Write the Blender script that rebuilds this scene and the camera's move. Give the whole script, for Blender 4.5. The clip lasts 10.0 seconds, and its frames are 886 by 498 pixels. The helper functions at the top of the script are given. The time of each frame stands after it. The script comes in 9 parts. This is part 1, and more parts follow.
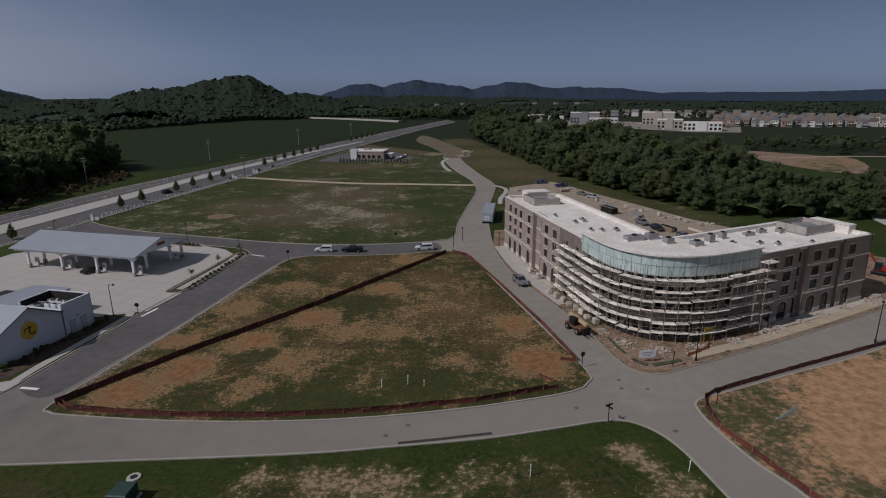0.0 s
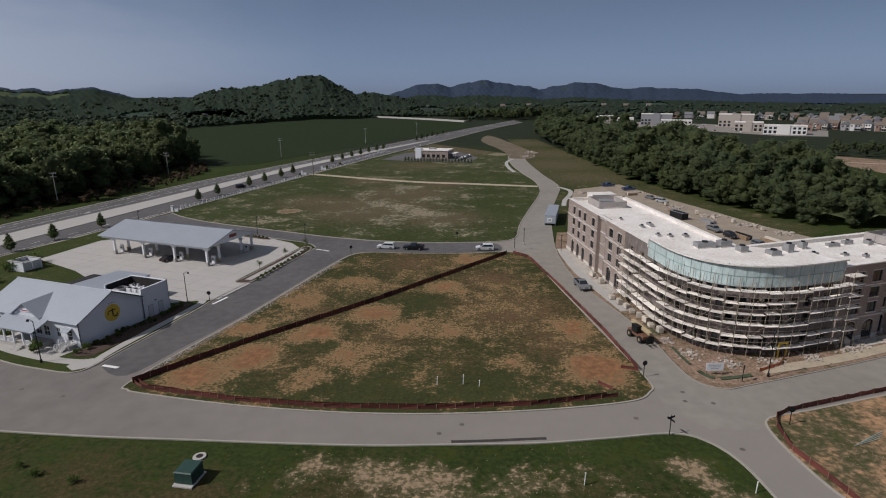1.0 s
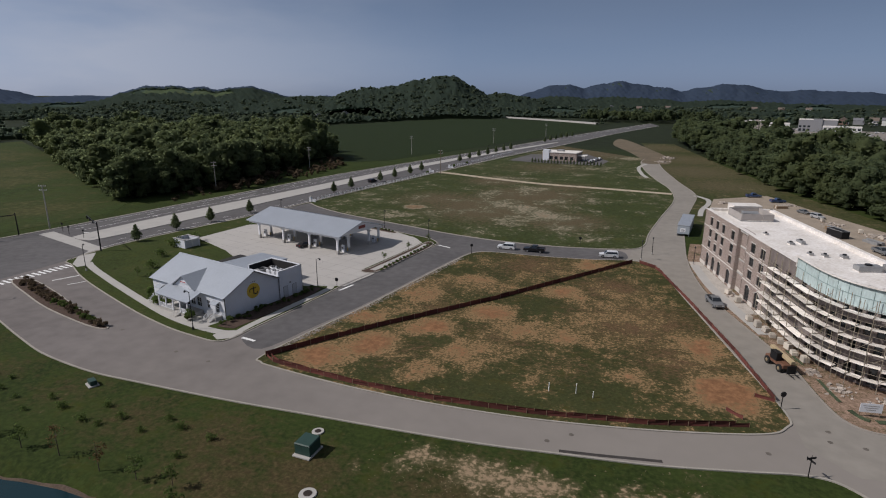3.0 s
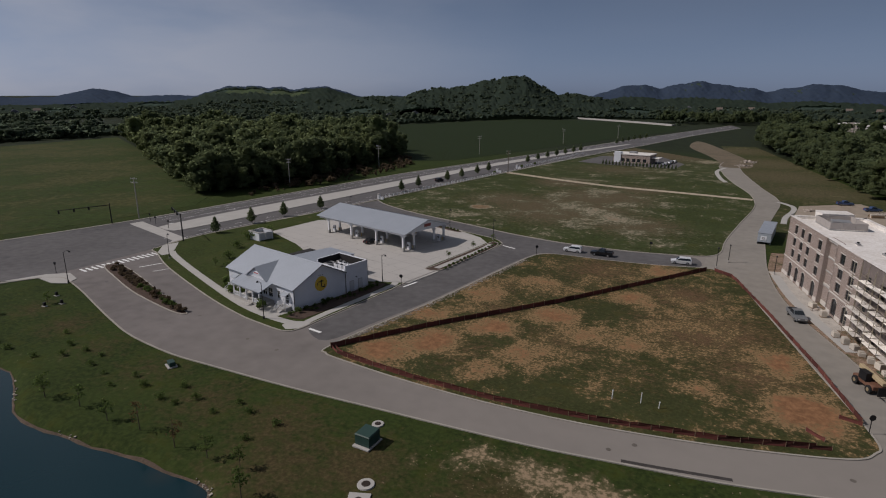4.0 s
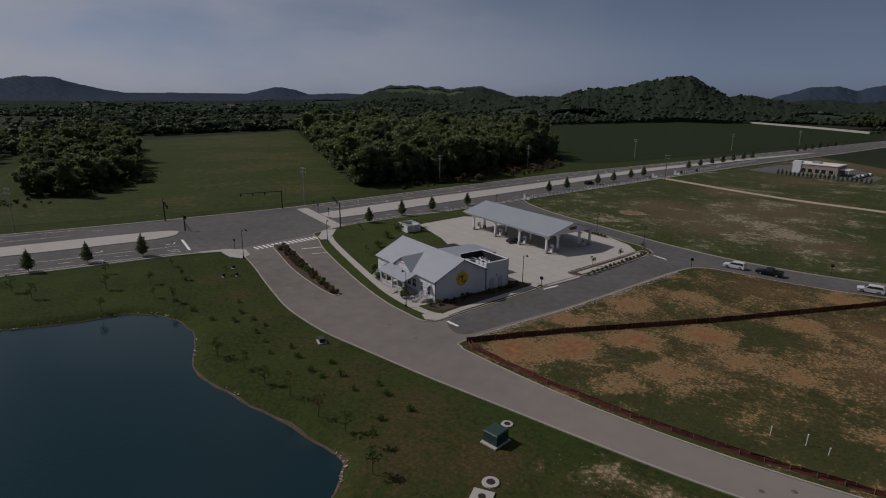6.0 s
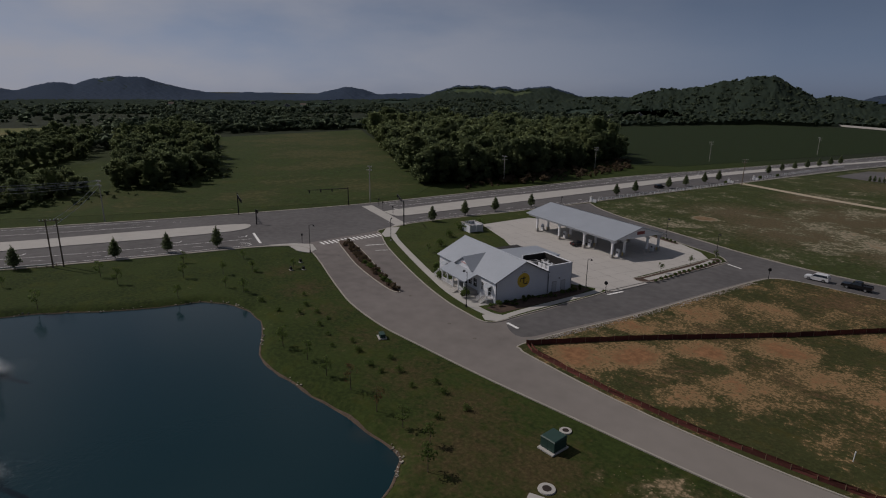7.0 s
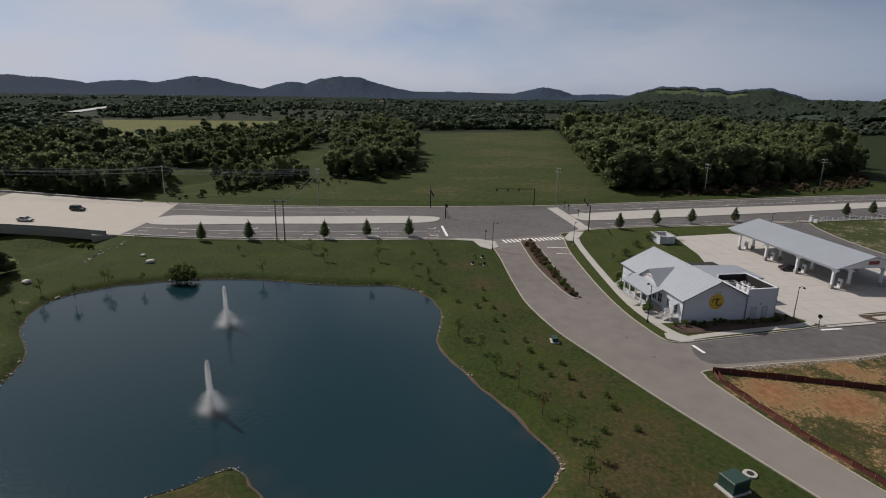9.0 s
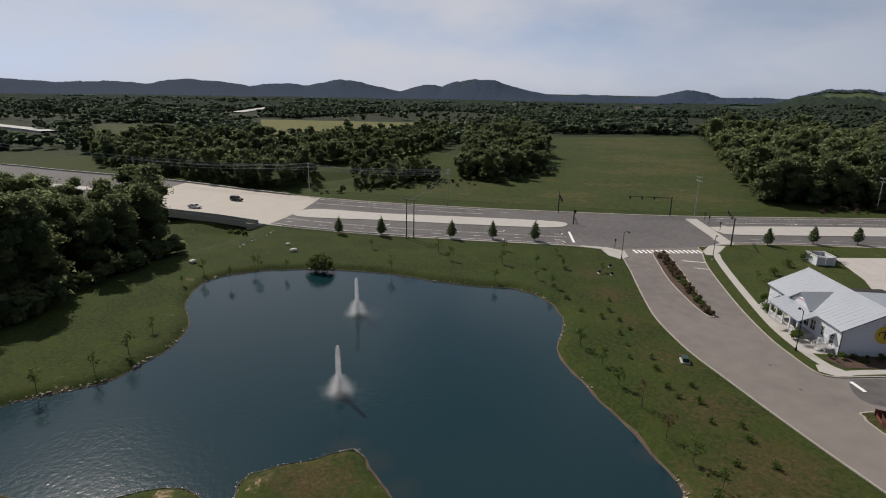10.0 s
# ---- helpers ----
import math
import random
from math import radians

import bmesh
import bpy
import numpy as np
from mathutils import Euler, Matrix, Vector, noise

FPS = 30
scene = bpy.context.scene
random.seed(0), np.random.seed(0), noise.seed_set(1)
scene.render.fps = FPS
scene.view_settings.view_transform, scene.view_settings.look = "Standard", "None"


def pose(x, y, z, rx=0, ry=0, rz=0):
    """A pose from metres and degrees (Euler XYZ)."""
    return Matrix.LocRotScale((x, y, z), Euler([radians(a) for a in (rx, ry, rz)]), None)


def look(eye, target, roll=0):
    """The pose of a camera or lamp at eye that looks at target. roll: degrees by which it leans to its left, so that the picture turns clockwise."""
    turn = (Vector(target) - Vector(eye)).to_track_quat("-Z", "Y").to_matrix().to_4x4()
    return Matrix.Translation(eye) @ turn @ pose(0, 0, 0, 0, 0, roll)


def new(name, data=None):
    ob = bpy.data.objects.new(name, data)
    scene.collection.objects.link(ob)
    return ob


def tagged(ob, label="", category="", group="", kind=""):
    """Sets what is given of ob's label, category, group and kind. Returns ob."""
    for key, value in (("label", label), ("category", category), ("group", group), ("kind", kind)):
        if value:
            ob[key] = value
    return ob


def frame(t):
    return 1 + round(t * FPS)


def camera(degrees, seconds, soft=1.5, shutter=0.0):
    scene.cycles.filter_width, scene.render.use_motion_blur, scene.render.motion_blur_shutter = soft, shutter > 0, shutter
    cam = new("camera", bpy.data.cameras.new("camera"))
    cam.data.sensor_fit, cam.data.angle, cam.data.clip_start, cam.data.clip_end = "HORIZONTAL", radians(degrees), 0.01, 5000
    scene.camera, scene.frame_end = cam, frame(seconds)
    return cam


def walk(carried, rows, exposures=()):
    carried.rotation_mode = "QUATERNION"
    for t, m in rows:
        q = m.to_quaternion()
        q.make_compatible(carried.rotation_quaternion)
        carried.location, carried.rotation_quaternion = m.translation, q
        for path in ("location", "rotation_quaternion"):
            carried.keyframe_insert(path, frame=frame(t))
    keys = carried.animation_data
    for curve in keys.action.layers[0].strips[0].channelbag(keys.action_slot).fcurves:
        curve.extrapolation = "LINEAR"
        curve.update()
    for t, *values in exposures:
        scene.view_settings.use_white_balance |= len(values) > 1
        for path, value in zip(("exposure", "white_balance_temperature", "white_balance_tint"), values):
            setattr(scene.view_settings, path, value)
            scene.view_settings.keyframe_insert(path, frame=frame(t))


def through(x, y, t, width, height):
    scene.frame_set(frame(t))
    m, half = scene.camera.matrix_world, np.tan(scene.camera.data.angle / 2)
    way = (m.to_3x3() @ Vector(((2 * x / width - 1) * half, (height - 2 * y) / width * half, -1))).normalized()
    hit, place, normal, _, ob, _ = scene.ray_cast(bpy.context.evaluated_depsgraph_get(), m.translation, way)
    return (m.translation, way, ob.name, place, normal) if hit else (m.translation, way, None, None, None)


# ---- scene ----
cam = camera(75.83, 10.0, soft=1.1)
# seconds, x, y, z, yaw, pitch, roll
PATH_ROWS = [
    (0.0, -0.00, 0.00, 42.12, 0.00, -15.59, -0.57),
    (0.5, 0.20, 0.21, 41.98, 3.22, -15.56, -0.51),
    (1.0, 0.22, 0.14, 41.99, 6.41, -15.53, -0.35),
    (1.5, 0.21, 0.16, 42.00, 9.55, -15.52, -0.17),
    (2.0, 0.22, 0.24, 41.91, 12.77, -15.49, -0.04),
    (2.5, 0.29, 0.28, 41.91, 15.89, -15.46, 0.07),
    (4.0, 0.40, 0.40, 41.65, 25.74, -15.44, 0.21),
    (4.5, 0.36, 0.44, 41.55, 29.64, -15.43, 0.32),
    (5.0, 0.30, 0.55, 41.48, 33.67, -15.44, 0.51),
    (5.5, 0.19, 0.65, 41.42, 37.29, -15.49, 0.62),
    (7.0, -0.16, 0.86, 41.24, 46.93, -15.60, 0.79),
    (7.5, -0.22, 0.83, 41.24, 50.91, -15.66, 0.98),
    (8.0, -0.09, 0.72, 41.26, 55.82, -15.72, 1.12),
    (8.5, 0.09, 0.53, 41.41, 60.61, -15.81, 1.20),
    (9.0, 0.39, 0.45, 41.54, 65.69, -15.88, 1.19),
    (9.5, 0.75, 0.24, 41.73, 71.99, -15.92, 1.18),
    (10.0, 0.64, 0.13, 41.66, 78.61, -15.88, 1.16),
]


def cam_pose(x, y, z, yaw, pitch, roll):
    a, b = radians(yaw), radians(pitch)
    way = Vector((-math.sin(a) * math.cos(b), math.cos(a) * math.cos(b), math.sin(b)))
    return look((x, y, z), Vector((x, y, z)) + way, roll)


EXPOSURES = [(0.0, -0.56, 6150, 17), (0.5, -0.3, 6200, 16), (1.0, -0.08, 6250, 15), (2.5, 0.04, 6250, 15), (4.0, -0.36, 6400, 17), (5.0, -0.6, 6450, 17), (7.0, -0.7, 6500, 17), (7.5, -0.6, 6500, 15), (8.5, -0.1, 6600, 14), (10.0, 0.3, 6750, 14)]
walk(cam, [(r[0], cam_pose(*r[1:])) for r in PATH_ROWS], EXPOSURES)

# ---- world and sun ----
SUN_AZ, SUN_EL = 116.0, 44.0  # degrees from +y towards -x, and above the horizon
world = bpy.data.worlds.new("sky")
scene.world = world
world.use_nodes = True
wn, wl = world.node_tree.nodes, world.node_tree.links
wn.clear()
w_out = wn.new("ShaderNodeOutputWorld")
w_bg = wn.new("ShaderNodeBackground")
w_sky = wn.new("ShaderNodeTexSky")
w_sky.sky_type = "NISHITA"
w_sky.sun_disc = False
w_sky.sun_elevation = radians(SUN_EL)
w_sky.sun_rotation = radians(-SUN_AZ)
w_sky.air_density, w_sky.dust_density, w_sky.ozone_density = 1.0, 0.35, 4.0
w_bg.inputs["Strength"].default_value = 0.06
# thin high cloud
w_co = wn.new("ShaderNodeTexCoord")
w_map = wn.new("ShaderNodeMapping")
w_map.inputs["Scale"].default_value = (1.2, 2.2, 6.0)
w_noise = wn.new("ShaderNodeTexNoise")
w_noise.inputs["Scale"].default_value = 1.6
w_noise.inputs["Detail"].default_value = 5.0
w_ramp = wn.new("ShaderNodeMapRange")
w_ramp.inputs["From Min"].default_value, w_ramp.inputs["From Max"].default_value = 0.2, 0.62
w_ramp.inputs["To Max"].default_value = 0.9
w_mix = wn.new("ShaderNodeMix")
w_mix.data_type = "RGBA"
w_mix.inputs["B"].default_value = (7.6, 8.0, 8.7, 1)
wl.new(w_co.outputs["Generated"], w_map.inputs["Vector"])
wl.new(w_map.outputs["Vector"], w_noise.inputs["Vector"])
wl.new(w_noise.outputs["Fac"], w_ramp.inputs["Value"])
# the cloud thickens towards the west
w_sep, w_west, w_cov = wn.new("ShaderNodeSeparateXYZ"), wn.new("ShaderNodeMapRange"), wn.new("ShaderNodeMath")
w_west.inputs["From Min"].default_value, w_west.inputs["From Max"].default_value = -0.3, -1.0
w_west.inputs["To Min"].default_value = 0.08
w_cov.operation = "MULTIPLY"
wl.new(w_co.outputs["Generated"], w_sep.inputs["Vector"])
wl.new(w_sep.outputs["X"], w_west.inputs["Value"])
wl.new(w_west.outputs["Result"], w_cov.inputs[0])
wl.new(w_ramp.outputs["Result"], w_cov.inputs[1])
# a bright veil, added above the view to raise the fill light
w_fill_veil, w_both = wn.new("ShaderNodeMapRange"), wn.new("ShaderNodeMath")
w_fill_veil.interpolation_type = "SMOOTHSTEP"
w_fill_veil.inputs["From Min"].default_value, w_fill_veil.inputs["From Max"].default_value = 0.25, 0.95
w_fill_veil.inputs["To Max"].default_value = 0.5
w_both.operation = "MAXIMUM"
wl.new(w_sep.outputs["Z"], w_fill_veil.inputs["Value"])
wl.new(w_fill_veil.outputs["Result"], w_both.inputs[0])
wl.new(w_cov.outputs[0], w_both.inputs[1])
wl.new(w_both.outputs[0], w_mix.inputs["Factor"])
# the same sky seen through a blue-grey haze
w_bw = wn.new("ShaderNodeRGBToBW")
w_tint = wn.new("ShaderNodeMix")
w_tint.data_type, w_tint.blend_type = "RGBA", "MULTIPLY"
w_tint.inputs["Factor"].default_value = 1.0
w_tint.inputs["B"].default_value = (0.58, 0.84, 1.32, 1)
w_haze = wn.new("ShaderNodeMix")
w_haze.data_type = "RGBA"
w_haze.inputs["Factor"].default_value = 0.8
wl.new(w_sky.outputs["Color"], w_bw.inputs["Color"])
wl.new(w_bw.outputs["Val"], w_tint.inputs["A"])
wl.new(w_sky.outputs["Color"], w_haze.inputs["A"])
wl.new(w_tint.outputs["Result"], w_haze.inputs["B"])
wl.new(w_haze.outputs["Result"], w_mix.inputs["A"])
# deeper away from the sun
w_deep, w_mul = wn.new("ShaderNodeMapRange"), wn.new("ShaderNodeVectorMath")
w_deep.inputs["From Min"].default_value, w_deep.inputs["From Max"].default_value = 0.5, -0.9
w_deep.inputs["To Min"].default_value, w_deep.inputs["To Max"].default_value = 0.7, 1.0
w_mul.operation = "SCALE"
wl.new(w_sep.outputs["X"], w_deep.inputs["Value"])
wl.new(w_mix.outputs["Result"], w_mul.inputs[0])
wl.new(w_deep.outputs["Result"], w_mul.inputs["Scale"])
wl.new(w_mul.outputs["Vector"], w_bg.inputs["Color"])
wl.new(w_bg.outputs["Background"], w_out.inputs["Surface"])

sun = new("sun", bpy.data.lights.new("sun", "SUN"))
sun.data.energy, sun.data.angle, sun.data.color = 3.4, radians(0.6), (1.0, 0.95, 0.86)
_a, _e = radians(SUN_AZ), radians(SUN_EL)
SUN_WAY = Vector((math.sin(_a) * math.cos(_e), -math.cos(_a) * math.cos(_e), -math.sin(_e)))
sun.matrix_world = look((0, 0, 300), Vector((0, 0, 300)) + SUN_WAY)

from mathutils.geometry import tessellate_polygon

# ---- materials ----
def material(name, base, rough=0.8, metal=0.0, vary=0.25, scale=1.0, bump=0.0, spec=0.3, tint=None, fine=12.0, per="", streak=None):
    """A node material: a base colour that varies at two scales, with bump. per: 'object' or 'island' adds a random shade."""
    m = bpy.data.materials.new(name)
    m.use_nodes = True
    n, l = m.node_tree.nodes, m.node_tree.links
    p = n["Principled BSDF"]
    co = n.new("ShaderNodeTexCoord")
    src = co.outputs["Object"]
    if streak:
        mp = n.new("ShaderNodeMapping")
        mp.inputs["Scale"].default_value = streak
        l.new(src, mp.inputs["Vector"])
        src = mp.outputs["Vector"]
    big, small = n.new("ShaderNodeTexNoise"), n.new("ShaderNodeTexNoise")
    big.inputs["Scale"].default_value, small.inputs["Scale"].default_value = scale, scale * fine
    big.inputs["Detail"].default_value, small.inputs["Detail"].default_value = 4, 3
    l.new(src, big.inputs["Vector"])
    l.new(src, small.inputs["Vector"])
    add = n.new("ShaderNodeMath")
    add.operation = "ADD"
    l.new(big.outputs["Fac"], add.inputs[0])
    l.new(small.outputs["Fac"], add.inputs[1])
    val = add.outputs[0]
    if per:
        rnd = n.new("ShaderNodeObjectInfo" if per == "object" else "ShaderNodeNewGeometry")
        a2 = n.new("ShaderNodeMath")
        a2.operation = "MULTIPLY_ADD"
        a2.inputs[1].default_value = 0.8
        l.new(rnd.outputs["Random" if per == "object" else "Random Per Island"], a2.inputs[0])
        l.new(val, a2.inputs[2])
        sub = n.new("ShaderNodeMath")
        sub.operation = "SUBTRACT"
        sub.inputs[1].default_value = 0.4
        l.new(a2.outputs[0], sub.inputs[0])
        val = sub.outputs[0]
    mr = n.new("ShaderNodeMapRange")
    mr.inputs["From Min"].default_value, mr.inputs["From Max"].default_value = 0.6, 1.4
    l.new(val, mr.inputs["Value"])
    mix = n.new("ShaderNodeMix")
    mix.data_type = "RGBA"
    dark = tint or tuple(c * (1 - vary) for c in base)
    light = tuple(min(1.0, c * (1 + vary)) for c in base)
    mix.inputs["A"].default_value, mix.inputs["B"].default_value = (*dark, 1), (*light, 1)
    l.new(mr.outputs["Result"], mix.inputs["Factor"])
    l.new(mix.outputs["Result"], p.inputs["Base Color"])
    p.inputs["Roughness"].default_value, p.inputs["Metallic"].default_value = rough, metal
    p.inputs["Specular IOR Level"].default_value = spec
    if bump:
        b = n.new("ShaderNodeBump")
        b.inputs["Strength"].default_value, b.inputs["Distance"].default_value = 0.6, bump
        l.new(small.outputs["Fac"], b.inputs["Height"])
        l.new(b.outputs["Normal"], p.inputs["Normal"])
    return m


def blotched(name, green, dry, soil, dry_at=0.5, soil_at=0.62, scale=0.12, spots=(), bump=0.06, dark=None, rows=None, fleck=0.3, grain_k=15, brown=(), brown_colour=(0.078, 0.066, 0.033), rough_land=None, push=1.0):
    """Grass, dry straw and bare soil mixed by noise. spots: (x, y, radius, amount) raise (or lower) the bareness there."""
    m = bpy.data.materials.new(name)
    m.use_nodes = True
    n, l = m.node_tree.nodes, m.node_tree.links
    p = n["Principled BSDF"]
    p.inputs["Roughness"].default_value, p.inputs["Specular IOR Level"].default_value = 0.95, 0.1
    co = n.new("ShaderNodeTexCoord").outputs["Object"]

    def tex(s, detail=5, rough=0.6):
        t = n.new("ShaderNodeTexNoise")
        t.inputs["Scale"].default_value, t.inputs["Detail"].default_value, t.inputs["Roughness"].default_value = s, detail, rough
        l.new(co, t.inputs["Vector"])
        return t.outputs["Fac"]

    def math_node(op, a, b, c=None):
        k = n.new("ShaderNodeMath")
        k.operation = op
        for i, v in enumerate((a, b, c)):
            if v is None:
                continue
            if isinstance(v, (int, float)):
                k.inputs[i].default_value = v
            else:
                l.new(v, k.inputs[i])
        return k.outputs[0]

    def ramp(v, lo, hi):
        r = n.new("ShaderNodeMapRange")
        r.interpolation_type = "SMOOTHSTEP"
        r.inputs["From Min"].default_value, r.inputs["From Max"].default_value = lo, hi
        l.new(v, r.inputs["Value"])
        return r.outputs["Result"]

    def mixed(f, a, b):
        x = n.new("ShaderNodeMix")
        x.data_type = "RGBA"
        l.new(f, x.inputs["Factor"])
        for k, v in (("A", a), ("B", b)):
            if isinstance(v, tuple):
                x.inputs[k].default_value = (*v, 1)
            else:
                l.new(v, x.inputs[k])
        return x.outputs["Result"]

    broad, mid, fine, grain = tex(scale * 0.25), tex(scale), tex(scale * 7, 6, 0.7), tex(scale * grain_k, 4, 0.65)
    bare = math_node("ADD", math_node("MULTIPLY", broad, 0.26), math_node("MULTIPLY", mid, 0.36))
    bare = math_node("ADD", bare, math_node("MULTIPLY", tex(scale * 2.7, 5, 0.62), 0.38))
    bare = math_node("ADD", bare, math_node("MULTIPLY", fine, 0.32))
    bare = math_node("SUBTRACT", bare, 0.16)
    for x, y, r, amount in spots:
        d = n.new("ShaderNodeVectorMath")
        d.operation = "DISTANCE"
        l.new(co, d.inputs[0])
        d.inputs[1].default_value = (x, y, 0)
        s = n.new("ShaderNodeMapRange")
        s.interpolation_type = "SMOOTHSTEP"
        s.inputs["From Min"].default_value, s.inputs["From Max"].default_value = r, 0.0
        l.new(d.outputs["Value"], s.inputs["Value"])
        bare = math_node("MULTIPLY_ADD", s.outputs["Result"], amount * push, bare)
    g2 = mixed(ramp(mid, 0.35, 0.65), tuple(c * 0.7 for c in green) if dark is None else dark, green)
    g2 = mixed(ramp(tex(scale * 2.3, 4, 0.65), 0.5, 0.72), g2, (green[0] * 1.45, green[1] * 1.12, green[2] * 0.8))
    g2 = mixed(ramp(grain, 0.3, 0.75), g2, tuple(c * 1.35 for c in green))
    worn = None
    for x, y, r, amount in brown:
        d = n.new("ShaderNodeVectorMath")
        d.operation = "DISTANCE"
        l.new(co, d.inputs[0])
        d.inputs[1].default_value = (x, y, 0)
        s = n.new("ShaderNodeMapRange")
        s.inputs["From Min"].default_value, s.inputs["From Max"].default_value = r, 0.0
        s.inputs["To Max"].default_value = amount
        l.new(d.outputs["Value"], s.inputs["Value"])
        worn = s.outputs["Result"] if worn is None else math_node("MAXIMUM", worn, s.outputs["Result"])
    if worn is not None:
        worn = math_node("ADD", math_node("MULTIPLY", worn, 1.05), math_node("MULTIPLY", math_node("SUBTRACT", fine, 0.5), 2.4))
        worn = math_node("ADD", worn, math_node("MULTIPLY", math_node("SUBTRACT", grain, 0.5), 1.2))
        g2 = mixed(ramp(worn, 0.1, 1.15), g2, mixed(ramp(tex(scale * 22, 4, 0.7), 0.35, 0.7), tuple(v * 0.68 for v in brown_colour), tuple(v * 1.3 for v in brown_colour)))
    f2 = math_node("ADD", bare, math_node("MULTIPLY", math_node("SUBTRACT", grain, 0.5), fleck))
    olive = tuple(0.6 * g + 0.27 * d for g, d in zip(green, dry))
    g2 = mixed(ramp(bare, dry_at - 0.12, dry_at + 0.01), g2, olive)
    c = mixed(ramp(f2, dry_at - 0.05, dry_at + 0.06), g2, mixed(ramp(grain, 0.35, 0.7), tuple(v * 0.7 for v in dry), tuple(v * 1.2 for v in dry)))
    s2 = mixed(ramp(fine, 0.35, 0.68), tuple(v * 0.58 for v in soil), soil)
    c = mixed(ramp(f2, soil_at - 0.06, soil_at + 0.07), c, s2)
    if rows:
        wv = n.new("ShaderNodeTexWave")
        wv.inputs["Scale"].default_value, wv.inputs["Distortion"].default_value = rows, 1.5
        l.new(co, wv.inputs["Vector"])
        c = mixed(ramp(wv.outputs["Fac"], 0.1, 0.9), c, tuple(v * 0.55 for v in green))
    if rough_land:  # the mown ground gives way to dark rough land far out
        d = n.new("ShaderNodeVectorMath")
        d.operation = "LENGTH"
        l.new(co, d.inputs[0])
        c = mixed(ramp(math_node("ADD", d.outputs["Value"], math_node("MULTIPLY", broad, 160.0)), 430, 560), c, mixed(ramp(mid, 0.3, 0.7), tuple(v * 0.7 for v in rough_land), rough_land))
    l.new(c, p.inputs["Base Color"])
    b = n.new("ShaderNodeBump")
    b.inputs["Strength"].default_value, b.inputs["Distance"].default_value = 0.8, bump
    l.new(math_node("ADD", grain, fine), b.inputs["Height"])
    l.new(b.outputs["Normal"], p.inputs["Normal"])
    return m


def foliage(name, dark, light, through=0.4):
    """Leaves: a shade for each clump, with some light let through."""
    m = bpy.data.materials.new(name)
    m.use_nodes = True
    n, l = m.node_tree.nodes, m.node_tree.links
    p = n["Principled BSDF"]
    g = n.new("ShaderNodeNewGeometry")
    o = n.new("ShaderNodeObjectInfo")
    t = n.new("ShaderNodeTexNoise")
    t.inputs["Scale"].default_value, t.inputs["Detail"].default_value = 0.15, 3
    t2 = n.new("ShaderNodeTexNoise")
    t2.inputs["Scale"].default_value, t2.inputs["Detail"].default_value = 0.05, 2
    co = n.new("ShaderNodeTexCoord")
    l.new(co.outputs["Object"], t.inputs["Vector"])
    l.new(co.outputs["Object"], t2.inputs["Vector"])
    a = n.new("ShaderNodeMath")
    a.operation = "MULTIPLY_ADD"
    a.inputs[1].default_value = 0.24
    l.new(g.outputs["Random Per Island"], a.inputs[0])
    l.new(t.outputs["Fac"], a.inputs[2])
    b = n.new("ShaderNodeMath")
    b.operation = "MULTIPLY_ADD"
    b.inputs[1].default_value = 0.3
    l.new(o.outputs["Random"], b.inputs[0])
    l.new(a.outputs[0], b.inputs[2])
    r = n.new("ShaderNodeMapRange")
    r.inputs["From Min"].default_value, r.inputs["From Max"].default_value = 0.4, 1.15
    l.new(b.outputs[0], r.inputs["Value"])
    x = n.new("ShaderNodeMix")
    x.data_type = "RGBA"
    x.inputs["A"].default_value, x.inputs["B"].default_value = (*dark, 1), (*light, 1)
    l.new(r.outputs["Result"], x.inputs["Factor"])
    yr, yx = n.new("ShaderNodeMapRange"), n.new("ShaderNodeMix")
    yx.data_type = "RGBA"
    yr.inputs["From Min"].default_value, yr.inputs["From Max"].default_value = 0.48, 0.72
    yr.inputs["To Max"].default_value = 0.32
    l.new(t2.outputs["Fac"], yr.inputs["Value"])
    l.new(yr.outputs["Result"], yx.inputs["Factor"])
    l.new(x.outputs["Result"], yx.inputs["A"])
    yx.inputs["B"].default_value = (light[0] * 1.15, light[1] * 1.04, light[2] * 0.8, 1)
    x = yx
    l.new(x.outputs["Result"], p.inputs["Base Color"])
    p.inputs["Roughness"].default_value, p.inputs["Specular IOR Level"].default_value = 0.9, 0.03
    tr_ = n.new("ShaderNodeBsdfTranslucent")
    # leaves let through more light than they throw back
    lit = n.new("ShaderNodeVectorMath")
    lit.operation, lit.inputs["Scale"].default_value = "SCALE", 1.7
    l.new(x.outputs["Result"], lit.inputs[0])
    l.new(lit.outputs["Vector"], tr_.inputs["Color"])
    ms = n.new("ShaderNodeMixShader")
    ms.inputs[0].default_value = through
    l.new(p.outputs[0], ms.inputs[1])
    l.new(tr_.outputs[0], ms.inputs[2])
    l.new(ms.outputs[0], n["Material Output"].inputs["Surface"])
    return m


ASPHALT = material("asphalt_worn", (0.158, 0.142, 0.134), 0.9, vary=0.25, scale=0.05, fine=7)

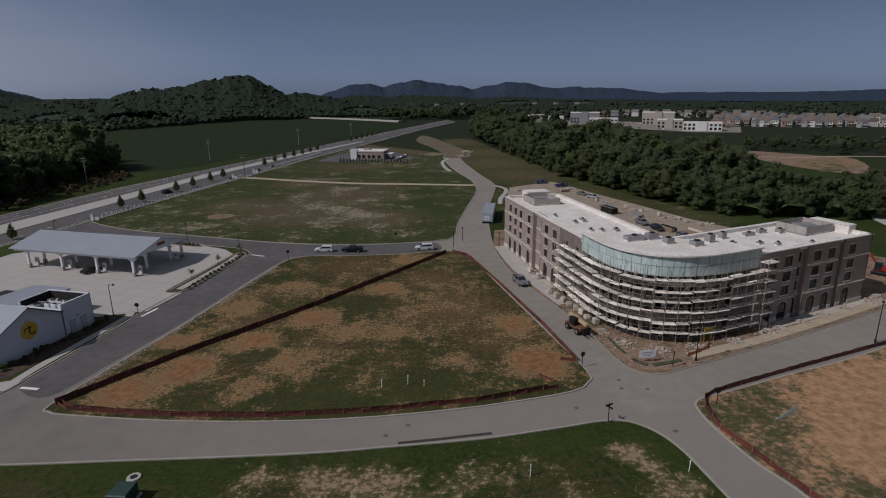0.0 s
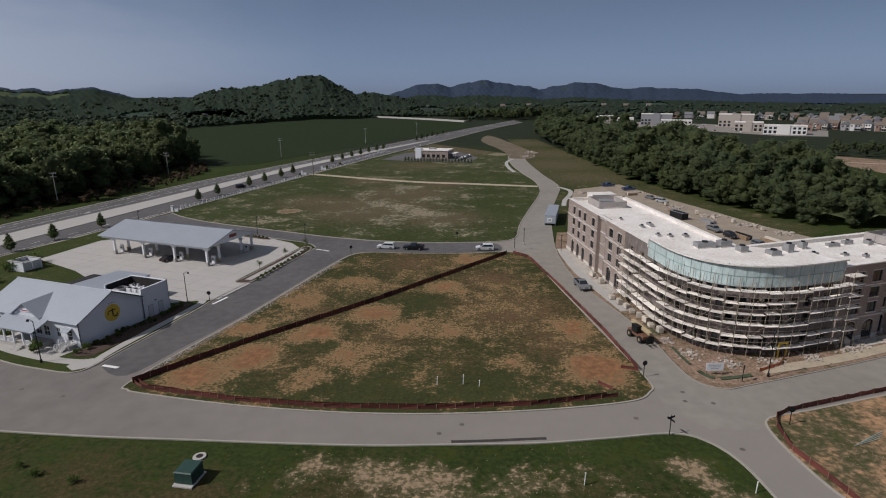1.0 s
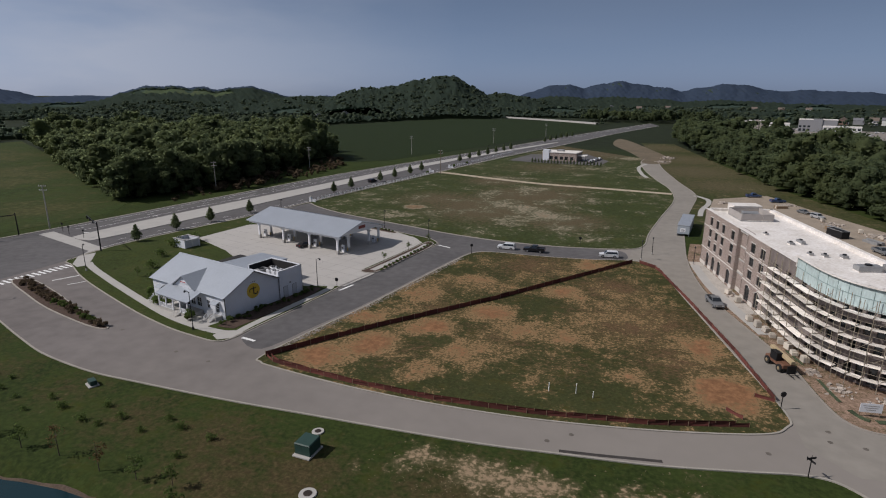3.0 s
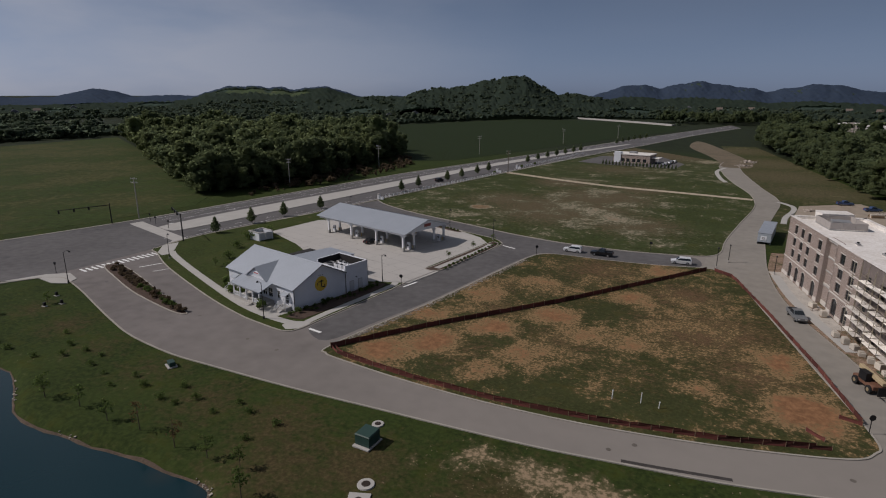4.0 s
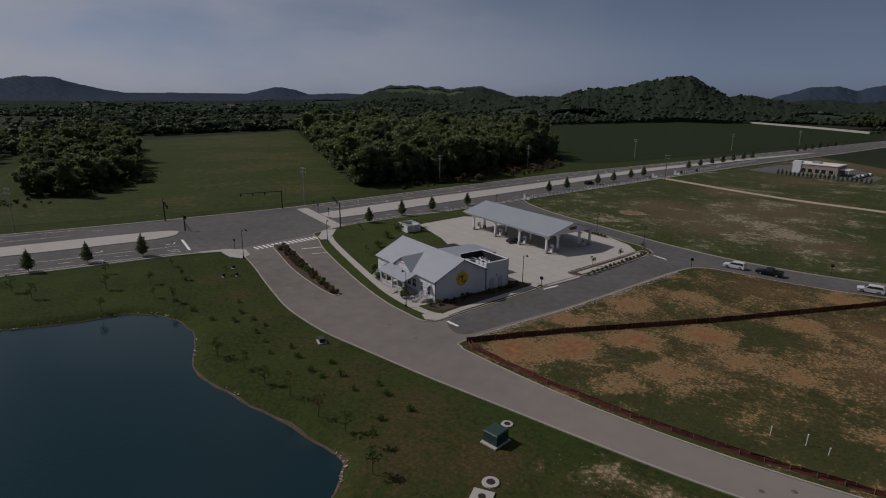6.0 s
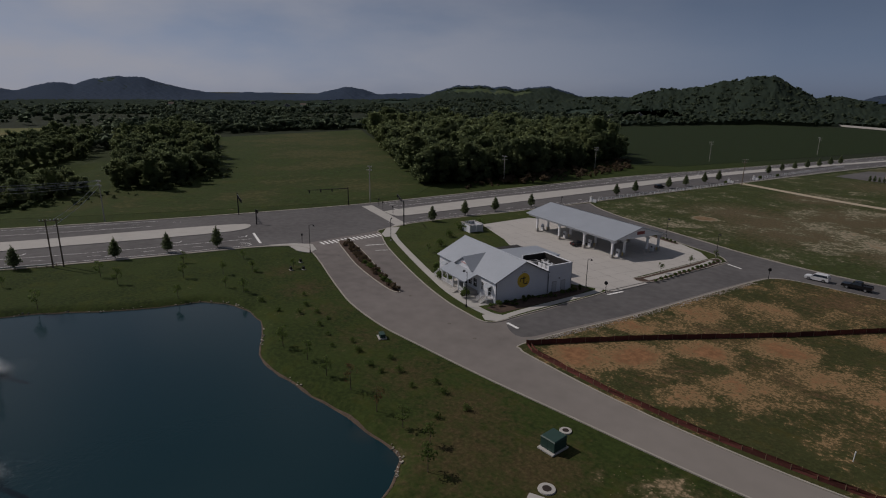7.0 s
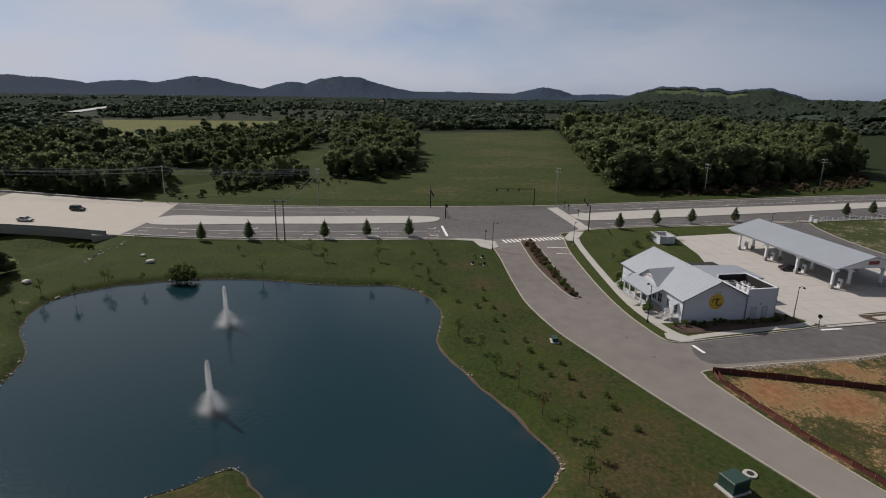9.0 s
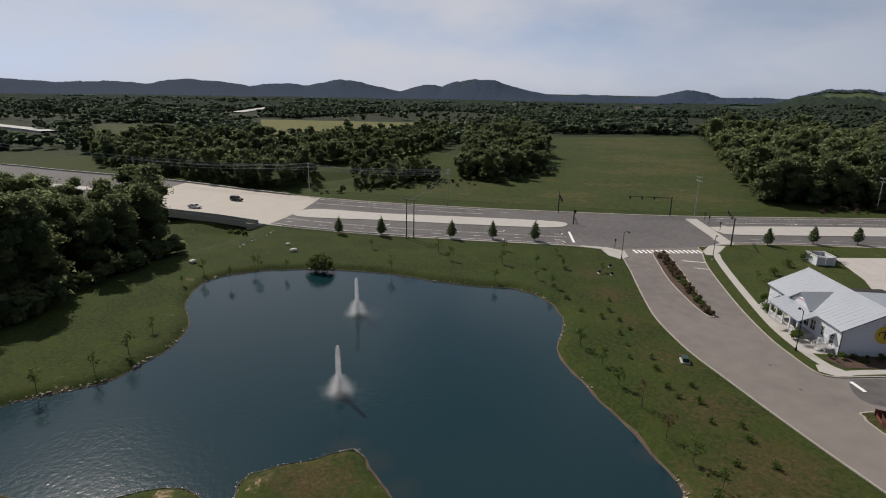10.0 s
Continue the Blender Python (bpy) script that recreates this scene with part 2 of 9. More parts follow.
def dusted(m, dust, x0, x1):
    """Building-site dust lies on the surface, thicker from x0 towards x1."""
    n, l = m.node_tree.nodes, m.node_tree.links
    p = n["Principled BSDF"]
    src = p.inputs["Base Color"].links[0].from_socket
    co, sep, t, add = n.new("ShaderNodeTexCoord"), n.new("ShaderNodeSeparateXYZ"), n.new("ShaderNodeTexNoise"), n.new("ShaderNodeMath")
    t.inputs["Scale"].default_value, t.inputs["Detail"].default_value = 0.06, 4
    add.operation, add.inputs[1].default_value = "MULTIPLY_ADD", 60.0
    r, mx = n.new("ShaderNodeMapRange"), n.new("ShaderNodeMix")
    r.inputs["To Max"].default_value = 0.72
    r.inputs["From Min"].default_value, r.inputs["From Max"].default_value = x0 + 30, x1 + 30
    mx.data_type = "RGBA"
    mx.inputs["B"].default_value = (*dust, 1)
    l.new(co.outputs["Object"], sep.inputs[0])
    l.new(co.outputs["Object"], t.inputs["Vector"])
    l.new(t.outputs["Fac"], add.inputs[0])
    l.new(sep.outputs["X"], add.inputs[2])
    l.new(add.outputs[0], r.inputs["Value"])
    l.new(r.outputs["Result"], mx.inputs["Factor"])
    l.new(src, mx.inputs["A"])
    l.new(mx.outputs["Result"], p.inputs["Base Color"])
    return m


ASPHALT_DARK = material("asphalt_new", (0.105, 0.1, 0.1), 0.9, vary=0.28, scale=0.06, fine=9)
dusted(ASPHALT, (0.265, 0.24, 0.212), -95.0, 5.0)
CONCRETE = material("concrete", (0.40, 0.385, 0.36), 0.85, vary=0.1, scale=0.3, fine=30, bump=0.004)
DECK = material("bridge_concrete", (0.40, 0.37, 0.33), 0.85, vary=0.08, scale=0.2, fine=30, bump=0.004)
APRON = material("apron_concrete", (0.42, 0.40, 0.375), 0.85, vary=0.08, scale=0.15, fine=40, bump=0.004)
PAINT = material("road_paint", (0.75, 0.75, 0.73), 0.7, vary=0.12, scale=2.0, fine=9)
WHITE = material("white_paint", (0.72, 0.73, 0.75), 0.55, vary=0.05, scale=0.6)
BLACK = material("black_metal", (0.02, 0.02, 0.022), 0.45, vary=0.2, metal=0.3)
WOOD_POLE = material("pole_wood", (0.16, 0.12, 0.09), 0.85, vary=0.25, scale=1.0)
GALV = material("galvanised_steel", (0.45, 0.46, 0.47), 0.4, metal=0.7, vary=0.12, scale=2)
BARK = material("bark", (0.11, 0.085, 0.065), 0.9, vary=0.35, scale=3)
MULCH = material("mulch", (0.075, 0.05, 0.038), 0.95, vary=0.45, scale=1.2, fine=10, bump=0.05)


# ---- mesh helpers ----
class Shape:
    """Collects faces; each add_ method takes an optional matrix."""

    def __init__(self):
        self.v, self.f = [], []

    def add(self, verts, faces, m=None):
        k = len(self.v)
        self.v += [tuple(m @ Vector(p)) for p in verts] if m else [tuple(p) for p in verts]
        self.f += [tuple(i + k for i in q) for q in faces]
        return self

    def box(self, x0, y0, z0, x1, y1, z1, m=None, bevel=0.0):
        if bevel:
            b = bevel
            v = [(x0 + b, y0 + b, z0), (x1 - b, y0 + b, z0), (x1 - b, y1 - b, z0), (x0 + b, y1 - b, z0)]
            ring = [(x0, y0), (x1, y0), (x1, y1), (x0, y1)]
            v += [(x, y, z0 + b) for x, y in ring] + [(x, y, z1 - b) for x, y in ring]
            v += [(x0 + b, y0 + b, z1), (x1 - b, y0 + b, z1), (x1 - b, y1 - b, z1), (x0 + b, y1 - b, z1)]
            f = [(3, 2, 1, 0), (12, 13, 14, 15)]
            for s in (0, 4, 8):
                f += [(s + i, s + (i + 1) % 4, s + 4 + (i + 1) % 4, s + 4 + i) for i in range(4)]
            return self.add(v, f, m)
        v = [(x, y, z) for z in (z0, z1) for x, y in ((x0, y0), (x1, y0), (x1, y1), (x0, y1))]
        f = [(3, 2, 1, 0), (4, 5, 6, 7), (0, 1, 5, 4), (1, 2, 6, 5), (2, 3, 7, 6), (3, 0, 4, 7)]
        return self.add(v, f, m)

    def prism(self, outline, z0, z1, m=None):
        n = len(outline)
        tris = tessellate_polygon([[Vector((x, y, 0)) for x, y in outline]])
        v = [(x, y, z0) for x, y in outline] + [(x, y, z1) for x, y in outline]
        area = sum(outline[i][0] * outline[(i + 1) % n][1] - outline[(i + 1) % n][0] * outline[i][1] for i in range(n))
        s = 1 if area > 0 else -1
        f = []
        for a, b, c in tris:
            u, w, x = (Vector((*outline[k], 0)) for k in (a, b, c))
            if (w - u).cross(x - u).z < 0:
                a, c = c, a
            f += [(a + n, b + n, c + n), (c, b, a)]
        for i in range(n):
            j = (i + 1) % n
            f.append((i, j, j + n, i + n) if s > 0 else (j, i, i + n, j + n))
        return self.add(v, f, m)

    def tube(self, a, b, r0, r1=None, n=8, caps=True):
        a, b = Vector(a), Vector(b)
        r1 = r0 if r1 is None else r1
        q = (b - a).to_track_quat("Z", "Y")
        ring = [Vector((math.cos(2 * math.pi * i / n), math.sin(2 * math.pi * i / n), 0)) for i in range(n)]
        v = [a + q @ (p * r0) for p in ring] + [b + q @ (p * r1) for p in ring]
        f = [(i, (i + 1) % n, n + (i + 1) % n, n + i) for i in range(n)]
        if caps:
            f += [tuple(range(n - 1, -1, -1)), tuple(range(n, 2 * n))]
        return self.add(v, f)

    def pipe(self, pts, r, n=6):
        for a, b in zip(pts, pts[1:]):
            self.tube(a, b, r, r, n)
        return self

    def sheet(self, rows):
        """A surface through rows of points."""
        n = len(rows[0])
        v = [p for r in rows for p in r]
        f = [(i * n + j, i * n + j + 1, (i + 1) * n + j + 1, (i + 1) * n + j) for i in range(len(rows) - 1) for j in range(n - 1)]
        return self.add(v, f)

    def mesh(self, name, *mats, smooth=False):
        me = bpy.data.meshes.new(name)
        me.from_pydata(self.v, [], self.f)
        for m in mats:
            me.materials.append(m)
        if smooth:
            me.polygons.foreach_set("use_smooth", [True] * len(me.polygons))
        me.update()
        return me


def thing(name, label, category, group="", at=None, kind=""):
    """An Empty for a thing with parts."""
    ob = new(name)
    ob.empty_display_size = 0.2
    if at is not None:
        ob.matrix_world = at
    return tagged(ob, label, category, group, kind)


def part(name, shape, mat, parent=None, label="", smooth=False):
    me = shape if isinstance(shape, bpy.types.Mesh) else shape.mesh(name, mat, smooth=smooth)
    ob = new(name, me)
    if parent is not None:
        ob.parent = parent
    return tagged(ob, label)


def solid(name, shape, mat, label, category="", kind="", group="", smooth=False):
    return tagged(new(name, shape.mesh(name, mat, smooth=smooth)), label, category, group, kind)


def curve_points(pts, closed=False, per=6):
    """Catmull-Rom through the points."""
    pts = [Vector((*p, 0)) if len(p) == 2 else Vector(p) for p in pts]
    n, out = len(pts), []
    for i in range(n if closed else n - 1):
        if closed:
            a, b, c, d = pts[(i - 1) % n], pts[i], pts[(i + 1) % n], pts[(i + 2) % n]
        else:
            a, b, c, d = pts[max(i - 1, 0)], pts[i], pts[i + 1], pts[min(i + 2, n - 1)]
        for k in range(per):
            t = k / per
            out.append(0.5 * (2 * b + (c - a) * t + (2 * a - 5 * b + 4 * c - d) * t * t + (3 * b - a - 3 * c + d) * t ** 3))
    if not closed:
        out.append(pts[-1])
    return [(p.x, p.y) for p in out]


def offset(pts, d, closed=False):
    """The polyline moved d to its left."""
    out, n = [], len(pts)
    for i in range(n):
        a = pts[i - 1] if closed or i else pts[i]
        b = pts[(i + 1) % n] if closed or i < n - 1 else pts[i]
        dx, dy = b[0] - a[0], b[1] - a[1]
        k = math.hypot(dx, dy) or 1
        out.append((pts[i][0] - dy / k * d, pts[i][1] + dx / k * d))
    return out


def strip(pts, width, z0, z1, closed=False, side=0.0, s=None):
    """A band along a polyline with a top at z1 and sides down to z0; side moves it to its left."""
    s = s or Shape()
    a, b = offset(pts, side + width / 2, closed), offset(pts, side - width / 2, closed)
    if closed:
        a, b, = a + a[:1], b + b[:1]
    s.sheet([[(x, y, z0) for x, y in b], [(x, y, z1) for x, y in b], [(x, y, z1) for x, y in a], [(x, y, z0) for x, y in a]])
    return s


def inside(x, y, poly):
    hit, n = False, len(poly)
    for i in range(n):
        (x1, y1), (x2, y2) = poly[i - 1], poly[i]
        if (y1 > y) != (y2 > y) and x < (x2 - x1) * (y - y1) / (y2 - y1) + x1:
            hit = not hit
    return hit


def inside_np(X, Y, poly):
    hit = np.zeros(X.shape, bool)
    for i in range(len(poly)):
        (x1, y1), (x2, y2) = poly[i - 1], poly[i]
        if y1 == y2:
            continue
        hit ^= ((y1 > Y) != (y2 > Y)) & (X < (x2 - x1) * (Y - y1) / (y2 - y1) + x1)
    return hit


def dist_np(X, Y, poly):
    best = np.full(X.shape, 1e9)
    for i in range(len(poly)):
        (x1, y1), (x2, y2) = poly[i - 1], poly[i]
        dx, dy = x2 - x1, y2 - y1
        t = np.clip(((X - x1) * dx + (Y - y1) * dy) / (dx * dx + dy * dy + 1e-9), 0, 1)
        best = np.minimum(best, np.hypot(X - x1 - t * dx, Y - y1 - t * dy))
    return best


def np_mesh(name, verts, faces, mat, smooth=False):
    """A mesh from arrays; all faces have the same number of corners."""
    me = bpy.data.meshes.new(name)
    k = faces.shape[1]
    me.vertices.add(len(verts))
    me.vertices.foreach_set("co", np.asarray(verts, np.float32).ravel())
    me.loops.add(faces.size)
    me.loops.foreach_set("vertex_index", np.asarray(faces, np.int32).ravel())
    me.polygons.add(len(faces))
    me.polygons.foreach_set("loop_start", np.arange(0, faces.size, k, dtype=np.int32))
    me.materials.append(mat)
    me.update(calc_edges=True)
    if smooth:
        me.polygons.foreach_set("use_smooth", np.ones(len(faces), bool))
    me.validate()
    return me

# ---- plan of the place ----
POND = curve_points([(-77, -44.5), (-78.5, -41), (-79.9, -37.4), (-82.8, -32.5), (-88.2, -29.3), (-94, -26.5), (-102.3, -26.2), (-111, -28.4), (-119.2, -29.5), (-127.6, -27),
                     (-132, -20.2), (-133, -9.2), (-131, 2), (-126.4, 13.5), (-118.9, 24.4), (-114.6, 33), (-112.6, 38.7), (-107.4, 42.9), (-100, 44.2), (-92.3, 42.6), (-85.8, 38.4),
                     (-77.5, 36.2), (-67.6, 36.7), (-55.4, 37.5), (-47.6, 37.4), (-44.9, 36), (-41.4, 30.5), (-41.5, 18), (-46, 8), (-50.9, 5.2), (-56.1, 3.4), (-59.4, 2.3),
                     (-59.9, 0.6), (-58.9, -2.8), (-58, -7.8), (-56.9, -10.3), (-53.2, -11.4), (-52.4, -13.2), (-55.2, -15.2), (-56.4, -17), (-56.5, -20.5), (-55.6, -25), (-57.5, -34), (-66, -50)], True, 5)
POND = [(x + 0.55 * noise.noise(Vector((x * 0.22, y * 0.22, 1))) + 0.3 * noise.noise(Vector((x * 0.6, y * 0.6, 2))), y + 0.55 * noise.noise(Vector((x * 0.22, y * 0.22, 8))) + 0.3 * noise.noise(Vector((x * 0.6, y * 0.6, 9)))) for x, y in POND]
WATER_Z = -0.9
NEAR_S = curve_points([(-137, 72.5), (-133, 74.4), (-129.2, 73.8), (-119.4, 70.6), (-109.4, 66.8), (-99.6, 63.2), (-89.6, 60), (-77.3, 58), (-67.5, 57.8), (-52, 57.9), (-38, 58.5),
                       (-26, 59), (-15, 59.7), (-6, 60.8), (4.7, 62.2), (14.3, 64.3), (21.8, 66), (25.6, 64.8), (28.4, 60.3), (30.2, 51), (33, 36), (36, 10), (38, -40)])
MAIN_N = curve_points([(-392, -330), (-350, -230), (-321, -161), (-299, -126), (-265, -69), (-230, -22), (-210, 13), (-195.5, 48), (-184, 82), (-173, 121), (-165, 168), (-159, 203),
                       (-149, 262), (-131, 331), (-105.5, 427), (-69, 573), (-35, 700), (10, 860)])
MAIN_S_W = curve_points([(-340, -360), (-290, -235), (-262, -175), (-225, -100), (-193, -43), (-176, -18.5), (-162, 8), (-151, 37), (-142.3, 63), (-137, 72.5)])
MAIN_S_E = curve_points([(-136, 101), (-136.7, 116), (-132.4, 137), (-126.6, 160), (-118, 206), (-106, 269), (-95, 326), (-80, 398), (-53, 510), (-24, 640), (20, 800)])
MEDIAN_W = curve_points([(-187, -11), (-178, 17), (-169.5, 42), (-162.6, 66), (-164.8, 73.5), (-170.5, 71.5), (-180, 44.5), (-188, 18.5), (-198, -6)], True, 5)
MEDIAN_E = curve_points([(-150, 118), (-147, 121), (-142.3, 147), (-133, 207), (-119.5, 300), (-99, 385), (-70, 490), (-73, 492), (-104.5, 388), (-125, 311), (-141.2, 220),
                         (-152.6, 159), (-157, 123), (-154.5, 118.5)], True, 5)
LOT_TRI = curve_points([(-55.4, 71.0), (-54.3, 69.4), (-51.5, 68.6), (-38, 67.0), (-25, 66.5), (-13, 67.0), (-2.2, 68.4), (8.3, 70.5), (18.2, 73.4), (21.3, 76), (22, 80), (18, 97),
                        (12.4, 120.5), (7, 143.2), (4, 147.6), (-0.5, 148.6), (-10, 146.3), (-22.8, 145), (-33.6, 145), (-38.5, 143.6), (-41.3, 138.6), (-45.2, 119.5), (-49.3, 98), (-53.3, 82)], True, 5)
LOT_SHOP = curve_points([(-136, 101.5), (-131, 98.3), (-118, 91), (-94.2, 80.8), (-80, 75.8), (-72, 74), (-66.4, 73.4), (-64.6, 75.5), (-64, 80), (-62.4, 90), (-60.8, 100.5), (-60.4, 105),
                         (-59, 112), (-57, 122), (-52.6, 145), (-53, 149.5), (-57, 153.2), (-66, 156.4), (-80, 162), (-100, 168.8), (-115, 174.6), (-121.8, 172), (-126.8, 160), (-132.6, 137), (-136.8, 116)], True, 5)
STREET_N = curve_points([(-119.8, 190), (-112, 183.8), (-98, 176.4), (-83, 171), (-74, 168), (-64, 164.6), (-55, 161.4), (-45, 158.8), (-34, 157), (-20, 156.6), (-9, 158), (0, 160.5), (3.6, 166), (4.9, 181), (9, 208), (14, 238), (15, 256), (13.5, 276), (8.6, 301), (3.5, 335), (1, 372), (3, 396)])
HOTEL_W = curve_points([(12.4, 392), (11.5, 376), (13.2, 345), (19, 296), (23.4, 268), (23.6, 252), (21, 234), (16.2, 201), (14.6, 172), (14.2, 151), (15.7, 133), (18.5, 120.4), (23.6, 104.2), (26, 95.6), (27.6, 85), (29.3, 80), (32.5, 78.4),
                        (37, 80), (60, 90.7), (87, 104.4), (140, 132), (300, 215)])
LOT_SE = curve_points([(35.2, 70.6), (37.5, 71.8), (42, 73.5), (52.7, 78), (74, 87), (140, 120), (320, 212), (340, 150), (260, -60), (48, -60), (44, 10), (40.5, 38), (38.5, 51), (36.2, 57), (34.7, 63.8), (34.4, 68.5)], True, 5)
CREEK = [(-345, 60), (-290, 20), (-246, -40), (-210, -66), (-186, -50), (-177, -32), (-165, -38), (-150, -60), (-150, -110)]


# ---- ground: one sheet to the horizon ----
def spread(dense, mid, far):
    (a, b, s), (c, d, m) = dense, mid
    out = list(np.arange(a, b + s / 2, s))
    for lo, step in ((out[-1], 1), (out[0], -1)):
        x, k = lo, s
        while abs(x) < far:
            k = min(k * 1.35, m) if c < x < d else k * 1.25
            x += step * k
            out.append(x)
    return np.array(sorted(out))


gx, gy = spread((-136, -38, 1.0), (-360, 160, 7.0), 4900), spread((-52, 48, 1.0), (-120, 420, 7.0), 4900)
GX, GY = np.meshgrid(gx, gy)
GZ = np.zeros(GX.shape)
pd = dist_np(GX, GY, POND)
pin = inside_np(GX, GY, POND)
sd = np.where(pin, -pd, pd)
bank = np.clip((sd + 3.7) / 5.8, 0, 1)
GZ = np.where(sd < 2.1, -3.0 + 3.0 * bank * bank * (3 - 2 * bank), GZ)
cd = np.full(GX.shape, 1e9)
for (x1, y1), (x2, y2) in zip(CREEK, CREEK[1:]):
    t = np.clip(((GX - x1) * (x2 - x1) + (GY - y1) * (y2 - y1)) / ((x2 - x1) ** 2 + (y2 - y1) ** 2), 0, 1)
    cd = np.minimum(cd, np.hypot(GX - x1 - t * (x2 - x1), GY - y1 - t * (y2 - y1)))
GZ = np.minimum(GZ, -3.6 * np.clip(1 - (cd - 4) / 9, 0, 1))
idx = np.arange(GX.size).reshape(GX.shape)
gf = np.stack([idx[:-1, :-1], idx[:-1, 1:], idx[1:, 1:], idx[1:, :-1]], -1).reshape(-1, 4)
GRASS = blotched("meadow_grass", (0.030, 0.0435, 0.0108), (0.29, 0.215, 0.135), (0.33, 0.235, 0.15), 0.715, 0.81, 0.09, fleck=0.5, grain_k=16, dark=(0.017, 0.026, 0.007), rough_land=(0.026, 0.034, 0.018), brown_colour=(0.070, 0.054, 0.025), brown=[(-54, -3, 8, 1.0), (-41, 43, 16, 0.9), (-47, 50, 11, 0.95), (-33, 47, 10, 1.1), (-60, 50, 11, 0.75), (-75, 53, 10, 0.65), (-90, 55, 9, 0.6), (-14, 46, 18, 1.1), (-104, 58, 9, 0.8), (12, 48, 16, 1.0), (-118, 60, 8, 0.7)],
                 spots=[(-55.5, -9, 4, 0.17), (-54, -19, 6, 0.14), (-21, 55.5, 7, 0.19), (-14, 54, 8, 0.18), (-6, 53.5, 9, 0.17), (4, 55, 9, 0.16), (-10, 49, 10, 0.13), (22, 59, 6, 0.19), (25, 53, 7, 0.17), (13, 54, 8, 0.13), (-28, 48, 8, 0.1), (16, 47, 8, 0.12)])
ground = tagged(new("ground", np_mesh("ground", np.stack([GX.ravel(), GY.ravel(), GZ.ravel()], 1), gf, GRASS, True)),
                "mown green grass with dry and bare patches", "ground", kind="structure")

# ---- pond ----
def water_material():
    m = bpy.data.materials.new("pond_water")
    m.use_nodes = True
    n, l = m.node_tree.nodes, m.node_tree.links
    p = n["Principled BSDF"]
    p.inputs["Base Color"].default_value = (0.005, 0.025, 0.032, 1)
    p.inputs["Roughness"].default_value, p.inputs["IOR"].default_value = 0.13, 1.33
    co = n.new("ShaderNodeTexCoord")
    t = n.new("ShaderNodeTexNoise")
    t.inputs["Scale"].default_value, t.inputs["Detail"].default_value = 1.6, 4
    l.new(co.outputs["Object"], t.inputs["Vector"])
    b = n.new("ShaderNodeBump")
    b.inputs["Distance"].default_value = 0.08
    l.new(t.outputs["Fac"], b.inputs["Height"])
    l.new(b.outputs["Normal"], p.inputs["Normal"])
    # stirred-up soil in the shallows
    base = None
    for x, y, r, amount in ((-60.2, 1.0, 3.5, 0.22), (-57.0, 4.2, 3.0, 0.17), (-52.0, 6.5, 3.0, 0.17), (-46.0, 38.0, 3.0, 0.2), (-53.0, 37.0, 2.5, 0.15)):
        d, f = n.new("ShaderNodeVectorMath"), n.new("ShaderNodeMapRange")
        d.operation, d.inputs[1].default_value = "DISTANCE", (x, y, WATER_Z)
        f.inputs["From Min"].default_value, f.inputs["From Max"].default_value, f.inputs["To Max"].default_value = r, 0.0, amount
        l.new(co.outputs["Object"], d.inputs[0])
        l.new(d.outputs["Value"], f.inputs["Value"])
        mx = n.new("ShaderNodeMix")
        mx.data_type = "RGBA"
        mx.inputs["A"].default_value, mx.inputs["B"].default_value = (0.005, 0.025, 0.032, 1), (0.07, 0.045, 0.026, 1)
        if base is not None:
            l.new(base, mx.inputs["A"])
        l.new(f.outputs["Result"], mx.inputs["Factor"])
        base = mx.outputs["Result"]
    l.new(base, p.inputs["Base Color"])
    # the breeze ruffles the south-west arm
    d, br, g, k = n.new("ShaderNodeVectorMath"), n.new("ShaderNodeMapRange"), n.new("ShaderNodeTexNoise"), n.new("ShaderNodeMath")
    d.operation, d.inputs[1].default_value = "DISTANCE", (-66, -32, WATER_Z)
    br.inputs["From Min"].default_value, br.inputs["From Max"].default_value = 62.0, 10.0
    br.inputs["To Min"].default_value, br.inputs["To Max"].default_value = 0.22, 0.75
    g.inputs["Scale"].default_value, g.inputs["Detail"].default_value = 0.09, 4
    k.operation = "MULTIPLY"
    l.new(co.outputs["Object"], d.inputs[0])
    l.new(co.outputs["Object"], g.inputs["Vector"])
    l.new(d.outputs["Value"], br.inputs["Value"])
    l.new(br.outputs["Result"], k.inputs[0])
    l.new(g.outputs["Fac"], k.inputs[1])
    l.new(k.outputs[0], b.inputs["Strength"])
    return m


WATER = water_material()
s = Shape().prism(offset(POND, 0.9, True), WATER_Z - 0.02, WATER_Z)
solid("pond_water", s, WATER, "dark blue-green pond water with small ripples", "water", "structure")
BANK = material("pond_bank_soil", (0.092, 0.066, 0.048), 0.95, vary=0.45, scale=0.6, fine=8, bump=0.05)


def bank_z(d):
    b = min(max((d + 3.7) / 5.8, 0), 1)
    return -3.0 + 3.0 * b * b * (3 - 2 * b)


band = []
for d in (-0.25, 0.0, 0.14, 0.26):
    moved = offset(POND, 1.0, True)
    line = []
    for (x, y), (x1, y1) in zip(POND, moved):
        east = 0.3 + 0.7 * min(max((x + 100) / 25, 0), 1) * (1 if y > 3 else 0.4)
        w = d * east * max(0.05, 0.7 + 1.3 * noise.noise(Vector((x * 0.3, y * 0.3, 3))) + 0.6 * noise.noise(Vector((x * 1.1, y * 1.1, 5)))) if d > 0.1 else d
        line.append((x + (x1 - x) * w, y + (y1 - y) * w, bank_z(w) + 0.11 - 0.08 * (d == 0.26)))
    band.append(line + line[:1])
solid("pond_bank", Shape().sheet(band), BANK, "eroded brown soil along the pond's edge", "bank", "structure", smooth=True)


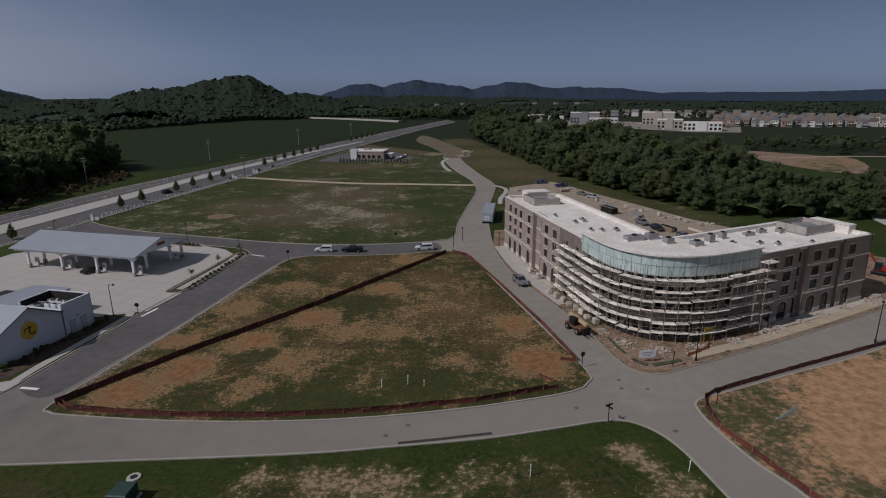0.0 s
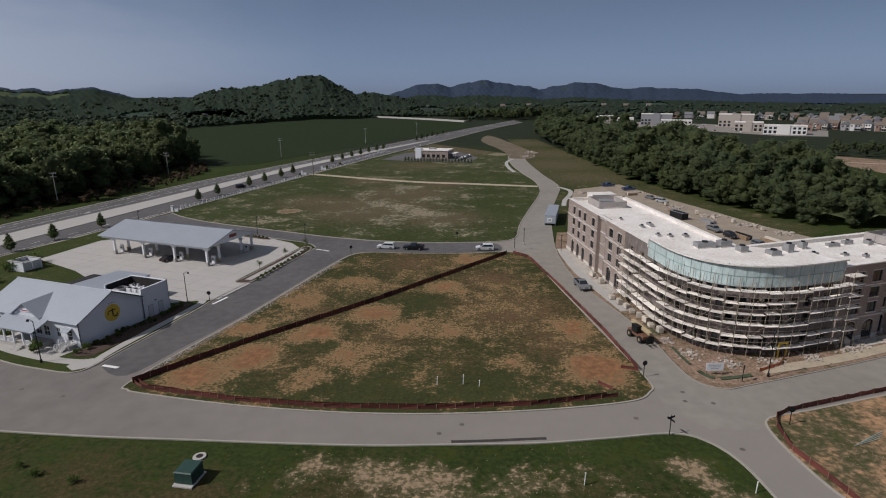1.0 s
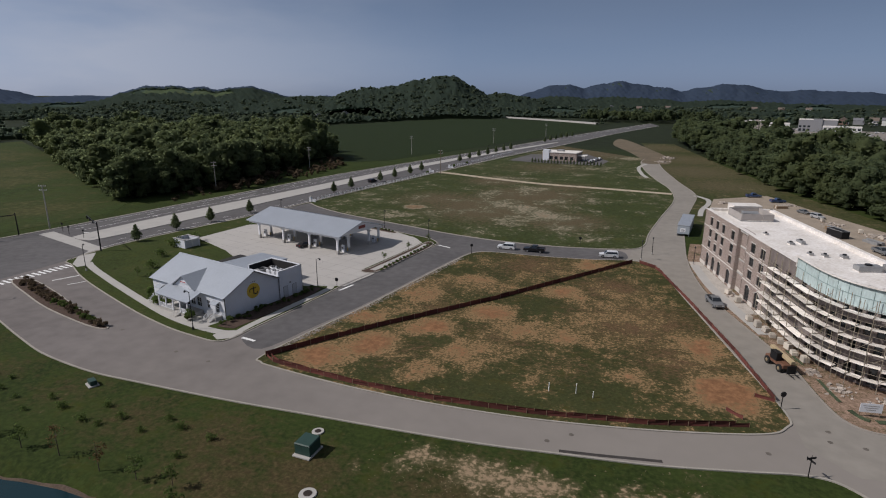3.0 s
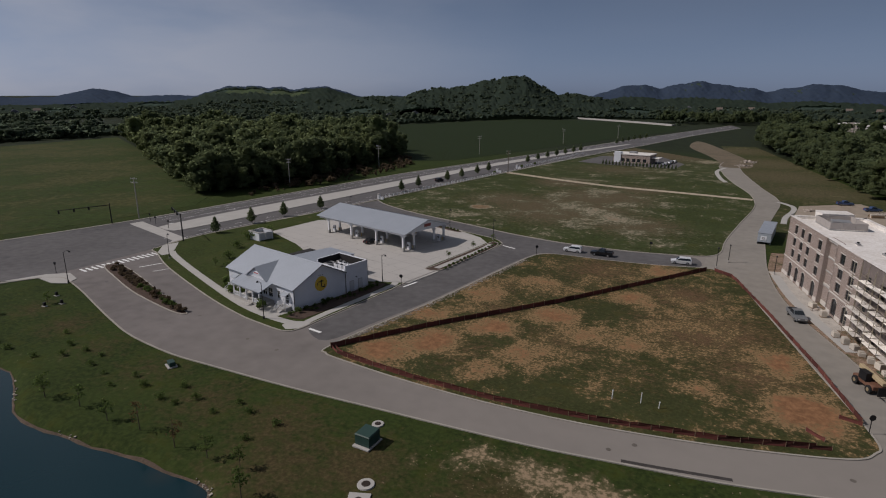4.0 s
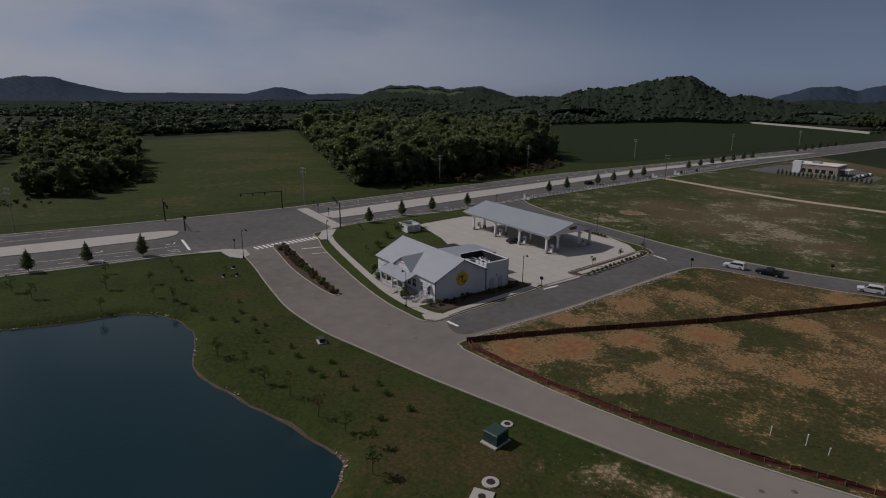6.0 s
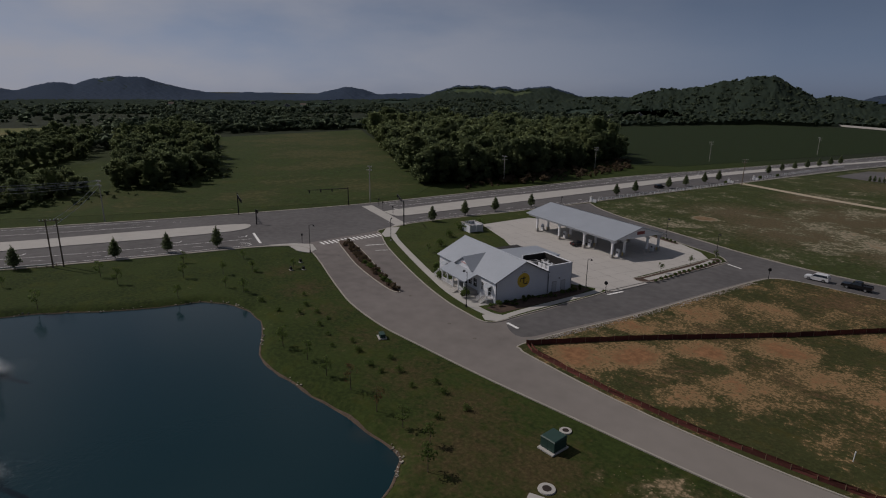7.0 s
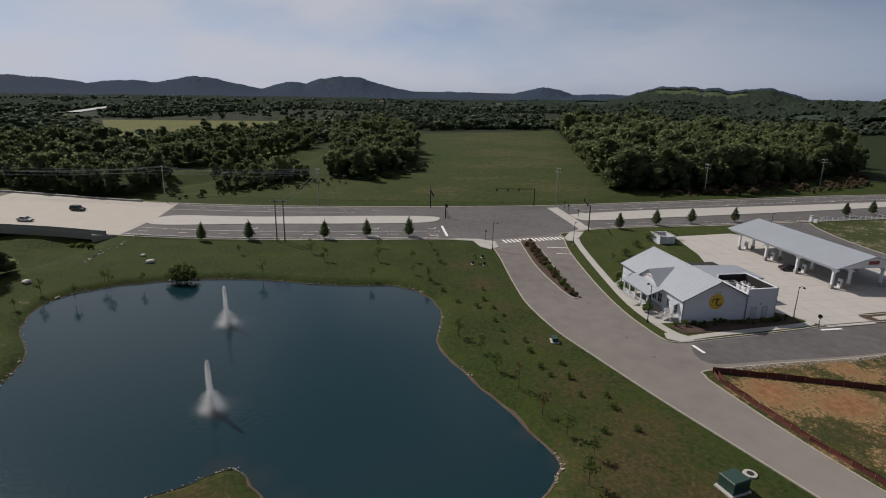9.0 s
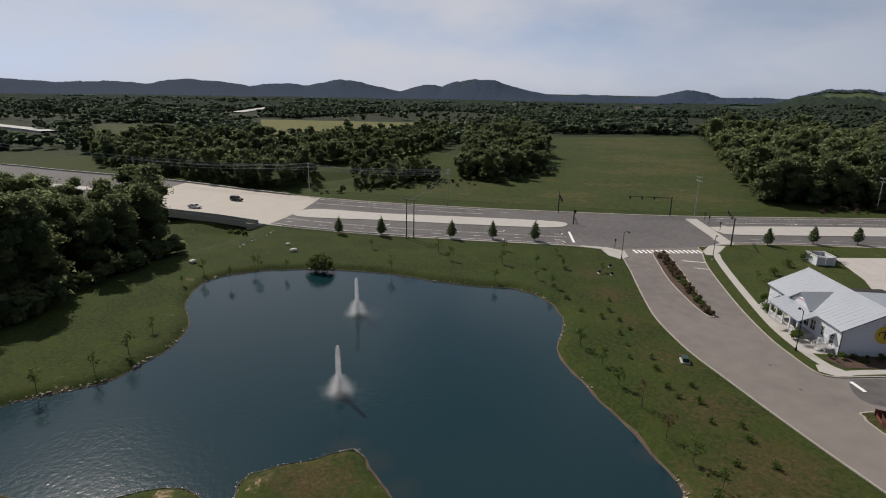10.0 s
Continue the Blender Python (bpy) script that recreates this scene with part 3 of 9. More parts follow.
# stones and clods washed out along the water's edge
rs = random.Random(21)
sh = Shape()
outer = offset(POND, 1.0, True)
for i in range(420):
    j = rs.randrange(len(POND))
    k = (j + 1) % len(POND)
    u = rs.random()
    x, y = POND[j][0] * (1 - u) + POND[k][0] * u, POND[j][1] * (1 - u) + POND[k][1] * u
    if -70 < x < -48 and y < 30 or noise.noise(Vector((x * 0.12, y * 0.12, 4))) < -0.1:
        continue
    d, s_ = rs.uniform(-0.12, 0.4), rs.uniform(0.06, 0.17) * (1.5 if rs.random() < 0.15 else 1)
    sh.box(-s_, -s_ * rs.uniform(0.5, 0.9), -s_ * 0.4, s_, s_ * rs.uniform(0.5, 0.9), s_ * 0.5,
           pose(x + (outer[j][0] - POND[j][0]) * d, y + (outer[j][1] - POND[j][1]) * d, bank_z(d) + 0.1, rs.uniform(-20, 20), rs.uniform(-20, 20), rs.uniform(0, 180)))
tagged(new("bank_stones", sh.mesh("bank_stones", material("bank_stone", (0.3, 0.27, 0.225), 0.9, vary=0.4, scale=1, per="island"))), "small pale stones along the pond's edge", "stones", kind="stuff")


# ---- roads, lots and kerbs ----
def flat(name, outline, z, mat, label, category="road", base=None):
    return solid(name, Shape().prism(outline, z - 0.02 if base is None else base, z), mat, label, category, "structure")


KERB = material("kerb_concrete", (0.33, 0.305, 0.265), 0.9, vary=0.2, scale=0.5, fine=12)


def kerb(name, line, closed=False, side=0.0, width=0.27, top=0.15, label="pale concrete kerb along the road"):
    return solid(name, strip(line, width, 0.0, top, closed, side), KERB, label, "kerb", "structure")


flat("road_local", NEAR_S + [(60, -60), (340, 100), (310, 217)] + HOTEL_W[::-1] + STREET_N[::-1] + MAIN_S_E[:8][::-1], 0.02, ASPHALT,
     "worn grey asphalt of the estate roads")
flat("road_main", MAIN_N + MAIN_S_E[::-1] + MAIN_S_W[::-1], 0.03, ASPHALT_DARK, "dark asphalt divided highway")
SOIL_LOT = blotched("lot_soil_grass", (0.042, 0.046, 0.017), (0.245, 0.162, 0.082), (0.29, 0.150, 0.076), 0.572, 0.685, 0.13, push=1.5, fleck=0.6, grain_k=18,
                    brown=[(2, 106, 20, 1.2), (-3, 124, 14, 1.1), (10, 92, 14, 1.0), (-20, 92, 14, 0.8), (-36, 100, 13, 0.8), (-42, 114, 12, 0.8), (-22, 136, 20, 0.9), (-26, 116, 12, 0.6), (-34, 80, 12, 0.6), (-8, 84, 10, 0.5)], brown_colour=(0.130, 0.080, 0.044),
                    spots=[(-47, 75, 8, 0.17), (-40, 82, 7, 0.17), (-33, 91, 7, 0.18), (-24, 102, 7, 0.17), (-12, 118, 7, 0.12), (15, 83, 8, 0.27), (13, 98, 8, 0.15),
                           (-25, 83, 7, 0.11), (-18, 96, 8, 0.12), (-29, 75, 5, 0.10), (-8, 96, 8, 0.09), (3, 84, 6, 0.08), (-8, 139, 9, 0.10), (-41, 108, 8, 0.11), (-32, 120, 9, 0.08), (-47, 92, 6, 0.12), (-2, 110, 9, 0.06),
                           (-31, 86, 5, -0.16), (-14, 109, 6, -0.16), (-18, 71, 9, -0.10), (-3, 76, 9, -0.10), (8, 87, 6, -0.10), (-36, 72, 5, -0.08), (-27, 134, 6, -0.1)])
LAWN = blotched("lawn", (0.038, 0.051, 0.014), (0.10, 0.09, 0.04), (0.17, 0.12, 0.07), 0.62, 0.75, 0.1)
flat("lot_triangle", LOT_TRI, 0.13, SOIL_LOT, "vacant lot of patchy grass and orange soil", "lot", 0.0)
kerb("kerb_lot_triangle", LOT_TRI, True)
GUTTER = material("gutter_concrete", (0.27, 0.25, 0.225), 0.9, vary=0.15, scale=0.3, fine=20)
solid("gutter_lot", strip(LOT_TRI[5:45], 0.7, 0.0, 0.026, False, 0.55), GUTTER, "pale concrete gutter along the kerb", "gutter", "structure")
flat("lot_shop", LOT_SHOP, 0.13, LAWN, "lawn of the shop and filling station lot", "lot", 0.0)
kerb("kerb_lot_shop", LOT_SHOP, True)
SE_SOIL = blotched("building_plot_soil", (0.055, 0.065, 0.025), (0.17, 0.13, 0.075), (0.45, 0.275, 0.155), 0.46, 0.53, 0.1,
                   spots=[(60, 64, 20, 0.35), (75, 60, 30, 0.3), (100, 60, 50, 0.3), (48, 60, 7, 0.1)])
flat("lot_plot", LOT_SE, 0.13, SE_SOIL, "building plot of bare orange soil and weeds", "lot", 0.0)
kerb("kerb_lot_plot", LOT_SE, True)
kerb("kerb_near_road", NEAR_S)
solid("kerb_hotel_road", strip(HOTEL_W, 0.27, 0.0, 0.12), material("dusty_kerb", (0.27, 0.245, 0.215), 0.9, vary=0.2, scale=0.4), "dusty concrete kerb beside the hotel road", "kerb", "structure")
kerb("kerb_north_street", STREET_N)
kerb("kerb_main_north", MAIN_N, width=0.8)
kerb("kerb_main_south_west", MAIN_S_W, width=0.8)
kerb("kerb_main_south_east", MAIN_S_E, width=0.8)
flat("median_west", MEDIAN_W, 0.17, CONCRETE, "pale concrete highway median", "median", 0.0)
flat("median_east", MEDIAN_E, 0.17, CONCRETE, "pale concrete highway median", "median", 0.0)
NORTH_LOT = blotched("north_lot_grass", (0.041, 0.052, 0.018), (0.27, 0.235, 0.165), (0.25, 0.17, 0.10), 0.61, 0.72, 0.08, fleck=0.5, grain_k=12,
                     brown=[(-50, 206, 40, 1.7), (-42, 236, 34, 1.6), (-22, 190, 24, 1.4), (-75, 215, 28, 1.2), (-25, 440, 80, 1.7), (-50, 520, 80, 1.7), (-50, 330, 40, 0.9), (-30, 262, 22, 1.1), (-65, 270, 24, 1.3)], brown_colour=(0.105, 0.084, 0.048),
                     spots=[(-2, 200, 13, -0.25), (0, 224, 10, -0.2), (-78.5, 196.8, 5.5, 0.5), (-46, 210, 18, 0.15), (-30, 198, 13, 0.15), (-58, 234, 14, 0.12), (-38, 182, 11, 0.15), (-22, 180, 8, 0.12), (-30, 226, 14, 0.10), (-14, 212, 8, 0.08), (-45, 252, 12, 0.1), (0, 400, 24, 0.1), (-12, 500, 30, 0.1)])
flat("lot_north", STREET_N + [(-60, 470)] + MAIN_S_E[22:34][::-1], 0.012, NORTH_LOT, "open lot of grass with straw-coloured patches", "lot")
EAST_LOT = blotched("east_lot_grass", (0.043, 0.050, 0.018), (0.15, 0.125, 0.07), (0.22, 0.16, 0.10), 0.60, 0.70, 0.05, fleck=0.35,
                    brown=[(40, 290, 40, 1.2), (30, 340, 50, 1.3), (55, 240, 30, 0.9), (30, 400, 50, 1.3), (15, 480, 50, 1.2)], brown_colour=(0.098, 0.084, 0.045))
flat("lot_east", HOTEL_W[:43] + [(24, 185), (60, 150), (100, 182), (90, 202), (77, 231), (63, 279), (46, 382), (26, 520), (0, 520)], 0.016, EAST_LOT, "rough olive grass between the road and the tree belt", "lot")
DUSTY = material("asphalt_dusty", (0.245, 0.225, 0.197), 0.92, vary=0.16, scale=0.05, fine=9)
flat("road_hotel", HOTEL_W + [(318, 211), (140, 121), (74, 88), (52.7, 79), (42, 74.5), (37.5, 72.8), (33, 68), (27, 67.5), (22.6, 72), (22.4, 80), (18.4, 97), (12.8, 120.5), (7.4, 143.2), (4, 148.4), (0, 150), (0.4, 160)] + [p for p in STREET_N if p[1] > 164 and p[0] > 0],
     0.0235, DUSTY, "dust-covered grey asphalt of the hotel road")

# ---- trees ----
LEAF = foliage("tree_leaves", (0.076, 0.100, 0.057), (0.134, 0.161, 0.076), through=0.58)
LEAF_YOUNG = foliage("young_tree_leaves", (0.06, 0.085, 0.025), (0.11, 0.15, 0.05), through=0.5)
LEAF_DRY = foliage("rusty_leaves", (0.075, 0.058, 0.038), (0.14, 0.105, 0.07))
# the next two are cooler and flatter: haze put into the leaf colour
LEAF_HAZED_FAR = foliage("hazed_far_wood_leaves", (0.078, 0.104, 0.072), (0.104, 0.130, 0.087), through=0.58)
LEAF_HAZED_HILL = foliage("hazed_hill_wood_leaves", (0.054, 0.078, 0.060), (0.076, 0.102, 0.076), through=0.58)


def leaf_cloud(rng, lobes, count, size):
    """Small bent leaf clumps over a set of lobes (x, y, z, rx, rz): arrays of vertices and faces."""
    lobes = np.array(lobes, float)
    w = lobes[:, 3] ** 2
    pick = rng.choice(len(lobes), count, p=w / w.sum())
    d = rng.normal(size=(count, 3))
    d /= np.linalg.norm(d, axis=1)[:, None]
    d[:, 2] = np.where(d[:, 2] < -0.35, -d[:, 2], d[:, 2])
    r = rng.uniform(0.5, 1.12, count)
    L = lobes[pick]
    c = L[:, :3] + d * r[:, None] * np.stack([L[:, 3], L[:, 3], L[:, 4]], 1)
    nrm = d + rng.normal(scale=0.5, size=d.shape)
    nrm /= np.linalg.norm(nrm, axis=1)[:, None]
    ref = rng.normal(size=d.shape)
    u = np.cross(nrm, ref)
    u /= np.linalg.norm(u, axis=1)[:, None]
    v = np.cross(nrm, u)
    sz = size * rng.uniform(0.6, 1.4, count)[:, None]
    pts = np.stack([c - u * sz * 1.1 - v * sz * 0.4, c + u * sz * 0.9 - v * sz * 0.6, c + v * sz * 1.1 - nrm * sz * 0.2], 1)
    f = np.arange(count * 3).reshape(-1, 3)
    return pts.reshape(-1, 3), f


def crown_lobes(rng, h, spread_r, low=0.25, n=9):
    out = []
    for i in range(n):
        z = h * rng.uniform(low + 0.12, 0.88)
        k = 1 - abs(z / h - 0.55) * 1.2
        a = rng.uniform(0, 2 * math.pi)
        r = spread_r * k * rng.uniform(0.25, 0.75)
        s_ = spread_r * rng.uniform(0.35, 0.55)
        out.append((r * math.cos(a), r * math.sin(a), z, s_, s_ * rng.uniform(0.75, 1.0)))
    out.append((0, 0, h * 0.62, spread_r * 0.6, h * 0.3))
    return out


def leaf_core(rng, lobes, seg, k=0.8):
    """Closed uneven lumps of foliage that fill the crown behind its outer leaves."""
    V, F, n = [], [], 0
    a = np.arange(seg) * 2 * math.pi / seg
    for x, y, z, r, rz in lobes:
        v = [np.array([[0, 0, -rz]])]
        for el in (-0.5, 0.55):
            v.append(np.stack([r * math.cos(el) * np.cos(a + el), r * math.cos(el) * np.sin(a + el), np.full(seg, rz * math.sin(el))], 1))
        v = np.concatenate(v + [np.array([[0, 0, rz]])]) * k
        V.append(v * rng.uniform(0.8, 1.16, (len(v), 1)) + np.array([x, y, z]))
        for i in range(seg):
            j = (i + 1) % seg
            F += [(n, n + 1 + j, n + 1 + i), (n + 1 + i, n + 1 + j, n + 1 + seg + j), (n + 1 + i, n + 1 + seg + j, n + 1 + seg + i), (n + 1 + seg + i, n + 1 + seg + j, n + 1 + 2 * seg)]
        n += 2 + 2 * seg
    return np.concatenate(V), np.array(F)


def tree_kinds(seed, count, h, r, leaves, size, low, n=9, seg=7):
    rng = np.random.default_rng(seed)
    kinds = []
    for _ in range(count):
        lobes = crown_lobes(rng, h, r, low, n)
        (v, f), (cv_, cf_) = leaf_cloud(rng, lobes, leaves, size), leaf_core(rng, lobes, seg)
        cv_[:, 2] = np.maximum(cv_[:, 2], 0.05)
        kinds.append((np.concatenate([v, cv_]), np.concatenate([f, cf_ + len(v)])))
    return kinds


def points_in(poly, gap, rng, keep=1.0):
    P = np.array(poly)
    x0, y0, x1, y1 = P[:, 0].min(), P[:, 1].min(), P[:, 0].max(), P[:, 1].max()
    X, Y = np.meshgrid(np.arange(x0, x1, gap), np.arange(y0, y1, gap * 0.87))
    X = X + (np.arange(X.shape[0]) % 2)[:, None] * gap / 2
    X, Y = X.ravel() + rng.uniform(-0.4, 0.4, X.size) * gap, Y.ravel() + rng.uniform(-0.4, 0.4, Y.size) * gap
    ok = inside_np(X, Y, poly) & (rng.random(X.size) < keep)
    return np.stack([X[ok], Y[ok]], 1)


def edge_first(places, poly, near=13.0, reach=420.0):
    """True for the trees at a wood's edge, which show down to the ground."""
    P = np.asarray(places)
    return (dist_np(P[:, 0], P[:, 1], poly) < near) & (np.hypot(P[:, 0], P[:, 1]) < reach)


SIZES = np.array([0.65, 0.8, 0.9, 1.0, 1.0, 1.1, 1.22])


def wood(name, places, kinds, heights, seed, mat, label, base_h, z=None, poly=None, inner=None):
    """Many trees as one mass."""
    rng = np.random.default_rng(seed)
    V, F, n = [], [], 0
    edge = edge_first(places, poly) if poly else np.ones(len(places), bool)
    for i, (x, y) in enumerate(places):
        pool = kinds if edge[i] else inner
        v, f = pool[rng.integers(len(pool))]
        k = rng.uniform(*heights) / base_h * rng.choice(SIZES) * (1 + 0.14 * math.sin(x * 0.09 + 2 * math.sin(y * 0.05)) + 0.1 * math.sin(y * 0.13 + x * 0.04))
        a = rng.uniform(0, 2 * math.pi)
        c, s_ = math.cos(a) * k, math.sin(a) * k
        wide = rng.uniform(1.0, 1.45)
        V.append(np.stack([x + (v[:, 0] * c - v[:, 1] * s_) * wide, y + (v[:, 0] * s_ + v[:, 1] * c) * wide, v[:, 2] * k * rng.uniform(0.95, 1.05) + (0 if z is None else z[i])], 1))
        F.append(f + n)
        n += len(v)
    if poly:  # an added low sheet of leaves that lightens the dark gaps between trees
        P, step = np.array(poly), 3.2
        X, Y = np.meshgrid(np.arange(P[:, 0].min(), P[:, 0].max(), step), np.arange(P[:, 1].min(), P[:, 1].max(), step))
        X, Y = X + rng.uniform(-1, 1, X.shape), Y + rng.uniform(-1, 1, Y.shape)
        ok = inside_np(X, Y, poly) & (dist_np(X, Y, poly) > 2.0)
        cell = {(int(p[0] // 6) + i, int(p[1] // 6) + j) for p in places for i in (-1, 0, 1) for j in (-1, 0, 1)}
        ok &= np.array([(int(u // 6), int(v // 6)) in cell for u, v in zip(X.ravel(), Y.ravel())]).reshape(X.shape)
        Z = rng.uniform(0.25, 0.62, X.shape) * heights[0]
        idx = np.arange(X.size).reshape(X.shape)
        a, b, c, d = idx[:-1, :-1], idx[:-1, 1:], idx[1:, 1:], idx[1:, :-1]
        whole = (ok[:-1, :-1] & ok[:-1, 1:] & ok[1:, 1:] & ok[1:, :-1])
        F.append(np.concatenate([np.stack([a[whole], b[whole], c[whole]], 1), np.stack([a[whole], c[whole], d[whole]], 1)]) + n)
        V.append(np.stack([X.ravel(), Y.ravel(), Z.ravel()], 1))
    me = np_mesh(name, np.concatenate(V), np.concatenate(F), mat, True)
    return tagged(new(name, me), label, "trees", kind="stuff")


KINDS_MID = tree_kinds(11, 7, 16.0, 5.0, 640, 0.38, 0.0)
KINDS_FAR = tree_kinds(12, 7, 16.0, 5.2, 150, 0.55, 0.3, 6, 5)
KINDS_NEAR = tree_kinds(13, 6, 18.0, 4.0, 3000, 0.21, 0.02, 13)
rng = np.random.default_rng(3)
WOOD_A = [(-190, 166), (-181, 182), (-178.5, 205), (-180, 250), (-183, 300), (-194, 345), (-250, 400), (-420, 420), (-480, 345), (-422, 303), (-291, 224), (-228, 187)]
wood("woodland_middle", points_in(WOOD_A, 6.1, rng), KINDS_MID, (13, 19), 1, LEAF, "dense green broadleaf woodland behind the highway", 16, poly=WOOD_A, inner=KINDS_FAR)
WOOD_B = [(-261, 58), (-252, 73), (-262, 92), (-280, 110), (-344, 136), (-450, 174), (-520, 200), (-560, 170), (-480, 115), (-364, 86), (-300, 70)]
wood("woodland_west", points_in(WOOD_B, 6.5, rng), KINDS_MID, (9, 14), 2, LEAF, "green broadleaf woodland beside the meadow", 16, poly=WOOD_B, inner=KINDS_FAR)
WOOD_S = [(-234, 10), (-237, 22), (-246, 36), (-259, 50), (-272, 52), (-282, 40), (-268, 22), (-256, 9)]
wood("thicket", points_in(WOOD_S, 5.2, rng), KINDS_MID, (6, 10.5), 7, LEAF, "thicket of green trees in the rough grass", 16, poly=WOOD_S, inner=KINDS_FAR)
WOOD_M = [(-388, 76), (-338, 46), (-317, 23), (-304, -4), (-362, -28), (-430, -18), (-474, 14), (-512, 62), (-556, 112), (-480, 106)]
wood("woodland_belt", points_in(WOOD_M, 7.0, rng, 0.9), KINDS_MID, (7, 12), 8, LEAF, "belt of green trees before the pale field", 16, poly=WOOD_M, inner=KINDS_FAR)
WOOD_C = [(-236, -16), (-251, -11), (-292, -5), (-330, -32), (-420, -30), (-462, -60), (-446, -108), (-390, -150), (-310, -112), (-276, -72), (-256, -50), (-240, -28)]
wood("woodland_creek", points_in(WOOD_C, 6.6, rng, 0.9), KINDS_MID, (8, 13.5), 4, LEAF, "green scrub and trees along the creek", 16, poly=WOOD_C, inner=KINDS_FAR)
WOOD_E = [(24, 524), (44, 382), (61, 279), (75, 231), (87, 203), (98, 186), (113, 181), (131, 180), (190, 168), (205, 190), (150, 235), (126, 300), (95, 400), (75, 560), (40, 640)]
east = points_in(WOOD_E, 5.8, rng)
low_end = (east[:, 1] < 245) & (east[:, 0] > 88)
wood("woodland_east", east[low_end & (rng.random(len(east)) < 0.75)], KINDS_MID, (8, 12.5), 15, LEAF, "lower open belt of green trees behind the building site", 16, poly=WOOD_E, inner=KINDS_FAR)
wood("woodland_east", east[~low_end], KINDS_MID, (12, 18), 5, LEAF, "belt of green broadleaf trees behind the building site", 16, poly=WOOD_E, inner=KINDS_FAR)
WOOD_D = [(-98, -68), (-103, -62), (-107, -59), (-114, -57), (-127, -52.5), (-138, -48), (-147.5, -43), (-152, -41), (-162, -46), (-170, -55), (-178, -80), (-172, -120), (-120, -120), (-95, -90)]
wood("woodland_pond", points_in(WOOD_D, 5.2, rng), KINDS_NEAR, (14.5, 19.5), 6, LEAF, "dense green trees at the edge of the pond lawn", 18, poly=WOOD_D, inner=KINDS_FAR)

WOOD_F = [(-90, 880), (-20, 866), (50, 850), (110, 880), (90, 960), (-60, 980)]
wood("woodland_far_end", points_in(WOOD_F, 9.0, rng), KINDS_FAR, (10, 16), 13, LEAF, "green trees where the highway bends away", 16)
HEDGE_E = [(203, 394), (245, 384), (286, 374), (322, 418), (262, 428), (222, 430)]
wood("hedge_belt", points_in(HEDGE_E, 8.0, rng), KINDS_FAR, (5, 9), 14, LEAF, "belt of dark green trees before the town", 16)
KINDS_SCRUB = tree_kinds(15, 4, 2.2, 1.9, 110, 0.22, 0.0, 4, 5)
SCRUB_A = [(-172, 172), (-166, 200), (-158, 250), (-163, 300), (-182, 330), (-181, 250), (-179, 185)]
wood("scrub", points_in(SCRUB_A, 3.2, rng, 0.45), KINDS_SCRUB, (0.9, 2.6), 10, LEAF_DRY, "low reddish scrub at the woodland's edge", 2.2)
SCRUB_B = [(-226, -6), (-240, 60), (-262, 108), (-300, 130), (-256, 70), (-246, 20), (-236, -8)]
wood("scrub", points_in(SCRUB_B, 4.0, rng, 0.4), KINDS_SCRUB, (0.8, 2.2), 12, LEAF, "low green scrub in the rough grass", 2.2)

SCRUB_C = [(-99, -62), (-101.5, -58), (-105, -54.6), (-112, -53.6), (-126, -48.8), (-137.4, -44.2), (-148, -39.6), (-154, -38), (-154, -42), (-147.6, -44), (-138, -49), (-127, -54), (-114, -58.5), (-107, -60)]
wood("scrub", points_in(SCRUB_C, 1.9, rng, 0.8), KINDS_SCRUB, (1.6, 4.2), 16, LEAF, "grey-green scrub along the edge of the pond wood", 2.2)


# ---- hills and far land ----
HILLS_NORTH = [  # azimuth, distance, height above the eye line in degrees, half-widths in degrees (towards larger and smaller azimuth)
    (18.9, 1500, 1.5, 5.0, 3.2), (24.5, 1500, 0.55, 4.5, 4.0), (14.0, 1550, -0.1, 3, 4), (31, 1600, -0.35, 5, 4),
    (8.0, 2300, 0.7, 2.6, 4), (2.5, 2350, 0.95, 4, 5), (-6.5, 2400, 0.72, 3.5, 4.5), (-13, 2450, 0.25, 4, 6), (-24, 2600, -0.3, 8, 8), (-38, 2600, -0.2, 8, 9)]
HILLS_WEST = [
    (38.0, 2000, 0.5, 3.0, 3.4), (41.2, 2020, 0.42, 2.4, 2.4), (44.0, 2000, 0.6, 3.6, 3.0), (50, 2300, -0.3, 5, 5), (56.4, 2500, 0.18, 2.0, 2.3), (65, 2700, -0.6, 6, 6),
    (76.0, 2900, 0.85, 2.6, 4.0), (80.5, 2950, 0.25, 1.6, 2.5), (88.5, 3000, 0.5, 3.0, 3.2), (94.5, 3100, 0.1, 2.5, 4), (101.8, 3000, 0.3, 3.5, 4), (109, 3100, 0.0, 4, 5), (117, 3000, 0.1, 5, 5), (130, 3000, 0.2, 8, 8)]
EYE_Z = 41.7


def hill_height(az, d):
    az, d = np.asarray(az, float), np.asarray(d, float)
    z = (13.0 + 3.0 * np.sin(az * 0.9) + 2.0 * np.sin(az * 2.3 + 1)) * np.exp(-0.5 * ((d - 2900.0) / 260.0) ** 2)
    for a, dist, el, w1, w2 in HILLS_NORTH + HILLS_WEST:
        peak = EYE_Z - 7.0 + dist * math.tan(radians(el))
        w = np.where(az > a, w1, w2)
        q = (az - a) / w
        p = (d - dist) / (230.0 if dist < 1700 else 330.0)
        z = np.maximum(z, peak * np.exp(-0.5 * np.abs(q) ** 2.2) * np.exp(-0.5 * p * p) ** 1.0)
    return z * (1 + 0.045 * np.sin(az * 1.3 + d * 0.002) + 0.03 * np.sin(az * 2.9 + 1) + 0.012 * np.sin(az * 6.3 + 2))


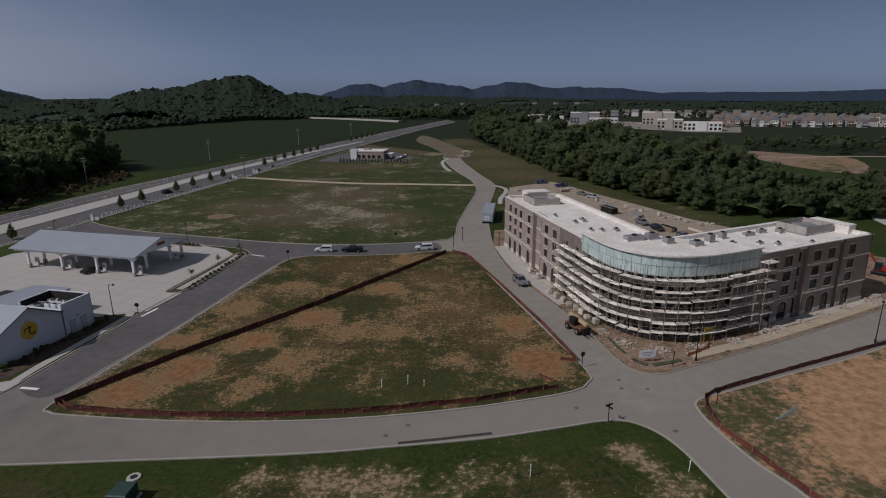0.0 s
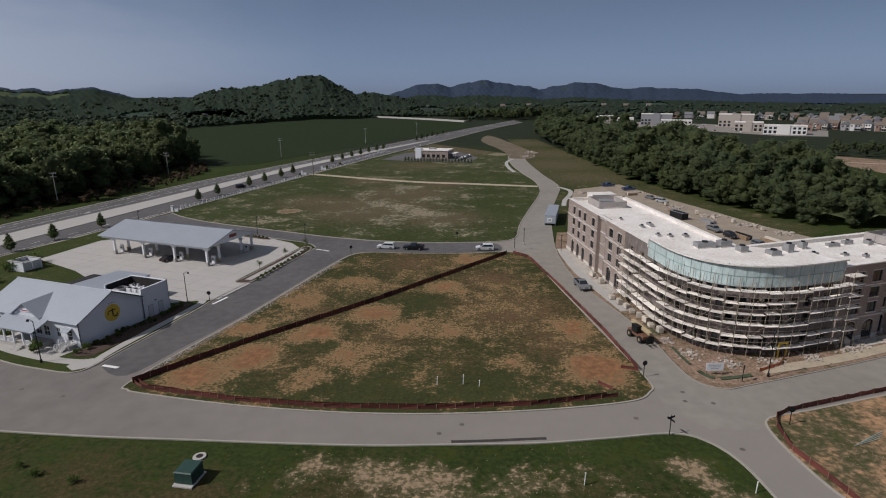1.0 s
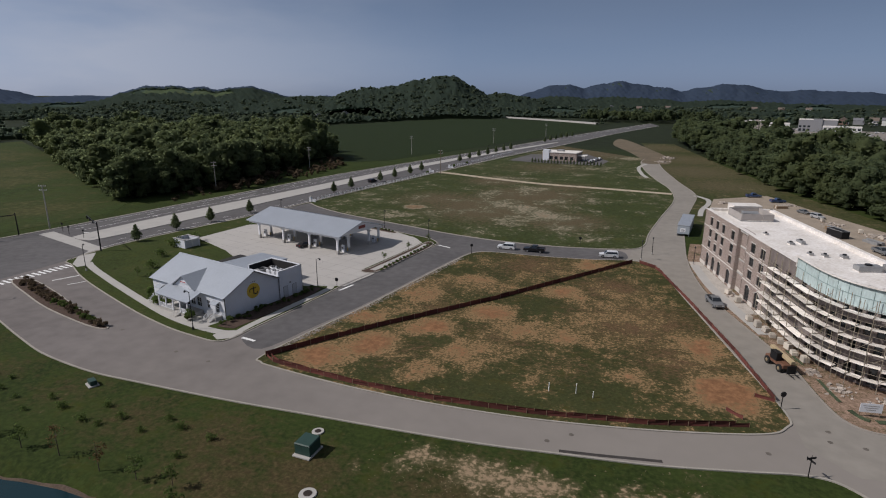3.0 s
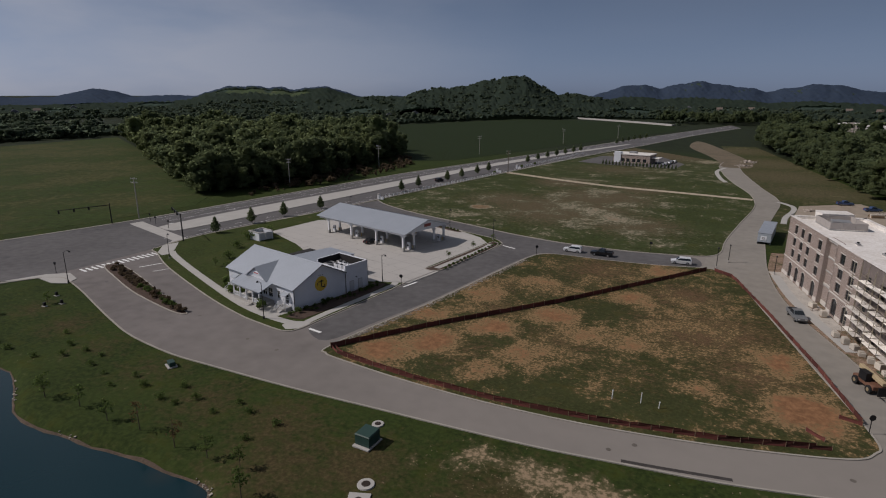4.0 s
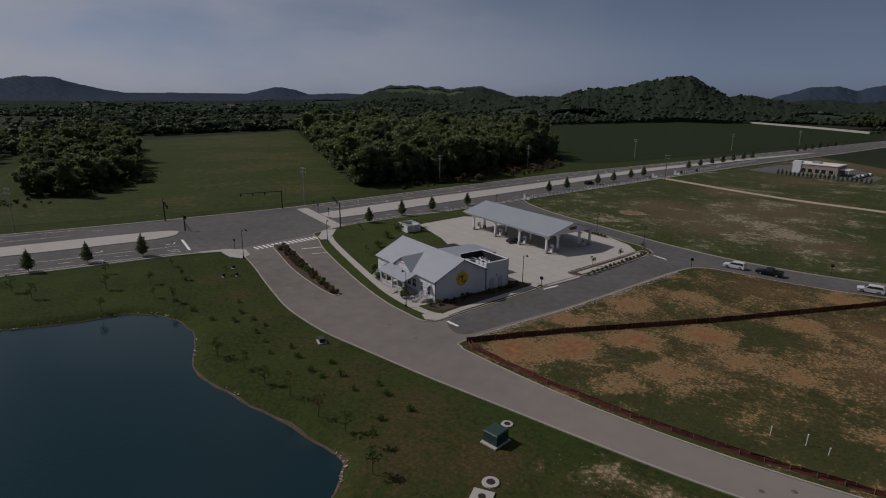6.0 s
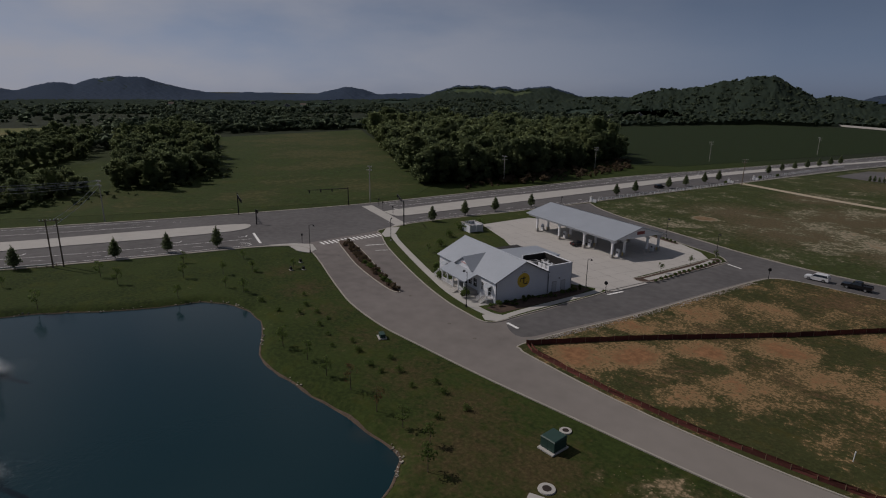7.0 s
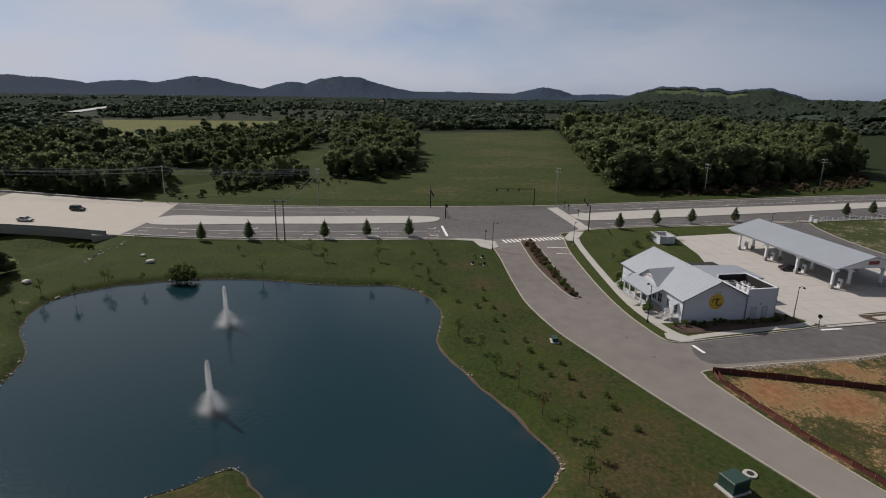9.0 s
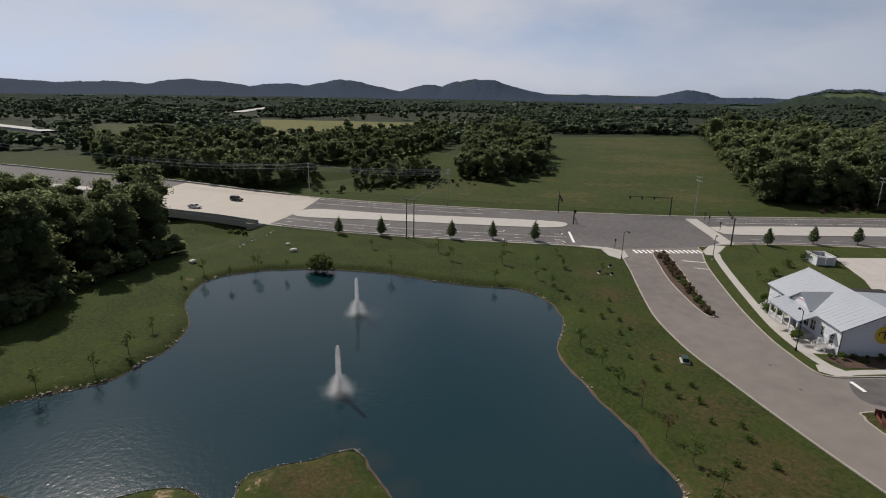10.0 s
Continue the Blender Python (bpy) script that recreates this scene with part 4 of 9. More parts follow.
AZ, DD = np.meshgrid(np.radians(np.arange(-60, 145, 0.5)), np.arange(1120, 4000, 60.0))
HZ = hill_height(np.degrees(AZ), DD)
HZ = HZ * (1 + 0.06 * np.sin(AZ * 90 + DD * 0.006) * np.sin(DD * 0.011)) + 0.4
idx = np.arange(AZ.size).reshape(AZ.shape)
hf = np.stack([idx[:-1, :-1], idx[1:, :-1], idx[1:, 1:], idx[:-1, 1:]], -1).reshape(-1, 4)
# colour mixed from the hill leaf tones, their haze blue included
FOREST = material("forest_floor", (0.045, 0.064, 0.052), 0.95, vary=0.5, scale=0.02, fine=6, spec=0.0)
tagged(new("hills", np_mesh("hills", np.stack([-np.sin(AZ).ravel() * DD.ravel(), np.cos(AZ).ravel() * DD.ravel(), HZ.ravel()], 1), hf, FOREST, True)),
       "low wooded hills along the horizon", "hills", kind="structure")
# woodland over the hills and the far plain
rng = np.random.default_rng(21)
# treeless areas; two only open the camera's sightline to the far roads
CLEARINGS = [[(-172, 305), (-196, 352), (-260, 415), (-310, 500), (-390, 640), (-300, 880), (-205, 900), (-60, 840), (-46, 700), (-88, 560), (-150, 330)],
          [(-760, -90), (-700, 150), (-566, 122), (-500, 62), (-458, 10), (-455, -55)], [(-485, 345), (-520, 372), (-530, 190), (-470, 180)],
          [(20, 380), (60, 520), (160, 900), (560, 760), (520, 560), (300, 420), (130, 250), (100, 380)], [(-110, 300), (20, 300), (60, 700), (-60, 700)],
          [(-640, -230), (-640, -150), (-440, -100), (-440, -170)], [(-650, -350), (-500, -195), (-440, -190), (-480, -300), (-560, -330)], [(-1150, -110), (-860, -150), (-690, -110), (-680, -85), (-860, -95), (-1130, -70)], [(-490, 185), (-510, 360), (-340, 262), (-180, 170), (-190, 100), (-260, 90), (-345, 134), (-450, 172)]]
n = 21000
az = np.radians(np.where(rng.random(n) < 0.32, rng.uniform(-48, 30, n), rng.uniform(30, 125, n)))
d = np.exp(rng.uniform(math.log(430), math.log(1500), n))
X, Y = -np.sin(az) * d, np.cos(az) * d
hz = hill_height(np.degrees(az), d)
patch = np.sin(X * 0.011 + 1.3 * np.sin(Y * 0.006)) + np.sin(Y * 0.014 + X * 0.004)
ok = (rng.random(n) < np.where(hz > 12, 1.0, np.where(patch > -0.35, 0.8, 0.12)))
for poly in CLEARINGS + [WOOD_A, WOOD_B, WOOD_C, WOOD_M, WOOD_E]:
    ok &= ~inside_np(X, Y, poly)
ok &= ~inside_np(X, Y, [(-215, 300), (-60, 720), (40, 960), (60, 700), (0, 420), (-100, 300)])
ok &= (d > 560) | (rng.random(n) < 0.5)
ok &= ~((np.abs(np.degrees(az) - 43.2) < 4.5) & (d < 1820) & (d > 1640))
road_d = dist_np(X, Y, MAIN_N[::3] + MAIN_S_E[::-3] + MAIN_S_W[::-3])
ok &= ~inside_np(X, Y, MAIN_N + MAIN_S_E[::-1] + MAIN_S_W[::-1]) & (road_d > 14)
X, Y, hz, d = X[ok], Y[ok], hz[ok], d[ok]
KINDS_HILL = tree_kinds(14, 6, 9.0, 7.0, 9, 1.2, 0.0, 1, 5)
wood("far_woodland", np.stack([X, Y], 1), KINDS_HILL, (5, 9.5), 9, LEAF_HAZED_FAR, "dark green far woodland over plain and hills", 9, hz)

# closed canopy over the far plain and hills
rng = np.random.default_rng(31)
CA, CD = np.meshgrid(np.radians(np.arange(-50, 126, 0.16)), np.concatenate([np.arange(520, 1080, 20.0), np.arange(1080, 3120, 26.0)]))
CA = CA + rng.uniform(-0.0008, 0.0008, CA.shape)
CD = CD + rng.uniform(-8, 8, CD.shape)
CX, CY = -np.sin(CA) * CD, np.cos(CA) * CD
CZ = hill_height(np.degrees(CA), CD)
patch = np.sin(CD * 0.012 + 3 * np.sin(CA * 9)) + np.sin(CA * 55 + CD * 0.003)
keep = (CZ > 7) | (patch > -1.2) | (CD > 1850)
near_plain = CD < 1080
grown = (np.sin(CX * 0.011 + 1.3 * np.sin(CY * 0.006)) + np.sin(CY * 0.014 + CX * 0.004) > -0.35) & (np.degrees(CA) > -14)
for poly in CLEARINGS + [[(-215, 300), (-60, 720), (40, 960), (60, 700), (0, 420), (-100, 300)], MAIN_N + MAIN_S_E[::-1] + MAIN_S_W[::-1]]:
    grown &= ~(inside_np(CX, CY, poly) | (dist_np(CX, CY, poly[::2]) < 14))
keep = np.where(near_plain, grown, keep)
CZ = np.where(keep, CZ + rng.uniform(0.8, np.where(CD > 1850, 4.0, np.where(near_plain, 4.2, 6.0)), CZ.shape) + 1.5 * np.sin(CA * 700) * np.sin(CD * 0.05) + 0.8, -6.0)
idx = np.arange(CA.size).reshape(CA.shape)
cf = np.stack([idx[:-1, :-1], idx[1:, :-1], idx[1:, 1:], idx[:-1, 1:]], -1).reshape(-1, 4)
cf = cf[(CZ.ravel()[cf] > -2).all(axis=1)]
cut = ((np.abs(np.degrees(CA) - 43.2 + 1.2 * np.sin(CD * 0.03)) < 3.6) & (CD > 1690) & (CD < 1800)).ravel()
cf = cf[~cut[cf].any(axis=1)]
# the blue of distance haze is put into this base colour
HAZE_HILL = foliage("haze_blue_hill_leaves", (0.066, 0.096, 0.152), (0.076, 0.106, 0.164), through=0.5)
cv = np.stack([-np.sin(CA).ravel() * CD.ravel(), np.cos(CA).ravel() * CD.ravel(), CZ.ravel()], 1)
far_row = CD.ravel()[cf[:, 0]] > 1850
tagged(new("hill_woodland", np_mesh("hill_woodland", cv, cf[~far_row], LEAF_HAZED_HILL, True)), "closed green woodland over the nearer hills", "trees", kind="stuff")
tagged(new("hill_woodland", np_mesh("hill_woodland", cv, cf[far_row], HAZE_HILL)), "distant hill woodland with haze blue put into its leaf colour", "trees", kind="stuff")
HILL_GRASS = blotched("hill_pasture", (0.05, 0.074, 0.034), (0.075, 0.09, 0.042), (0.15, 0.14, 0.08), 0.55, 0.7, 0.02, bump=0.2)
FA, FD = np.meshgrid(np.radians(np.arange(38.5, 48, 0.3)), np.arange(1660, 1840, 12.0))
FZ = hill_height(np.degrees(FA), FD) + 1.2
idx = np.arange(FA.size).reshape(FA.shape)
ff = np.stack([idx[:-1, :-1], idx[1:, :-1], idx[1:, 1:], idx[:-1, 1:]], -1).reshape(-1, 4)
tagged(new("hill_field", np_mesh("hill_field", np.stack([-np.sin(FA).ravel() * FD.ravel(), np.cos(FA).ravel() * FD.ravel(), FZ.ravel()], 1), ff, HILL_GRASS, True)),
       "light green pasture on the hillside", "field", kind="structure")

# ---- building helpers ----
def along(p, q, z=0.0, inset=0.0):
    """The frame of a wall from p to q: x along it, y to its left, z up."""
    p, q = Vector((*p, 0)), Vector((*q, 0))
    x = (q - p).normalized()
    y = Vector((-x.y, x.x, 0))
    m = Matrix((x, y, (0, 0, 1))).transposed().to_4x4()
    m.translation = p + y * inset + Vector((0, 0, z))
    return m


def arch_pts(x0, x1, z_spring, rise, n=8):
    return [(x0 + (x1 - x0) * i / n, z_spring + rise * math.sin(math.pi * i / n)) for i in range(n + 1)]


def panel(s, length, z0, z1, holes, thick, m):
    """A wall panel with openings (x0, z0, x1, z1, rise of the arch)."""
    xs = sorted({0.0, length, *[h[0] for h in holes], *[h[2] for h in holes]})
    zs = sorted({z0, z1, *[h[1] for h in holes], *[h[3] for h in holes]})
    for xa, xb in zip(xs, xs[1:]):
        for za, zb in zip(zs, zs[1:]):
            cx, cz = (xa + xb) / 2, (za + zb) / 2
            if any(h[0] < cx < h[2] and h[1] < cz < h[3] for h in holes):
                continue
            s.add([(xa, 0, za), (xb, 0, za), (xb, 0, zb), (xa, 0, zb)], [(0, 1, 2, 3)], m)
            s.add([(xa, thick, za), (xb, thick, za), (xb, thick, zb), (xa, thick, zb)], [(3, 2, 1, 0)], m)
    for xa, za, xb, zb, rise in holes:
        if rise:
            arc = arch_pts(xa, xb, zb - rise, rise)
            for (x1, y1), (x2, y2) in zip(arc, arc[1:]):
                s.add([(x1, 0, y1), (x2, 0, y2), (x2, 0, zb), (x1, 0, zb), (x1, thick, y1), (x2, thick, y2)], [(0, 1, 2, 3), (0, 4, 5, 1)], m)
            zt = zb - rise
        else:
            zt = zb
            s.add([(xa, 0, zb), (xb, 0, zb), (xb, thick, zb), (xa, thick, zb)], [(0, 1, 2, 3)], m)
        s.add([(xa, 0, za), (xb, 0, za), (xb, thick, za), (xa, thick, za)], [(3, 2, 1, 0)], m)
        s.add([(xa, 0, za), (xa, thick, za), (xa, thick, zt), (xa, 0, zt)], [(0, 1, 2, 3)], m)
        s.add([(xb, 0, za), (xb, thick, za), (xb, thick, zt), (xb, 0, zt)], [(3, 2, 1, 0)], m)
    s.add([(0, 0, z1), (length, 0, z1), (length, thick, z1), (0, thick, z1)], [(0, 1, 2, 3)], m)
    s.add([(0, 0, z0), (0, thick, z0), (0, thick, z1), (0, 0, z1)], [(0, 1, 2, 3)], m)
    s.add([(length, 0, z0), (length, thick, z0), (length, thick, z1), (length, 0, z1)], [(3, 2, 1, 0)], m)
    return s


def glass_material(name, tint=(0.02, 0.025, 0.03)):
    m = bpy.data.materials.new(name)
    m.use_nodes = True
    p = m.node_tree.nodes["Principled BSDF"]
    p.inputs["Base Color"].default_value = (*tint, 1)
    p.inputs["Roughness"].default_value, p.inputs["IOR"].default_value = 0.08, 1.5
    p.inputs["Specular IOR Level"].default_value = 0.5
    return m


GLASS = glass_material("dark_window_glass")
FRAME_DARK = material("dark_bronze_frame", (0.035, 0.028, 0.024), 0.5, vary=0.2)
_windows = {}


def window(parent, m, w, h, rise=0.0, frame_mat=None, cols=2, rows=2):
    """A window with a frame and one pane of dark glass, set at the left bottom corner given by m."""
    key = (round(w, 2), round(h, 2), rise, cols, rows, frame_mat.name if frame_mat else "")
    if key not in _windows:
        t, fr, top = 0.07, Shape(), h - rise
        fr.box(0, 0, 0, t, 0.09, top).box(w - t, 0, 0, w, 0.09, top).box(t, 0, 0, w - t, 0.09, t)
        if not rise:
            fr.box(t, 0, h - t, w - t, 0.09, h)
        else:
            a = arch_pts(0, w, top, rise)
            for (x1, z1), (x2, z2) in zip(a, a[1:]):
                fr.add([(x1, 0, z1 - t), (x2, 0, z2 - t), (x2, 0, z2), (x1, 0, z1), (x1, 0.09, z1 - t), (x2, 0.09, z2 - t)], [(0, 1, 2, 3), (0, 4, 5, 1)])
            fr.box(t, 0.01, top - t / 2, w - t, 0.08, top + t / 2)
        for i in range(1, cols):
            fr.box(w * i / cols - 0.03, 0.01, t, w * i / cols + 0.03, 0.08, top - (0 if rise else t))
        for i in range(1, rows):
            fr.box(t, 0.015, top * i / rows - 0.025, w - t, 0.075, top * i / rows + 0.025)
        gl = Shape().box(0.03, 0.035, 0.03, w - 0.03, 0.055, top)
        if rise:
            a = arch_pts(0.03, w - 0.03, top, rise - 0.03)
            gl.add([(x, 0.035, z) for x, z in a], [tuple(range(len(a) - 1, -1, -1))])
        _windows[key] = (fr.mesh("window", frame_mat or FRAME_DARK), gl.mesh("pane", GLASS))
    a, b = _windows[key]
    ob = new("window", a)
    ob.parent = parent
    ob.matrix_basis = m
    pane = new("pane", b)
    pane.parent = ob
    return ob


# ---- hotel under construction ----
def brick_material(name, a, b, mortar):
    m = bpy.data.materials.new(name)
    m.use_nodes = True
    n, l = m.node_tree.nodes, m.node_tree.links
    p = n["Principled BSDF"]
    p.inputs["Roughness"].default_value, p.inputs["Specular IOR Level"].default_value = 0.9, 0.2
    co = n.new("ShaderNodeTexCoord")
    sep = n.new("ShaderNodeSeparateXYZ")
    l.new(co.outputs["Object"], sep.inputs[0])
    ad = n.new("ShaderNodeMath")
    ad.operation = "ADD"
    l.new(sep.outputs[0], ad.inputs[0])
    l.new(sep.outputs[1], ad.inputs[1])
    cmb = n.new("ShaderNodeCombineXYZ")
    l.new(ad.outputs[0], cmb.inputs[0])
    l.new(sep.outputs[2], cmb.inputs[1])
    br = n.new("ShaderNodeTexBrick")
    br.inputs["Scale"].default_value = 1.0
    br.inputs["Brick Width"].default_value, br.inputs["Row Height"].default_value, br.inputs["Mortar Size"].default_value = 0.26, 0.085, 0.009
    br.inputs["Color1"].default_value, br.inputs["Color2"].default_value, br.inputs["Mortar"].default_value = (*a, 1), (*b, 1), (*mortar, 1)
    l.new(cmb.outputs[0], br.inputs["Vector"])
    big = n.new("ShaderNodeTexNoise")
    big.inputs["Scale"].default_value, big.inputs["Detail"].default_value = 0.55, 5
    l.new(co.outputs["Object"], big.inputs["Vector"])
    mr = n.new("ShaderNodeMapRange")
    mr.inputs["From Min"].default_value, mr.inputs["From Max"].default_value = 0.3, 0.75
    mr.inputs["To Min"].default_value, mr.inputs["To Max"].default_value = 0.0, 0.55
    l.new(big.outputs["Fac"], mr.inputs["Value"])
    mx = n.new("ShaderNodeMix")
    mx.data_type = "RGBA"
    l.new(mr.outputs["Result"], mx.inputs["Factor"])
    l.new(br.outputs["Color"], mx.inputs["A"])
    mx.inputs["B"].default_value = (*[0.5 * (u + v) * 1.25 for u, v in zip(a, b)], 1)
    l.new(mx.outputs["Result"], p.inputs["Base Color"])
    bp = n.new("ShaderNodeBump")
    bp.inputs["Strength"].default_value, bp.inputs["Distance"].default_value = 0.4, 0.01
    l.new(br.outputs["Fac"], bp.inputs["Height"])
    bp.invert = True
    l.new(bp.outputs["Normal"], p.inputs["Normal"])
    return m


BRICK = brick_material("hotel_brick", (0.315, 0.247, 0.214), (0.215, 0.166, 0.146), (0.44, 0.40, 0.365))
STONE = material("cast_stone", (0.56, 0.52, 0.475), 0.85, vary=0.15, scale=1.5)
RAW_WALL = material("raw_block_wall", (0.180, 0.152, 0.141), 0.9, vary=0.35, scale=0.7, fine=9, bump=0.02)
SHEATH = material("teal_sheathing", (0.46, 0.555, 0.55), 0.4, vary=0.28, scale=0.5, fine=5, streak=(1, 1, 0.35))
TEAL_BATTEN = material("teal_batten", (0.27, 0.35, 0.34), 0.6)
MEMBRANE = material("white_roof_membrane", (0.74, 0.715, 0.69), 0.6, vary=0.2, scale=0.22, fine=9, tint=(0.58, 0.53, 0.47))
STEEL_GREY = material("roof_unit_metal", (0.33, 0.33, 0.33), 0.5, metal=0.4, vary=0.2, scale=1)
SCREEN = material("roof_screen_panels", (0.36, 0.33, 0.31), 0.6, vary=0.12, scale=0.8)

HA0, HA1 = Vector((17.2, 154.5)), Vector((28.45, 102.2))
HB0, HB1 = Vector((51.0, 93.5)), Vector((85.2, 109.0))
uA, uB = (HA1 - HA0).normalized(), (HB1 - HB0).normalized()
nA, nB = Vector((-uA.y, uA.x)), Vector((-uB.y, uB.x))
HC = Vector((32.16, 84.93))
CORNER = [HA1 * (1 - t) ** 2 + HC * 2 * t * (1 - t) + HB0 * t * t for t in [i / 14 for i in range(15)]]


def cross2(p, u, q, v):
    k = ((q.x - p.x) * v.y - (q.y - p.y) * v.x) / (u.x * v.y - u.y * v.x)
    return p + u * k


inA, inB = HA0 + nA * 15.5, HB0 + nB * 15.5
HI = cross2(inA, uA, inB, uB)
H_TOP = 13.9
hotel = thing("hotel", "four-storey brown brick hotel under construction with white flat roof", "building")


def pt(p):
    return (p.x, p.y)


def front(p, u, s0, s1, recess, cols):
    """A stretch of brick front from s0 to s1 with columns of windows (centre, width)."""
    a, b = p + u * s0, p + u * s1
    m = along(pt(a), pt(b), 0, recess)
    holes = []
    for c, w in cols:
        c -= s0
        holes.append((c - w / 2 - 0.12, 0.35, c + w / 2 + 0.12, 3.75, 0.55))
        for z, h in ((5.05, 1.85), (7.75, 1.85), (10.55, 2.0)):
            holes.append((c - w / 2, z, c + w / 2, z + h, 0.0))
    L = (b - a).length
    part("wall", panel(Shape(), L, 0, H_TOP, holes, 0.38, m), BRICK, hotel)
    for x0, z0, x1, z1, rise in holes:
        window(hotel, m @ pose(x0, 0.16, z0), x1 - x0, z1 - z0, rise, rows=2 if not rise else 3)
    for z, h, d in ((4.3, 0.26, 0.1), (9.9, 0.22, 0.08), (H_TOP - 0.12, 0.2, 0.12), (0.0, 0.9, 0.06)):
        edges = sorted([x for q in holes if q[1] < z + h and q[3] > z for x in (q[0], q[2])])
        xs = [-0.02] + edges + [L + 0.02]
        for x0, x1 in zip(xs[::2], xs[1::2]):
            part("string_course" if z else "plinth", Shape().box(x0, -d, z, x1, 0.02, z + h, m, bevel=0.02), STONE, hotel, "pale cast-stone band" if z else "pale stone plinth")
    for x0, z0, x1, z1, rise in holes:
        sh = Shape()
        if rise:
            a_ = arch_pts(x0 - 0.14, x1 + 0.14, z1 - rise, rise + 0.16)
            i_ = arch_pts(x0, x1, z1 - rise, rise)
            K = len(a_)
            ring = [(x, y, z) for q, y in ((i_, -0.05), (a_, -0.05), (i_, 0.0), (a_, 0.0)) for x, z in q]
            sh.add(ring, [f for k in range(K - 1) for f in ((k, k + 1, K + k + 1, K + k), (K + k, K + k + 1, 3 * K + k + 1, 3 * K + k), (k + 1, k, 2 * K + k, 2 * K + k + 1))], m)
        else:
            part("sill", Shape().box(x0 - 0.1, -0.06, z0 - 0.16, x1 + 0.1, 0.0, z0, m), STONE, hotel)
            sh.box(x0 - 0.1, -0.04, z1, x1 + 0.1, 0.0, z1 + 0.18, m)
        part("lintel", sh, STONE, hotel)
    if recess:
        for x in (0.0, L):
            part("wall", Shape().box(x - 0.19, -recess, 0, x + 0.19, 0.0, H_TOP, m), BRICK, hotel)


front(HA0, uA, 0, 21.5, 0, [(4.9, 1.75), (9.0, 1.75), (13.0, 1.75), (18.8, 1.9)])
front(HA0, uA, 21.5, 27.0, 0.9, [(25.2, 1.5)])
front(HA0, uA, 27.0, 37.4, 0, [(29.9, 2.1), (34.6, 2.1)])
front(HB0, uB, 5.4, 15.6, 0, [(8.9, 2.2), (13.1, 2.2)])
front(HB0, uB, 15.6, 18.6, 0.9, [(17.1, 1.5)])
front(HB0, uB, 18.6, 27.6, 0, [(21.2, 2.1), (25.4, 2.1)])
front(HB0, uB, 27.6, 29.2, 0.9, [(28.4, 0.9)])
front(HB0, uB, 29.2, 37.55, 0, [(31.7, 2.1)])
# plain ends and back
inA_end, inB_end = HA0 + nA * 15.5, HB1 + nB * 15.5
for p, q in ((inA_end, HA0), (HB1, inB_end), (inB_end, HI), (HI, inA_end)):
    m = along(pt(p), pt(q))
    L = (q - p).length
    holes = []
    for i in range(int(L // 4.5)):
        c = 2.6 + i * 4.5
        if c + 1 < L:
            holes += [(c - 0.9, z, c + 0.9, z + 1.85, 0) for z in (1.2, 5.05, 7.75, 10.55)]
    part("wall", panel(Shape(), L, 0, H_TOP, holes, 0.38, m), BRICK, hotel)
    for x0, z0, x1, z1, r in holes:
        window(hotel, m @ pose(x0, 0.16, z0), x1 - x0, z1 - z0)
# raw walls behind the scaffold, with the bare openings
raw = [HA0 + uA * 37.4, HA0 + uA * 42.5, HA0 + uA * 47.6] + CORNER + [HB0 + uB * 5.4]
for i, (p, q) in enumerate(zip(raw, raw[1:])):
    L = (q - p).length
    w = min(1.9, L * 0.62)
    m = along(pt(p), pt(q), 0, 0.25)
    holes = [(L / 2 - w / 2, z, L / 2 + w / 2, z + h, 0) for z, h in ((0.4, 3.0), (5.05, 1.85), (7.75, 1.85), (10.35, 1.0))]
    part("raw_wall", panel(Shape(), L, 0, 11.5, holes, 0.38, m), RAW_WALL, hotel, "dark raw wall with bare openings")
    for x0, z0, x1, z1, r in holes:
        if i % 3 != 1:
            window(hotel, m @ pose(x0, 0.2, z0), x1 - x0, z1 - z0, cols=1)
    part("sheathing", panel(Shape(), L, 11.5, 15.0 if i > 1 else H_TOP, [], 0.3, along(pt(p), pt(q), 0, 0.12)), SHEATH if i > 1 else RAW_WALL, hotel,
         "pale teal sheathing panel" if i > 1 else "")
    if i > 1:
        part("batten", Shape().box(L / 2 - 0.03, 0.06, 11.55, L / 2 + 0.03, 0.13, 14.95, along(pt(p), pt(q))), TEAL_BATTEN, hotel)
        part("batten", Shape().box(0.02, 0.06, 13.2, L - 0.02, 0.12, 13.3, along(pt(p), pt(q))), TEAL_BATTEN, hotel)
        part("cornice", Shape().box(-0.05, -0.35, 15.0, L + 0.05, 0.4, 15.22, along(pt(p), pt(q))), MEMBRANE, hotel)
# floors and an added dark-coloured block inside keep the openings dark
shell = [HA0 + uA * k for k in (0.0, 47.6)] + CORNER + [HB1, inB_end, HI, inA_end]
lines = [pt(p) for p in shell]
inner_line = offset(lines, 0.75, True)
for z in (0.05, 4.2, 7.2, 10.0):
    part("floor_slab", Shape().prism(inner_line, z - 0.2, z), CONCRETE, hotel)
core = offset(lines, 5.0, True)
part("dark_core_block", Shape().prism(core, 0.05, 13.0), material("core_dark", (0.1, 0.09, 0.085), 0.9), hotel)
part("roof", Shape().prism(inner_line, 13.05, 13.3), MEMBRANE, hotel, "white membrane flat roof")
